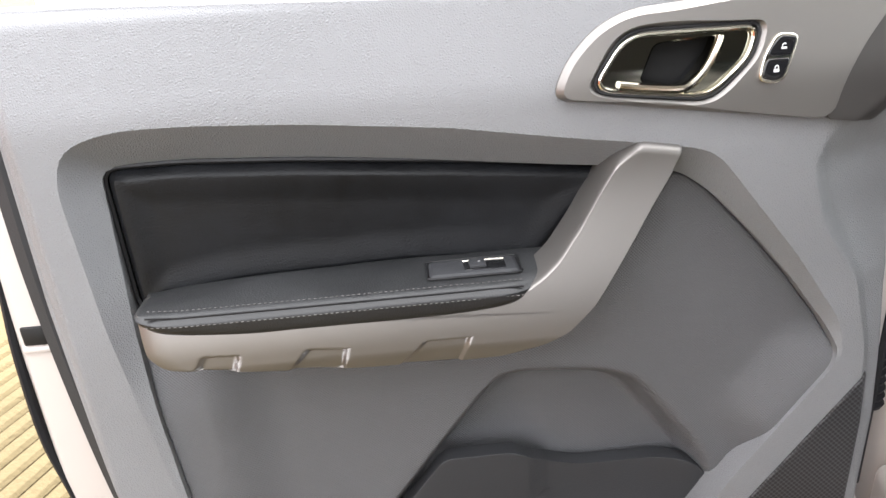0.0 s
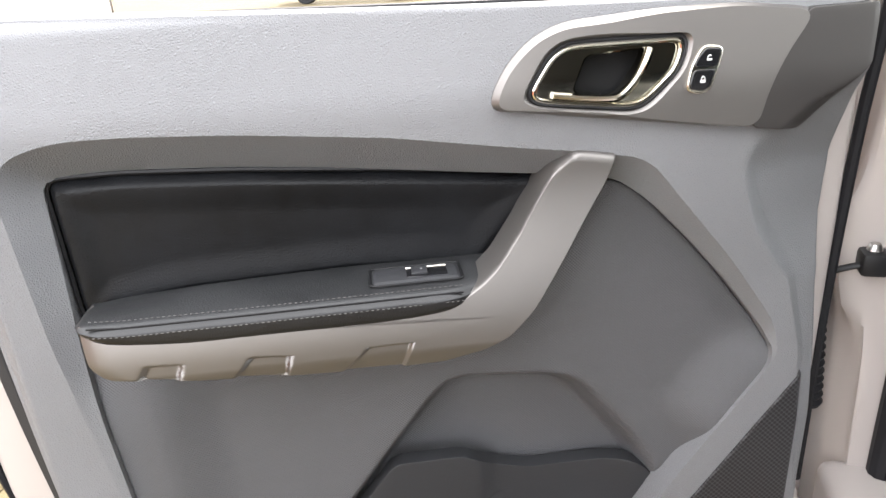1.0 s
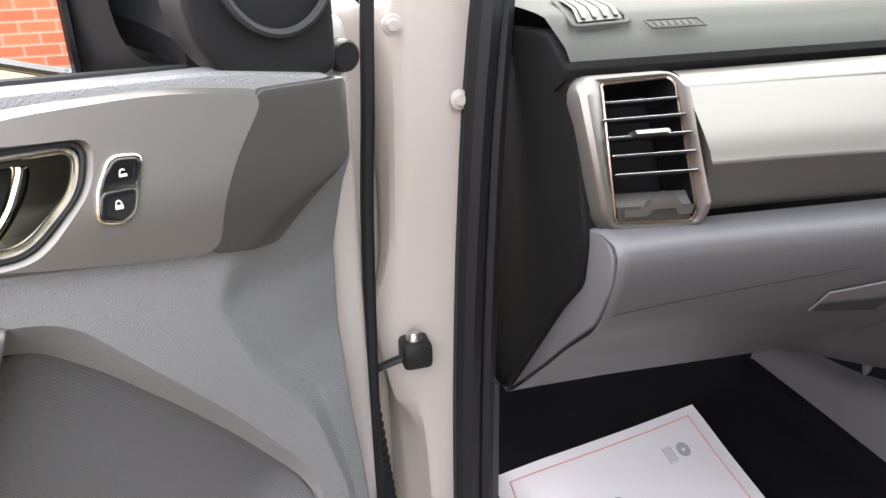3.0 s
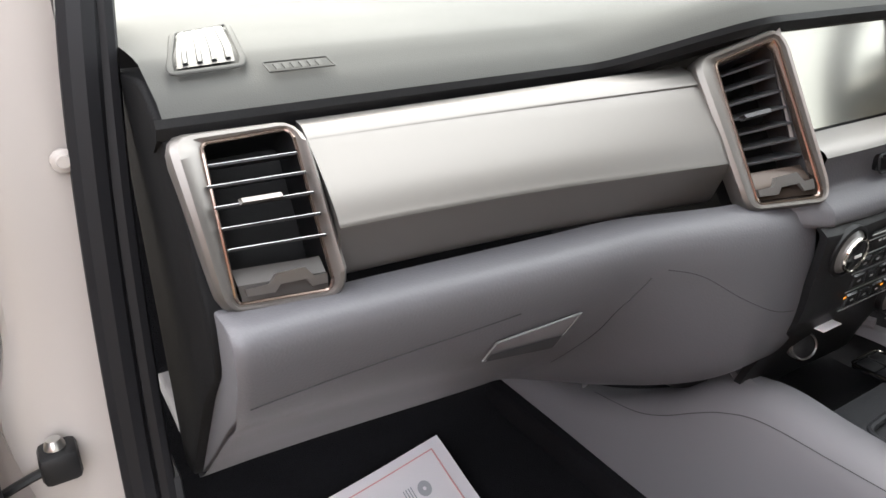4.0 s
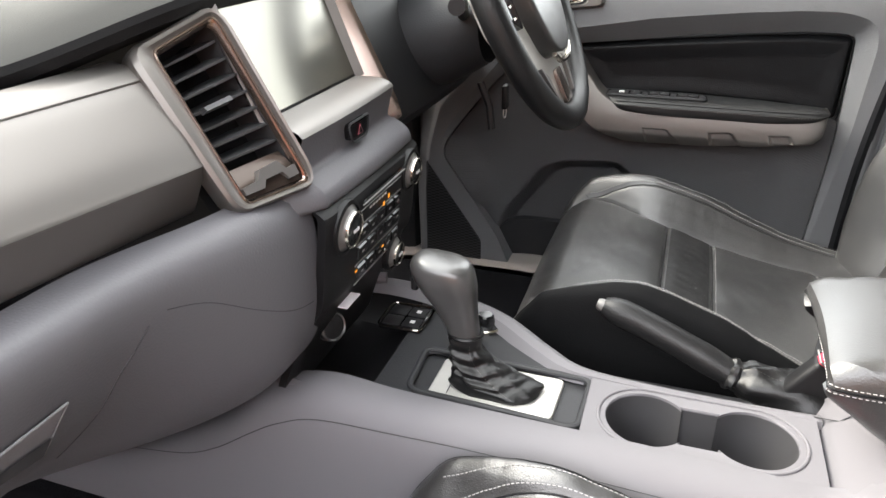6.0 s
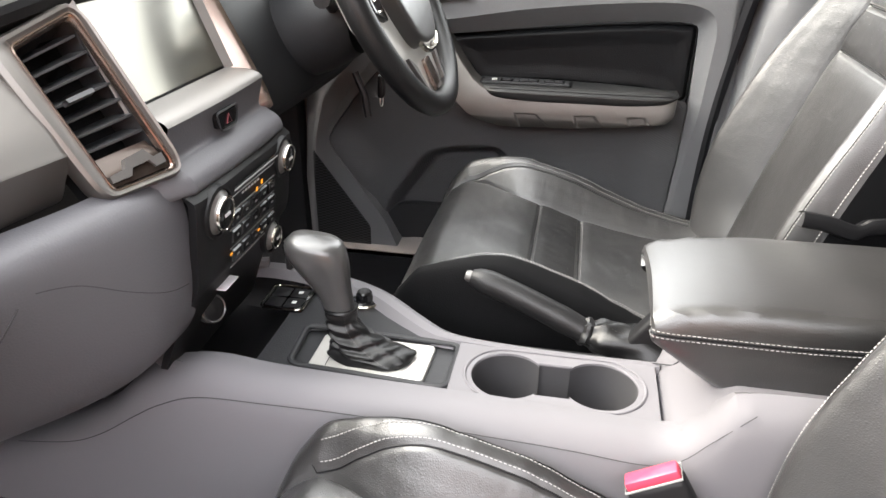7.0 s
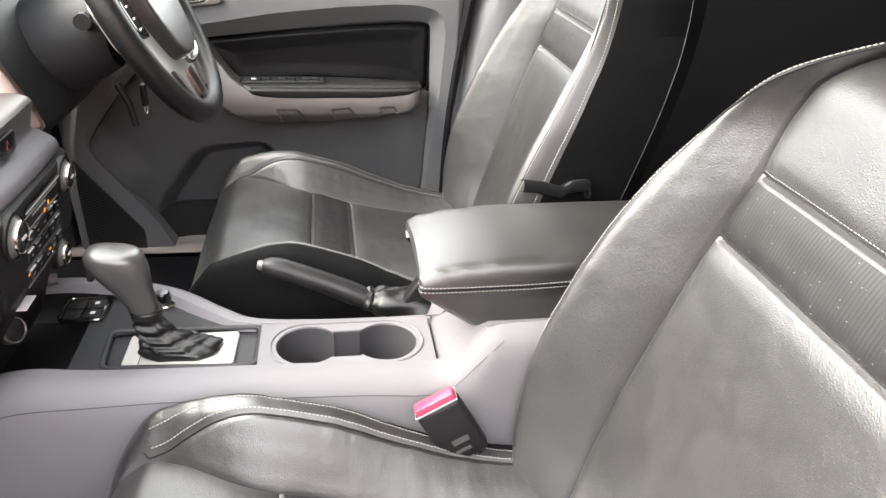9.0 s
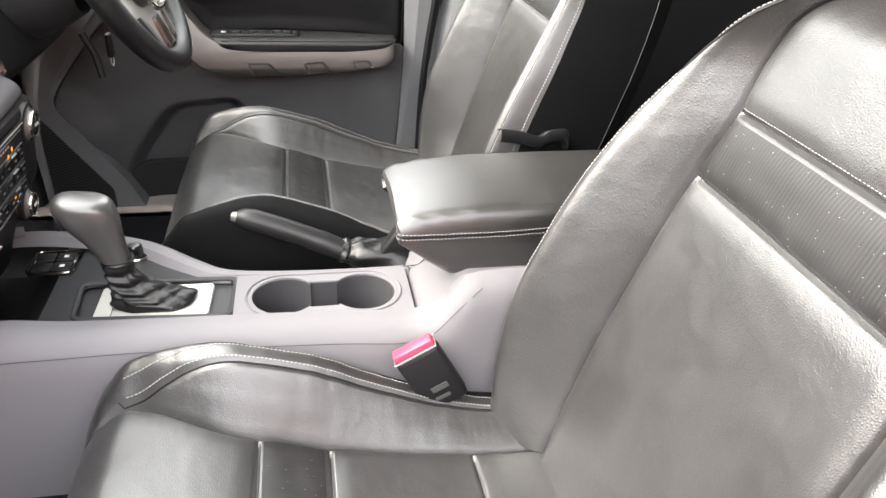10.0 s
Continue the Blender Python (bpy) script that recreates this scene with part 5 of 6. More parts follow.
# the passenger's side wall, with the rounded top edge
wall = []
for y, top in ((1.30, 0.88), (1.15, 0.90), (1.06, 0.932), (0.95, 0.998), (0.893, 1.048), (0.823, 1.068), (0.745, 1.062), (0.63, 1.058), (0.50, 1.055), (0.385, 1.050), (0.33, 1.050), (0.305, 1.072), (0.285, 1.105), (0.26, 1.118), (0.10, 1.12), (-0.15, 1.12)):
    k = 0.015
    e = smooth01((0.32 - y) / 0.06)              # a narrower top edge under the armrest
    wall.append([(-0.150, y, 0.78), (-0.147, y, top - 0.10), (-0.142, y, top - 0.035), (-0.134, y, top - k), (-0.122 - 0.002 * e, y, top - 0.003), (-0.105 - 0.009 * e, y, top - 0.003 * e), (-0.09 - 0.009 * e, y, top - 0.002 - 0.022 * e)])
CP("side_wall", loft(wall, 90, 24), GREY_SMOOTH, "grey plastic side of the console")
CP("side_seam", tube(spline([(-0.1465, 1.06, 0.945), (-0.1465, 0.99, 0.956), (-0.1455, 0.945, 0.975), (-0.1435, 0.90, 1.005), (-0.1425, 0.865, 1.026), (-0.1405, 0.82, 1.041), (-0.1395, 0.743, 1.043), (-0.1385, 0.627, 1.043), (-0.1385, 0.443, 1.036), (-0.139, 0.355, 1.030), (-0.1395, 0.322, 1.040), (-0.1395, 0.297, 1.067), (-0.139, 0.272, 1.094), (-0.137, 0.262, 1.103)], 110), 0.00045, 6), GAP)
# top deck with the cup holders cut through it
DECK_Z = 1.046


def deck(outer, hole, z, name, mat, label):
    """A flat deck in the ground plan with one hole."""
    bmx = ring_plate(outer, hole, lambda a, c: 0.0, count=120, rings=3, edge=0.003, drop=0.02, lip=0.004)
    bmx.transform(Matrix(((1, 0, 0, 0), (0, 0, 1, 0), (0, 1, 0, z), (0, 0, 0, 1))))
    bmesh.ops.reverse_faces(bmx, faces=bmx.faces[:])
    return CP(name, bmx, mat, label)


def cup_outline(grow, waist, n=120):
    """Two round cups joined by a narrower neck, seen from above."""
    out = []
    for k in range(n):
        t = 2 * math.pi * k / n
        d = np.array((math.cos(t), math.sin(t)))
        r = 0.0
        for cy in (0.050, -0.050):
            bq, cq = -d[1] * cy, cy * cy - (0.041 + grow) ** 2
            disc = bq * bq - cq
            if disc > 0:
                r = max(r, -bq + math.sqrt(disc))
        if abs(d[1]) * waist < abs(d[0]) * 0.0195:
            r = max(r, waist / max(abs(d[0]), 1e-6))
        out.append((-0.041 + d[0] * r, 0.447 + d[1] * r))
    return out


stadium = [(-0.041 + 0.0475 * math.cos(a), 0.447 + 0.053 * (1 if math.sin(a) > 0 else -1) + 0.046 * math.sin(a)) for a in np.linspace(0.001, 2 * math.pi + 0.001, 60)[:-1]]
well = cup_outline(0.0, 0.0285, 360)
edge = []
for x, y in well:      # the deck's straight border, met from the middle of the cups
    dx, dy = x + 0.041, y - 0.447
    k = min((0.053 if dx > 0 else 0.067) / max(abs(dx), 1e-9), (0.113 if dy > 0 else 0.112) / max(abs(dy), 1e-9))
    edge.append((-0.041 + dx * k, 0.447 + dy * k))
mid = lambda f, z: [(a[0] + (c[0] - a[0]) * f, a[1] + (c[1] - a[1]) * f, z) for a, c in zip(edge, well)]
CP("cup_deck", grid([mid(0, DECK_Z - 0.02), mid(0, DECK_Z - 0.001), mid(0.02, DECK_Z), mid(0.5, DECK_Z), mid(0.96, DECK_Z), mid(1, DECK_Z - 0.0015), mid(1, DECK_Z - 0.004)], closed_v=True), GREY_SMOOTH, "grey deck with the cup holders")
CP("cup_rim", tube([(x, y, DECK_Z + 0.0004) for x, y in stadium], 0.0018, 8, True), GREY_SMOOTH)
# well walls carry their shade as a darker grey than the deck
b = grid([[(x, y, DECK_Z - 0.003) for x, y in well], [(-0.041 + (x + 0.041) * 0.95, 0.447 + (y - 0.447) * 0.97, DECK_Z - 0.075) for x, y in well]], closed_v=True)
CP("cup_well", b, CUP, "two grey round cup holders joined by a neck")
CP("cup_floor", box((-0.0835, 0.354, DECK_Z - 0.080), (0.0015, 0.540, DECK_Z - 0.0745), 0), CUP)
# gear surround and plate
sur = rounded([(-0.064, 0.748), (0.017, 0.754), (0.011, 0.560), (-0.075, 0.562)], 0.014)
pla = rounded([(-0.069, 0.726), (0.006, 0.726), (0.004, 0.588), (-0.067, 0.590)], 0.005)
deck(rounded([(-0.108, 0.56), (0.012, 0.56), (0.05, 0.63), (0.105, 0.69), (0.118, 0.76), (0.118, 0.79), (-0.108, 0.79)], 0.012), [(-0.027 + (x + 0.027) * 0.97, 0.655 + (y - 0.655) * 0.97) for x, y in sur], 1.042, "gear_deck", GREY_DARK, "dark grey deck round the gear lever")
CP("gear_surround", tube([(x, y, 1.043) for x, y in sur], 0.004, 8, True, squash=0.7), GREY_DARK)
bmx = star(sur, lambda a, c: 0.0, None, 6, 80, 0.002, 0.004)
bmx.transform(Matrix(((1, 0, 0, 0), (0, 0, 1, 0), (0, 1, 0, 1.036), (0, 0, 0, 1))))
CP("gear_well", bmx, GREY_DARK)
bmx = star(pla, lambda a, c: 0.0, None, 6, 80, 0.002, 0.006)
bmx.transform(Matrix(((1, 0, 0, 0), (0, 0, 1, 0), (0, 1, 0, 1.0425), (0, 0, 0, 1))))
gp = CP("gear_plate", bmx, PLATE_SILVER, "silver plate under the gear gaiter")
CP("plate_line", tube([(-0.06, 0.705, 1.0432), (-0.03, 0.705, 1.0432)], 0.0005, 4), GAP, parent=gp)
# raised driver's edge of the console and the right rim
rim = spline([(0.13, 0.93, 1.055), (0.132, 0.84, 1.062), (0.118, 0.745, 1.060), (0.095, 0.68, 1.056), (0.05, 0.62, 1.052), (0.022, 0.575, 1.050), (0.014, 0.50, 1.048), (0.012, 0.40, 1.047), (0.012, 0.33, 1.048)], 60)
rows = []
for i, p in enumerate(rim):
    t = rim[min(i + 1, 59)] - rim[max(i - 1, 0)]
    n = np.array([-t[1], t[0], 0]) / np.linalg.norm(t[:2])
    q = 0.009 + 0.013 * smooth01((p[1] - 0.54) / 0.07)      # narrow beside the cups
    rows.append([p - n * q - (0, 0, 0.012), p - n * q * 0.55 - (0, 0, 0.002), p, p + n * 0.008 - (0, 0, 0.004), p + n * 0.012 - (0, 0, 0.02), p + n * 0.014 - (0, 0, 0.25)])
CP("driver_edge", grid(rows), GREY_SMOOTH, "grey raised edge of the console")
# open tray in front of the lever
CP("tray", loft([[(-0.115, 0.79, 1.046), (-0.10, 0.80, 1.03), (0.0, 0.80, 1.02), (0.10, 0.80, 1.03), (0.115, 0.79, 1.05)], [(-0.115, 0.85, 1.05), (-0.09, 0.85, 1.0), (0, 0.85, 0.99), (0.10, 0.85, 1.0), (0.115, 0.85, 1.05)], [(-0.115, 0.95, 1.02), (-0.09, 0.95, 0.98), (0, 0.95, 0.97), (0.1, 0.95, 0.98), (0.12, 0.95, 1.05)], [(-0.11, 1.05, 0.96), (-0.09, 1.05, 0.97), (0, 1.05, 0.97), (0.1, 1.05, 0.97), (0.12, 1.05, 1.0)]], 20, 20), BLACK, "black open tray")
CP("tray_rim", tube(spline([(-0.112, 0.80, 1.056), (-0.108, 0.87, 1.056), (-0.06, 0.915, 1.06), (0.02, 0.93, 1.062), (0.1, 0.915, 1.064), (0.128, 0.85, 1.064)], 40), 0.008, 8), GREY_SMOOTH)
sb = CP("switch_block", box((0.042, 0.772, 1.040), (0.098, 0.828, 1.047), 0.004), GLOSS_BLACK, "block of rocker switches")
CP("block_rim", tube([(x, y, 1.0472) for x, y in rounded([(0.041, 0.771), (0.099, 0.771), (0.099, 0.829), (0.041, 0.829)], 0.010)], 0.0013, 6, True), DARK_CHROME, "thin dark chrome rim", parent=sb)
for i in range(2):
    for j in range(2):
        CP("rocker", box((0.046 + 0.025 * i, 0.776 + 0.025 * j, 1.046), (0.068 + 0.025 * i, 0.799 + 0.025 * j, 1.0485), 0.002), BLACK, parent=sb)
CP("rocker_mark", box((0.054, 0.784, 1.0486), (0.060, 0.790, 1.049), 0), ICON, parent=sb)
CP("rocker_mark", box((0.079, 0.784, 1.0486), (0.085, 0.790, 1.049), 0), ICON, parent=sb)
dk = CP("drive_knob", lathe([(0.02, 0.0), (0.02, 0.004), (0.012, 0.006), (0.010, 0.016), (0.008, 0.018), (0, 0.018)], (0.083, 0.70, 1.043), (0, 0, 1), 24), GLOSS_BLACK, "round drive selector")
CP("knob_band", lathe([(0.0205, 0.0), (0.0205, 0.0035), (0.019, 0.0045)], (0.083, 0.70, 1.043), (0, 0, 1), 24), CHROME, parent=dk)
# block behind the cups that carries the armrest
CP("rear_block", loft([[(x, 0.340, 0.80), (x, 0.336, 1.00), (x, 0.330, 1.044), (x, 0.311, 1.060), (x, 0.291, 1.092), (x, 0.268, 1.102), (x, 0.24, 1.104), (x, -0.2, 1.104)] for x in (-0.112, -0.05, 0.02, 0.06, 0.10)], 14, 40), GREY_SMOOTH)
CP("block_seam", tube([(0.012, 0.3385, 1.047), (0.0, 0.318, 1.0555), (-0.006, 0.30, 1.0790)], 0.0007, 5), GAP)
CP("brake_well", box((0.010, 0.30, 0.80), (0.11, 0.62, 0.99), 0.01), GREY_DARK)
CP("block_side_driver", box((0.08, -0.2, 0.80), (0.12, 0.33, 1.10), 0.01), GREY_DARK)

# gear lever
lever = thing("gear_lever", "automatic gear lever with a leather gaiter and dark knob", "gear lever", (-0.03, 0.66, 1.045))
gsec = []
for z, cx, cy, rx, ry in ((1.0425, -0.031, 0.658, 0.027, 0.049), (1.0495, -0.031, 0.658, 0.0265, 0.047), (1.056, -0.030, 0.668, 0.024, 0.036), (1.067, -0.028, 0.682, 0.0195, 0.025), (1.082, -0.026, 0.692, 0.0165, 0.0185), (1.101, -0.025, 0.694, 0.016, 0.0175)):
    ring = []
    for k in range(48):
        a = 2 * math.pi * k / 48
        f = 1 + (0.09 * math.sin(4 * a + 90 * z) + 0.05 * math.sin(9 * a - 130 * z)) * (1.115 - z) / 0.07 * smooth01((z - 1.044) / 0.006)
        sx, sy = math.copysign(abs(math.cos(a)) ** 0.7, math.cos(a)), math.copysign(abs(math.sin(a)) ** 0.7, math.sin(a))
        ring.append((cx + rx * f * sx, cy + ry * f * sy, z + 0.003 * math.sin(3 * a + 1)))
    gsec.append(ring)
cols = [spline([r[j] for r in gsec], 48) for j in range(48)]
for j in range(48):      # slack folds that run round the sleeve
    a = 2 * math.pi * j / 48
    for i in range(8, 46):
        d = 0.0017 * math.sin(0.62 * i + 1.6 * math.sin(a + 0.6) + 0.8 * math.sin(3 * a)) * min(1, (i - 8) / 6, (46 - i) / 6)
        cols[j][i] = np.array(cols[j][i]) + np.array((d * math.cos(a), d * math.sin(a), 0.5 * d))
part("gaiter", grid([[cols[j][i] for j in range(48)] for i in range(48)], closed_v=True), GAITER, lever, "creased black leather gaiter")
part("gaiter_stitching", stitches([cols[27][i] for i in range(6, 48)], radius=0.0003), THREAD_DIM, lever)
part("gaiter_band", tube([(-0.025 + 0.0168 * math.cos(a), 0.694 + 0.018 * math.sin(a), 1.101) for a in np.linspace(0, 2 * math.pi, 25)[:-1]], 0.0022, 6, True), GAITER, lever)
ksec = []
for z, cy, rx, ry in ((1.095, 0.694, 0.0145, 0.016), (1.112, 0.698, 0.0155, 0.018), (1.13, 0.704, 0.018, 0.022), (1.147, 0.711, 0.0215, 0.0285), (1.16, 0.716, 0.024, 0.033), (1.172, 0.719, 0.025, 0.034), (1.181, 0.719, 0.023, 0.031), (1.186, 0.718, 0.017, 0.024), (1.188, 0.717, 0.006, 0.01), (1.1882, 0.717, 0.0005, 0.0005)):
    ksec.append([(-0.025 + 0.00 + rx * math.copysign(abs(math.cos(a)) ** 0.75, math.cos(a)), cy + ry * math.copysign(abs(math.sin(a)) ** 0.75, math.sin(a)), z + 0.15 * (ry * math.sin(a)) * smooth01((z - 1.13) / 0.05)) for a in np.linspace(0, 2 * math.pi, 41)[:-1]])
cols = [spline([r[j] for r in ksec], 40) for j in range(40)]
part("knob", grid([[cols[j][i] for j in range(40)] for i in range(40)], closed_v=True), KNOB_GREY, lever, "dark satin gear knob")
part("knob_release", box((-0.036, 0.744, 1.148), (-0.014, 0.752, 1.164), 0.003, 3), BLACK, lever)

# hand brake
brake = thing("hand_brake", "black hand brake lever with a gathered leather gaiter", "hand brake", (0.06, 0.45, 1.05))
axis = spline([(0.10, 0.562, 1.088), (0.097, 0.53, 1.080), (0.088, 0.48, 1.064), (0.078, 0.43, 1.046), (0.07, 0.40, 1.034)], 24)
part("grip", tube(axis, [0.010, 0.014, 0.0155] + [0.0165] * 12 + [0.0165, 0.017, 0.017, 0.0165, 0.016, 0.0155, 0.015, 0.015, 0.015], 16), BLACK_PAD, brake, "black leather grip")
part("button", lathe([(0, 0.008), (0.006, 0.0075), (0.0075, 0.004), (0.008, -0.004)], axis[0], axis[0] - axis[3], 16), SILVER_DARK, brake, "grey release button")
gsec = []
for s, r in ((0.0, 0.017), (0.05, 0.021), (0.12, 0.017), (0.2, 0.024), (0.4, 0.026), (0.6, 0.03), (0.8, 0.032), (1.0, 0.03)):
    c = np.array((0.075 - 0.018 * s, 0.42 - 0.105 * s, 1.042 - 0.014 * s))
    gsec.append([(c[0] + r * math.cos(a) * (1 + 0.1 * math.sin(4 * a + 9 * s)), c[1] - 0.3 * r * math.sin(a), c[2] + r * 0.8 * math.sin(a) * (1 + 0.14 * math.sin(6 * a + 14 * s))) for a in np.linspace(0, 2 * math.pi, 33)[:-1]])
cols = [spline([r[j] for r in gsec], 26) for j in range(32)]
part("gaiter", grid([[cols[j][i] for j in range(32)] for i in range(26)], closed_v=True), GAITER, brake, "gathered black leather gaiter")
part("gaiter_stitching", stitches([cols[10][i] for i in range(26)], radius=0.0003), THREAD_DIM, brake)

# armrest lid
arm = thing("armrest", "black leather centre armrest with pale stitching", "armrest", (-0.01, 0.2, 1.12))
asec = []
for y, z0, z1, hw in ((0.354, 1.146, 1.150, 0.074), (0.360, 1.142, 1.160, 0.08), (0.356, 1.136, 1.169, 0.083), (0.338, 1.122, 1.176, 0.084), (0.31, 1.101, 1.181, 0.084), (0.28, 1.083, 1.184, 0.084), (0.25, 1.076, 1.186, 0.084), (0.2, 1.074, 1.187, 0.084), (0.1, 1.074, 1.188, 0.084), (0.0, 1.074, 1.186, 0.083), (-0.05, 1.074, 1.17, 0.08)):
    m = (z0 + z1) / 2
    hw += 0.007
    asec.append([(-0.004 + sx * hw, y, z) for sx, z in ((-0.80, z0), (-0.96, z0 + 0.3 * (m - z0)), (-1.0, m), (-0.99, z1 - 0.018 if z1 - z0 > 0.04 else m), (-0.93, z1 - 0.006), (-0.8, z1 - 0.001), (0, z1 + 0.002), (0.8, z1 - 0.001), (0.93, z1 - 0.006), (0.99, z1 - 0.018 if z1 - z0 > 0.04 else m), (1.0, m), (0.8, z0))])
lid = loft(asec, 60, 60)
lid.normal_update()
LID_SKIN = BVHTree.FromBMesh(lid)


def path(dz, proud):
    """A line round the lid, from the passenger's side to the front."""
    rays = [((-0.2, y), (1, 0)) for y in np.linspace(0.0, 0.30, 40)]
    rays += [((-0.004 - 0.2 * math.cos(a), 0.30 + 0.2 * math.sin(a)), (math.cos(a), -math.sin(a))) for a in np.linspace(0.05, 1.5, 30)]
    out = []
    for (x, y), (dx, dy) in rays:
        hit = LID_SKIN.ray_cast(Vector((x, y, 1.152 + dz + 0.008 * smooth01((0.25 - y) / 0.2))), Vector((dx, dy, 0)))[0]
        if hit is not None:
            out.append(hit - Vector((dx, dy, 0)) * proud)
    return out


part("lid", lid, TRIM_LEATHER, arm, "padded black leather lid")
part("seam", tube(path(0, 0.0005), 0.0012, 5), BLACK, arm)
part("stitching", stitches(path(0.003, 0.0008), length=0.0028, gap=0.0019, radius=0.0005, bm=stitches(path(-0.003, 0.0009), 0.0028, 0.0019, 0.0005)), THREAD, arm)


# ---- seats ----
def cushion_z(y):
    return curve(y, (0.10, 0.30, 0.45, 0.53, 0.60, 0.665, 0.695, 0.717, 0.727), (0.925, 0.938, 0.966, 0.992, 1.008, 1.012, 0.998, 0.968, 0.93))


def cushion_b(y):
    return curve(y, (0.10, 0.2, 0.3, 0.40, 0.47, 0.54, 0.61, 0.67, 0.70, 0.727), (0.0, 0.015, 0.03, 0.056, 0.073, 0.072, 0.054, 0.032, 0.012, 0.0))


SPREAD = ((0.0, 0.0), (0.06, 0.0), (0.12, 0.015), (0.150, 0.03), (0.158, -0.03), (0.166, 0.10), (0.185, 0.50), (0.205, 0.88), (0.222, 1.0), (0.236, 0.86), (0.245, 0.5), (0.249, 0.1))


DOOR_SIDE = [-1]      # the sign of the side towards the door, for the seat that is being built


def seam_at(y):
    """Where the middle panel meets the bolster; the bolster's leaf ends in a tip at the front."""
    return 0.157 + 0.044 * smooth01((y - 0.54) / 0.135)


def stretched(a, at, was, end):
    """Moves the stop "was" of a cross-section to "at", and keeps its middle and its end."""
    return a * was / at if a < at else was + (a - at) * (end - was) / (end - at)


def placed(a, at, was, end):
    """The other way round: where a stop of the cross-section comes to lie."""
    d = abs(a)
    return math.copysign(d * at / was if d < was else at + (d - was) * (end - at) / (end - was), a)


def piping_at(y):
    return 0.206 - 0.002 * smooth01((y - 0.60) / 0.07)


def cushion_point(s, y):
    """Top of the cushion: s across from its middle, inner side negative."""
    a = abs(s)
    f = curve(stretched(a, seam_at(y), 0.157, 0.249), [q[0] for q in SPREAD], [q[1] for q in SPREAD])
    z = cushion_z(y) + cushion_b(y) * f * (0.74 if s * DOOR_SIDE[0] > 0 else 1.0)
    d = abs(a - seam_at(y))
    z -= 0.0045 * max(0.0, 1 - d / 0.005) ** 1.5 + 0.0045 * max(0.0, 1 - d / 0.024) ** 2
    d = abs(a - piping_at(y))
    z -= 0.0032 * max(0.0, 1 - d / 0.005) * smooth01((0.69 - y) / 0.02)
    if abs(a) < seam_at(y):
        k = smooth01((seam_at(y) - a) / 0.012)
        for q in (0.528, 0.452, 0.285):
            z -= k * (0.0042 * math.exp(-((y - q) / 0.0026) ** 2) + 0.003 * math.exp(-((y - q) / 0.013) ** 2))
        z += 0.004 * math.cos(a / 0.157 * math.pi / 2)
    rub = smooth01((a - 0.14) / 0.05)
    z += 0.0024 * noise.noise(Vector((s * 14, y * 14, 3.0))) + rub * (0.0013 * noise.noise(Vector((s * 20, y * 50, 7.0))) + 0.0004 * noise.noise(Vector((s * 60, y * 150, 2.0))))
    z += (1 - rub) * 0.0007 * noise.noise(Vector((s * 90, y * 60, 4.0)))
    return np.array((s, y, z))


def back_y(z):
    return 0.190 - 0.33 * (z - 0.98)


def back_b(z):
    return curve(z, (0.94, 1.04, 1.12, 1.20, 1.28, 1.36, 1.44, 1.52, 1.58), (0.05, 0.075, 0.085, 0.08, 0.068, 0.05, 0.035, 0.02, 0.0))


def back_hw(z):
    return curve(z, (0.94, 1.02, 1.12, 1.24, 1.33, 1.39, 1.43, 1.46, 1.485, 1.50), (0.225, 0.245, 0.252, 0.246, 0.228, 0.200, 0.172, 0.144, 0.112, 0.08))


def back_seam(z):
    """Where the middle of the backrest meets its bolster, which narrows to a tip at the top."""
    return 0.645 + 0.24 * smooth01((z - 1.33) / 0.15)


def back_point(f, z):
    """Front of the backrest: f across as a part of its half width."""
    a = stretched(abs(f), back_seam(z), 0.645, 1.0)
    p = curve(a, (0.0, 0.3, 0.5, 0.60, 0.64, 0.70, 0.80, 0.90, 0.96, 1.0), (0.0, 0.0, 0.01, 0.03, 0.02, 0.22, 0.65, 0.98, 0.9, 0.45))
    y = back_y(z) + back_b(z) * p
    d = abs(a - 0.645)
    y -= 0.0045 * max(0.0, 1 - d / 0.02) ** 1.5 + 0.006 * max(0.0, 1 - d / 0.10) ** 2
    y -= 0.0034 * max(0.0, 1 - abs(a - 0.945) / 0.018)
    if a < 0.645:
        k = smooth01((0.645 - a) / 0.04)
        for q in (1.289, 1.358):
            y -= k * (0.0050 * math.exp(-((z - q) / 0.0028) ** 2) + 0.0035 * math.exp(-((z - q) / 0.013) ** 2))
    y += 0.0014 * noise.noise(Vector((f * 3, z * 9, 9.0))) + 0.0003 * noise.noise(Vector((f * 14, z * 34, 5.0)))
    y += 0.0003 * smooth01((a - 0.62) / 0.1) * noise.noise(Vector((f * 8, z * 70, 6.0)))
    return np.array((f * back_hw(z), y, z))


def back_skin(f, z):
    """As back_point, with the top of the backrest rolled over."""
    p = back_point(f, z)
    return np.array((p[0], p[1] - 0.05 * smooth01((z - 1.43) / 0.07) ** 2, p[2]))


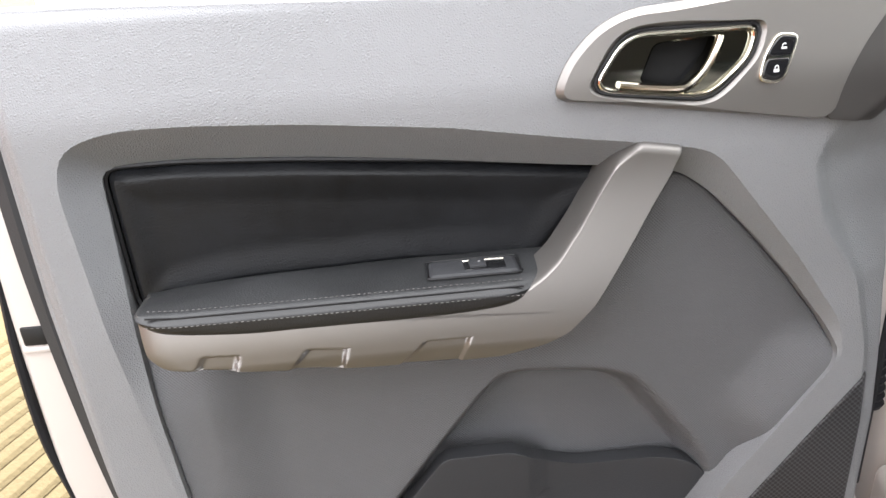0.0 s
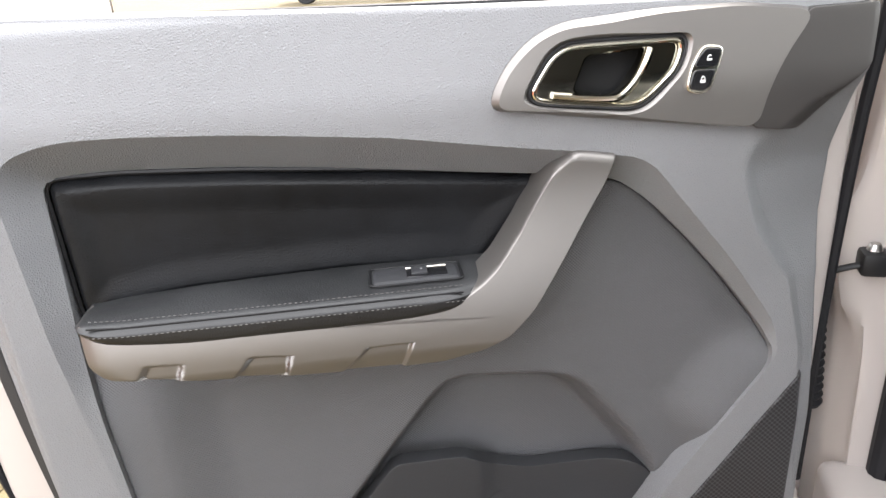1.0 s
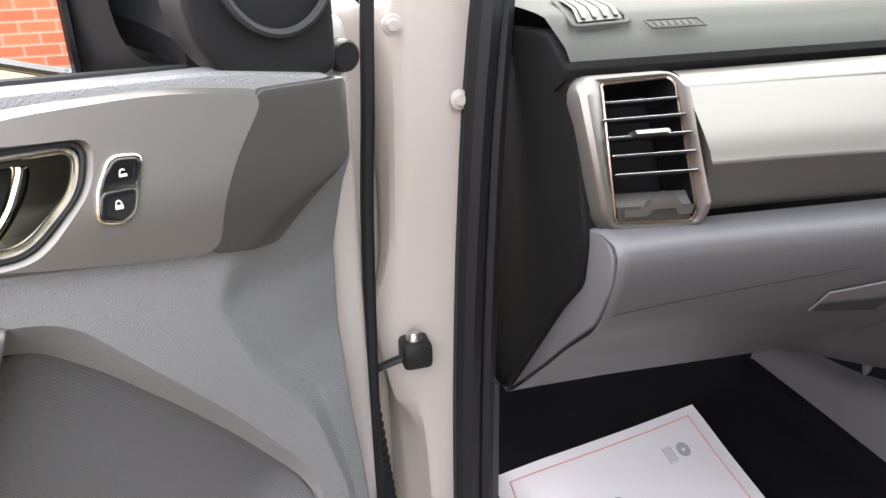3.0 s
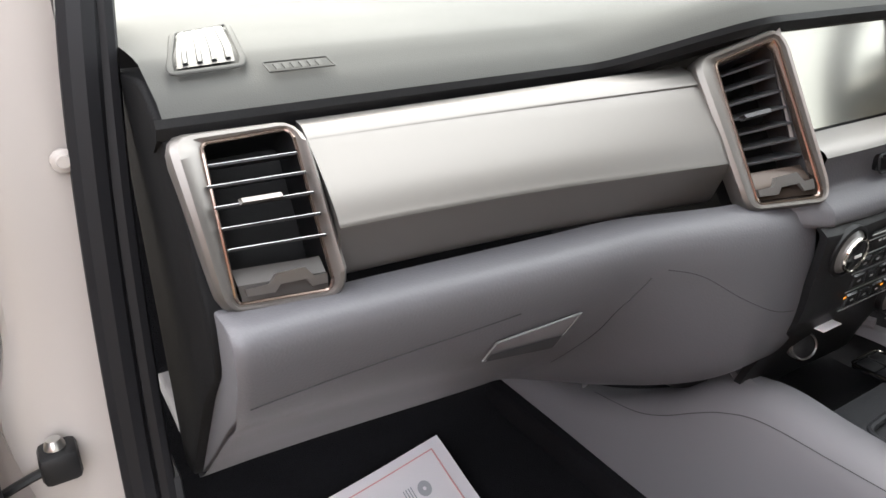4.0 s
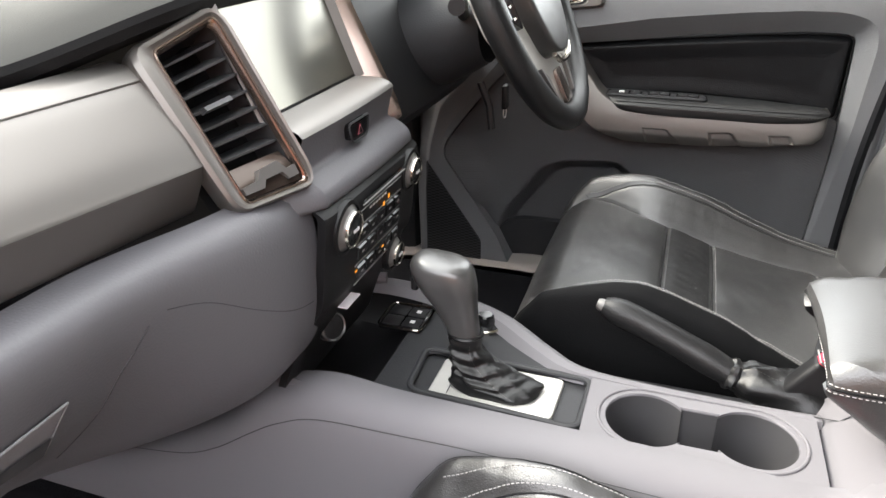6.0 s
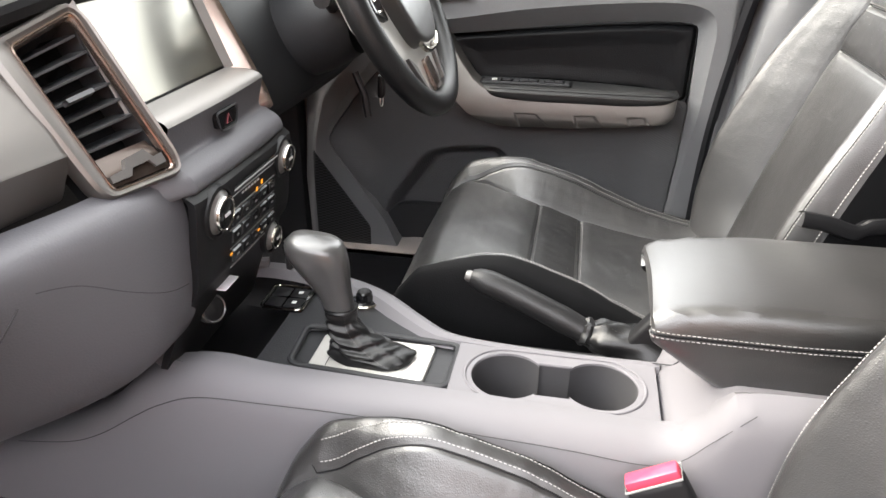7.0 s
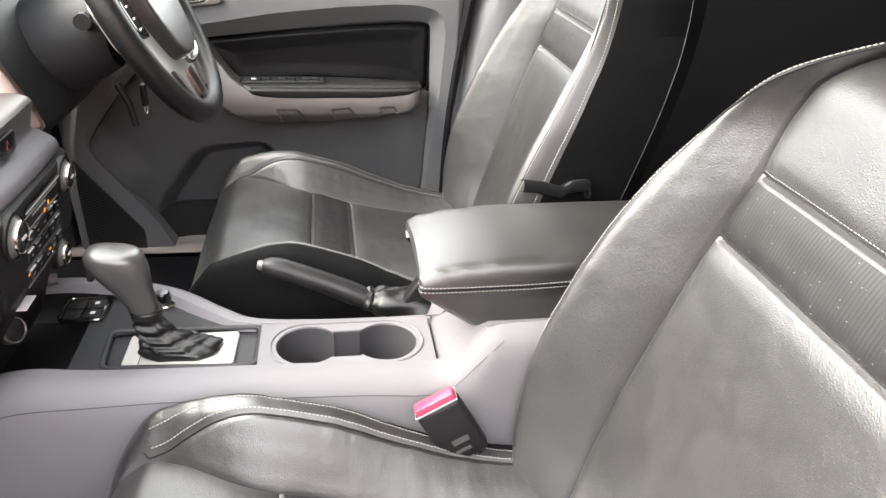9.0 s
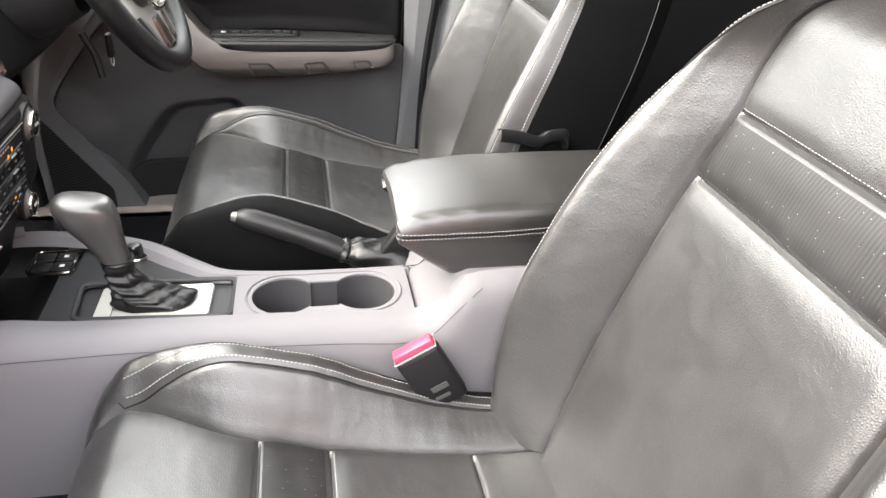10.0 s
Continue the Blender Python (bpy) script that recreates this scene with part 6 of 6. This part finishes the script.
def build_seat(root, xf, door_side):
    DOOR_SIDE[0] = door_side
    P = lambda n, b, m, label="", parent=root: part(n, b, m, parent, label, xf)
    fine = lambda q, w: q + np.linspace(-w, w, 9)
    ys = np.unique(np.r_[np.linspace(0.10, 0.62, 150), np.linspace(0.625, 0.727, 30), fine(0.528, 0.007), fine(0.452, 0.007), fine(0.285, 0.007)])
    ss = np.r_[np.linspace(-0.249, -0.2245, 11), np.linspace(-0.224, -0.15, 75), np.linspace(-0.14, 0.14, 36), np.linspace(0.15, 0.224, 75), np.linspace(0.2245, 0.249, 11)]
    rows, flank = [], ([], [])
    for y in ys:
        row = [cushion_point(placed(s, seam_at(y), 0.157, 0.249), y) for s in ss]
        w = 1.0 - 0.10 * smooth01((y - 0.65) / 0.09) ** 2
        row = [np.array((p[0] * w, p[1], p[2])) for p in row]
        lo, hi = row[0].copy(), row[-1].copy()
        rows.append(row[11:-11])
        flank[0].append([np.array((lo[0] + 0.004, y, 0.83)), np.array((lo[0] - 0.003, y, 0.90))] + row[:12])
        flank[1].append(row[-12:] + [np.array((hi[0] + 0.003, y, 0.90)), np.array((hi[0] - 0.004, y, 0.83))])
    for side in flank:
        end = side[-1]
        side.append([np.array((p[0] * 0.99, 0.734, min(p[2], 0.90))) for p in end])
        side.append([np.array((p[0] * 0.98, 0.727, min(p[2], 0.84))) for p in end])
        P("cushion_side", grid(side), SIDE_VINYL, "matt black side of the cushion")
    last = rows[-1]
    rows.append([np.array((p[0] * 0.99, 0.734, min(p[2], 0.90))) for p in last])
    rows.append([np.array((p[0] * 0.98, 0.727, 0.84)) for p in last])
    P("cushion", grid(rows), BLACK_LEATHER, "black leather seat cushion with side bolsters")
    for s in (-1, 1):
        c = [cushion_point(s * seam_at(y), y) + (0, 0, -0.0004) for y in np.linspace(0.2, 0.672, 100)]
        P("bolster_seam", tube(spline(c[::6], 90), 0.0009, 6), BLACK)
        e = [cushion_point(s * piping_at(y), y) for y in np.linspace(0.15, 0.672, 100)]
        P("bolster_piping", tube([p + (0, 0, 0.0004) for p in e], 0.0011, 6), BLACK)
        row = lambda d: [cushion_point(s * (piping_at(y) + d), y) + (0, 0, 0.0008) for y in np.linspace(0.16, 0.672, 110)]
        P("bolster_stitching", stitches(row(0.0042), 0.0028, 0.0019, 0.0006, stitches(row(0.0165), 0.0028, 0.0019, 0.0006)), THREAD)
        P("front_seam", tube([cushion_point(s * q, y) + (0, 0, 0.0002) for q, y in zip(np.linspace(0.204, 0.223, 10), np.linspace(0.672, 0.70, 10))], 0.0010, 6), BLACK)
    for q in (0.528, 0.452, 0.285):
        P("cross_seam", tube([cushion_point(s, q) for s in np.linspace(-0.155, 0.155, 40)], 0.0009, 6), BLACK)
    P("cross_stitching", stitches([cushion_point(s, 0.4475) + (0, 0, 0.0004) for s in np.linspace(-0.15, 0.15, 30)]), THREAD)
    rows = []
    for i in range(50):
        y = 0.458 + 0.064 * i / 49
        rows.append([cushion_point(s, y) + (0, 0, 0.0008) for s in np.linspace(-0.15, 0.15, 60)])
    P("ribbed_panel", grid(rows), PLEAT, "ribbed black leather panel")
    # backrest
    zs = np.unique(np.r_[np.linspace(0.93, 1.44, 150), np.linspace(1.446, 1.50, 16), fine(1.289, 0.007), fine(1.358, 0.007)])
    fs = np.r_[np.linspace(-1, -0.90, 20), np.linspace(-0.89, -0.70, 16), np.linspace(-0.695, -0.60, 30), np.linspace(-0.58, 0.58, 36), np.linspace(0.60, 0.695, 30), np.linspace(0.70, 0.89, 16), np.linspace(0.90, 1, 20)]
    rows, behind = [], []
    for z in zs:
        t = smooth01((z - 1.43) / 0.07) ** 2
        row = [back_point(placed(f, back_seam(z), 0.645, 1.0), z) for f in fs]
        row = [np.array((p[0], p[1] - 0.05 * t, p[2])) for p in row]
        yb = back_y(z) - 0.125 + 0.05 * t
        hw = back_hw(z)
        back = [np.array((hw * 0.995, back_y(z) - 0.02, z)), np.array((hw * 0.97, yb + 0.03, z)), np.array((hw * 0.88, yb, z)), np.array((0, yb - 0.012, z)), np.array((-hw * 0.88, yb, z)), np.array((-hw * 0.97, yb + 0.03, z)), np.array((-hw * 0.995, back_y(z) - 0.02, z))]
        rows.append(row)
        behind.append([row[-1]] + back + [row[0]])
    top = [np.array((p[0] * 0.9, back_y(1.505) - 0.06 + (p[1] - back_y(1.50) + 0.06) * 0.2, 1.506)) for p in rows[-1]]
    rows.append(top)
    P("back_shell", grid(behind, flip=True), SIDE_VINYL, "matt black side and back of the backrest")
    P("backrest", grid(rows, flip=True), BLACK_LEATHER, "black leather backrest with side bolsters")
    P("backrest_cap", grid([top, [np.array((p[0], p[1] - 0.06, p[2] - 0.002)) for p in top]]), BLACK_LEATHER)
    for s in (-1, 1):
        P("back_seam", tube([back_skin(s * back_seam(z), z) + (0, -0.0003, 0) for z in np.linspace(0.96, 1.495, 90)], 0.0011, 6), BLACK)
        P("back_piping", tube([back_skin(s * 0.945, z) + (0, 0.0004, 0) for z in np.linspace(0.96, 1.49, 90)], 0.0012, 6), BLACK)
        st = stitches([back_skin(s * 0.962, z) + (0, 0.0009, 0) for z in np.linspace(0.97, 1.49, 100)], 0.0028, 0.0019, 0.0006)
        st = stitches([back_skin(s * 0.993, z) + (s * 0.0004, 0.0007, 0) for z in np.linspace(0.97, 1.49, 100)], 0.0028, 0.0019, 0.0006, st)
        P("back_stitching", st, THREAD)
    for s in (-1, 1):
        P("back_edge_piping", tube([(s * back_hw(z) * 0.972, back_y(z) - 0.094 + 0.05 * smooth01((z - 1.43) / 0.07) ** 2, z) for z in np.linspace(0.96, 1.47, 60)], 0.0009, 6), GREY_DARK)
    for q in (1.289, 1.358):
        P("back_cross_seam", tube([back_skin(f, q) for f in np.linspace(-back_seam(q), back_seam(q), 50)], 0.0010, 6), BLACK)
    P("back_cross_stitching", stitches([back_skin(f, 1.3635) + (0, 0.0005, 0) for f in np.linspace(-0.65, 0.65, 30)]), THREAD)
    rows = []
    for i in range(50):
        z = 1.295 + 0.057 * i / 49
        rows.append([back_skin(f, z) + (0, 0.0008, 0) for f in np.linspace(-0.63, 0.63, 60)])
    P("ribbed_back_panel", grid(rows, flip=True), PLEAT, "ribbed black leather panel")
    P("base", box((-0.225, 0.12, 0.79), (0.225, 0.66, 0.86), 0.02, 3), BLACK, "black seat base")
    for s in (-1, 1):
        P("hinge_cover", box((s * 0.235 - 0.012, 0.06, 0.86), (s * 0.235 + 0.012, 0.24, 0.95), 0.01), GREY_SMOOTH)


seat = thing("front_seat", "black leather front seat with pale stitching beside the open door", "car seat", (-0.39, 0.4, 0.79), group="front seats")
build_seat(seat, pose(-0.39, 0, 0), -1)
seat2 = thing("front_seat", "black leather front seat behind the steering wheel, worn bolster", "car seat", (0.40, 0.4, 0.79), group="front seats")
build_seat(seat2, pose(0.39, -0.027, 0.020), 1)
part("recline_lever", loft([[(0.139, 0.185 + a, 1.195 + c), (0.128, 0.18 + a, 1.20 + c), (0.127, 0.18 + a, 1.182 + c), (0.139, 0.185 + a, 1.178 + c)] for a, c in ((0, 0), (-0.03, -0.004), (-0.06, -0.012), (-0.075, -0.004), (-0.1, -0.002), (-0.105, -0.014))], 24, 14), BLACK, seat2, "black tilt lever")

# belt buckles
def buckle(at, tilt, label, size=1.0):
    root = thing("belt_buckle", label, "belt buckle", at, group="belt buckles")
    m = Matrix.Translation(at) @ tilt
    b = box((-0.012, -0.028, -0.085), (0.012, 0.028, 0.0), 0.006, 3)
    part("body", b, BLACK, root, "black plastic body", m)
    part("button", box((-0.009, -0.026, -0.004), (0.009, 0.026, 0.010), 0.003), RED, root, "red release button", m)
    part("frame", tube([(-0.0118, -0.0275, 0.002), (0.0118, -0.0275, 0.002), (0.0118, 0.0275, 0.002), (-0.0118, 0.0275, 0.002)], 0.0012, 6, True), ICON_DIM, root, "", m)
    part("print", box((-0.0126, -0.014, -0.058), (-0.0119, 0.008, -0.05), 0), PRINT_DIM, root, "", m)
    part("print", box((-0.0126, -0.010, -0.071), (-0.0119, 0.010, -0.066), 0), PRINT_DIM, root, "", m)
    part("stalk", box((-0.006, -0.015, -0.2), (0.006, 0.015, -0.08), 0.003), BLACK, root, "", m)


buckle((-0.164, 0.346, 1.036), Matrix.Rotation(radians(-30), 4, "X") @ Matrix.Rotation(radians(4), 4, "Y"), "red-buttoned seat belt buckle beside the console")
buckle((0.055, 0.315, 1.075), Matrix.Rotation(radians(35), 4, "X"), "red-buttoned seat belt buckle by the hand brake")

# ---- steering wheel and column ----
wheel = thing("steering_wheel", "black leather steering wheel with silver spokes", "steering wheel", (0.39, 0.74, 1.39))
WM = Matrix.Translation((0.39, 0.735, 1.400)) @ Matrix.Rotation(radians(64), 4, "X")
part("rim", tube([(0.182 * math.cos(a), 0.182 * math.sin(a), 0) for a in np.linspace(0, 2 * math.pi, 97)[:-1]], 0.0180, 14, True), BLACK_PAD, wheel, "black leather rim", WM)
flat = Matrix(((1, 0, 0, 0), (0, 0, 1, 0), (0, 1, 0, 0), (0, 0, 0, 1)))     # drawn in (a, c), standing up to the driver
spokes = rounded([(-0.172, 0.036), (-0.172, -0.030), (-0.128, -0.062), (-0.078, -0.105), (-0.046, -0.172), (0.046, -0.172), (0.078, -0.105), (0.128, -0.062), (0.172, -0.030), (0.172, 0.036), (0.07, 0.055), (-0.07, 0.055)], 0.014)
part("spoke_plate", star(spokes, lambda a, c: -0.004 + 0.012 * smooth01(1 - math.hypot(a, c) / 0.17), (0, 0), 16, 160, 0.003, 0.02), PLATE_SILVER, wheel, "silver spoke plate", WM @ flat)
cap = rounded([(-0.088, 0.052), (-0.084, -0.025), (-0.056, -0.078), (-0.03, -0.094), (0.03, -0.094), (0.056, -0.078), (0.084, -0.025), (0.088, 0.052), (0.05, 0.078), (-0.05, 0.078)], 0.02)
part("centre_pad", star(cap, lambda a, c: 0.010 + 0.022 * math.sqrt(max(0.0, 1 - (a / 0.13) ** 2 - (c / 0.13) ** 2)), (0, 0), 16, 120, 0.006, 0.03), TRIM_LEATHER, wheel, "black grained centre pad", WM @ flat)
part("pad_trim", tube([(x, y, 0.019) for x, y in spline([(-0.05, -0.088), (-0.025, -0.102), (0.025, -0.102), (0.05, -0.088)], 20)], 0.004, 8), CHROME, wheel, "chrome trim under the pad", WM)
part("spoke_slot", star(rounded([(-0.016, -0.112), (0.016, -0.112), (0.020, -0.162), (-0.020, -0.162)], 0.004), lambda a, c: 0.0042, None, 3, 40, 0.001, 0.006), BEZEL, wheel, "dark slot in the lower spoke", WM @ flat)
for k in (-1, 1):
    # the recess is only its shade, laid on as a darker silver plate
    part("spoke_recess_shade", star(rounded([(k * 0.060, -0.112), (k * 0.084, -0.094), (k * 0.058, -0.150), (k * 0.048, -0.160)], 0.004), lambda a, c: 0.0035, None, 3, 40, 0.001, 0.006), SILVER_SHADED, wheel, "", WM @ flat)
    pod = part("switch_pod", star(rounded([(k * 0.102, 0.026), (k * 0.142, 0.020), (k * 0.142, -0.022), (k * 0.100, -0.040)], 0.008), lambda a, c: 0.0075, None, 4, 60, 0.002, 0.012), GLOSS_BLACK, wheel, "black switch pod on the spoke", WM @ flat)
    for c in (0.012, -0.006, -0.022):
        part("switch_mark", box((k * 0.121 - 0.010, c - 0.0016, 0.0078), (k * 0.121 + 0.010, c + 0.0016, 0.0088), 0.0005), CHROME, pod, "", WM)
column = thing("steering_column", "dark plastic steering column shroud with stalks", "steering column", (0.39, 0.85, 1.33))
part("shroud", loft([[(0.39 + 0.085 * math.cos(a) * s, y, z + 0.075 * math.sin(a) * s) for a in np.linspace(0, 2 * math.pi, 25)] for y, z, s in ((0.78, 1.375, 0.95), (0.83, 1.35, 1.0), (0.90, 1.33, 1.02), (1.0, 1.30, 0.95))], 16, 40), GREY_DARK, column)
part("stalk", tube(spline([(0.31, 0.80, 1.38), (0.25, 0.785, 1.40), (0.20, 0.775, 1.405)], 12), [0.008] * 8 + [0.011] * 4, 10), BLACK, column, "black stalk")
part("stalk", tube(spline([(0.47, 0.80, 1.38), (0.53, 0.785, 1.40), (0.58, 0.775, 1.405)], 12), [0.008] * 8 + [0.011] * 4, 10), BLACK, column, "black stalk")
part("tilt_lever", tube([(0.40, 0.80, 1.27), (0.398, 0.785, 1.235), (0.396, 0.78, 1.20)], 0.006, 8), BLACK, column)
key = thing("ignition_key", "black ignition key hanging from the column", "key", (0.48, 0.79, 1.20))
part("head", box((0.47, 0.775, 1.21), (0.49, 0.785, 1.25), 0.004), BLACK, key)
part("ring", tube([(0.48 + 0.01 * math.cos(a), 0.78, 1.205 + 0.01 * math.sin(a)) for a in np.linspace(0, 2 * math.pi, 17)[:-1]], 0.001, 5, True), METAL, key)
# driver's side of the dashboard
DP("driver_lower_panel", loft([[(x, 0.945 + d, 1.44), (x, 0.915 + d, 1.40), (x, 0.882 + d, 1.34), (x, 0.858 + d, 1.28), (x, 0.858 + d, 1.250), (x, 0.885 + d, 1.232), (x, 1.02, 1.19), (x, 1.3, 1.14)] for x, d in ((0.122, 0.03), (0.18, 0.006), (0.24, 0.0), (0.40, -0.004), (0.55, 0.0), (0.70, 0.02))], 30, 40), BLACK, "dark lower dashboard panel")
DP("instrument_hood", loft([[(x, 0.95, 1.42), (x, 0.90, 1.44 + h), (x, 0.92, 1.47 + h), (x, 1.05, 1.50 + h), (x, 1.2, 1.46)] for x, h in ((0.2, -0.02), (0.25, 0.02), (0.39, 0.04), (0.53, 0.02), (0.6, -0.02))], 30, 24), GREY_DARK, "dark instrument hood")

# ---- floor ----
tagged(part("floor", box((-0.70, 0.0, 0.785), (0.70, 1.28, 0.80), 0.0), CARPET), "black carpeted car floor", "floor", kind="structure")
tagged(part("tunnel_carpet", box((-0.164, 0.2, 0.79), (-0.10, 1.3, 0.843), 0.006), CARPET), "black carpet along the foot of the console", "carpet", kind="structure")
tagged(part("toe_board", loft([[(x, 1.20, 0.795), (x, 1.32, 0.83), (x, 1.48, 1.0), (x, 1.55, 1.2)] for x in (-0.70, 0.0, 0.70)], 8, 20), CARPET), "black carpeted sloping toe board", "floor", kind="structure")
mat_paper = thing("paper_floor_mat", "printed white paper mat lying on the black carpet", "paper mat", (-0.45, 1.0, 0.81))
ap, lf, rt = np.array((-0.296, 1.239)), np.array((-0.655, 1.178)), np.array((-0.34, 0.93))
rows = []
for i in range(24):
    row = []
    for j in range(24):
        q = ap + (lf - ap) * (i / 23) + (rt - ap) * (j / 23)
        row.append((q[0], q[1], 0.8185 + 0.003 * noise.noise(Vector((q[0] * 7, q[1] * 7, 1)))))
    rows.append(row)
part("sheet", thick(grid(rows), 0.0006), PAPER, mat_paper, "white paper sheet")
pp = lambda a, c, h=0.0022: (lambda q: (q[0], q[1], 0.8185 + 0.003 * noise.noise(Vector((q[0] * 7, q[1] * 7, 1))) + h))(ap + (lf - ap) * a + (rt - ap) * c)
part("printed_border", tube([pp(0.06, c, 0.0012) for c in np.linspace(0.94, 0.07, 20)] + [pp(a, 0.07, 0.0012) for a in np.linspace(0.06, 0.94, 20)] + [pp(0.94, c, 0.0012) for c in np.linspace(0.07, 0.94, 20)], 0.0012, 4), PRINT_RED, mat_paper, "thin pink printed border")
for a, c in ((0.18, 0.26), (0.56, 0.42)):
    b = grid([[pp(a - 0.03 * math.cos(t) * r, c + 0.05 * math.sin(t) * r, 0.0012) for r in (0.25, 0.7, 1.0)] for t in np.linspace(0, 2 * math.pi, 15)])
    part("printed_emblem", b, PRINT_GREY, mat_paper)
    for k in range(4):
        part("printed_line", tube([pp(a + 0.05 + 0.012 * k, c - 0.05, 0.0012), pp(a + 0.05 + 0.012 * k, c + 0.05 + 0.01 * (k % 2), 0.0012)], 0.0008, 4), PRINT_GREY, mat_paper)

# ---- rear bench ----
bench = thing("rear_seat", "dark rear bench seat behind the front seats", "car seat", (0, -0.9, 0.8))
part("bench_cushion", box((-0.62, -1.15, 0.82), (0.62, -0.55, 1.02), 0.06, 4), BLACK_LEATHER, bench)
part("bench_back", box((-0.62, -1.40, 0.95), (0.62, -1.15, 1.60), 0.06, 4), BLACK_LEATHER, bench)
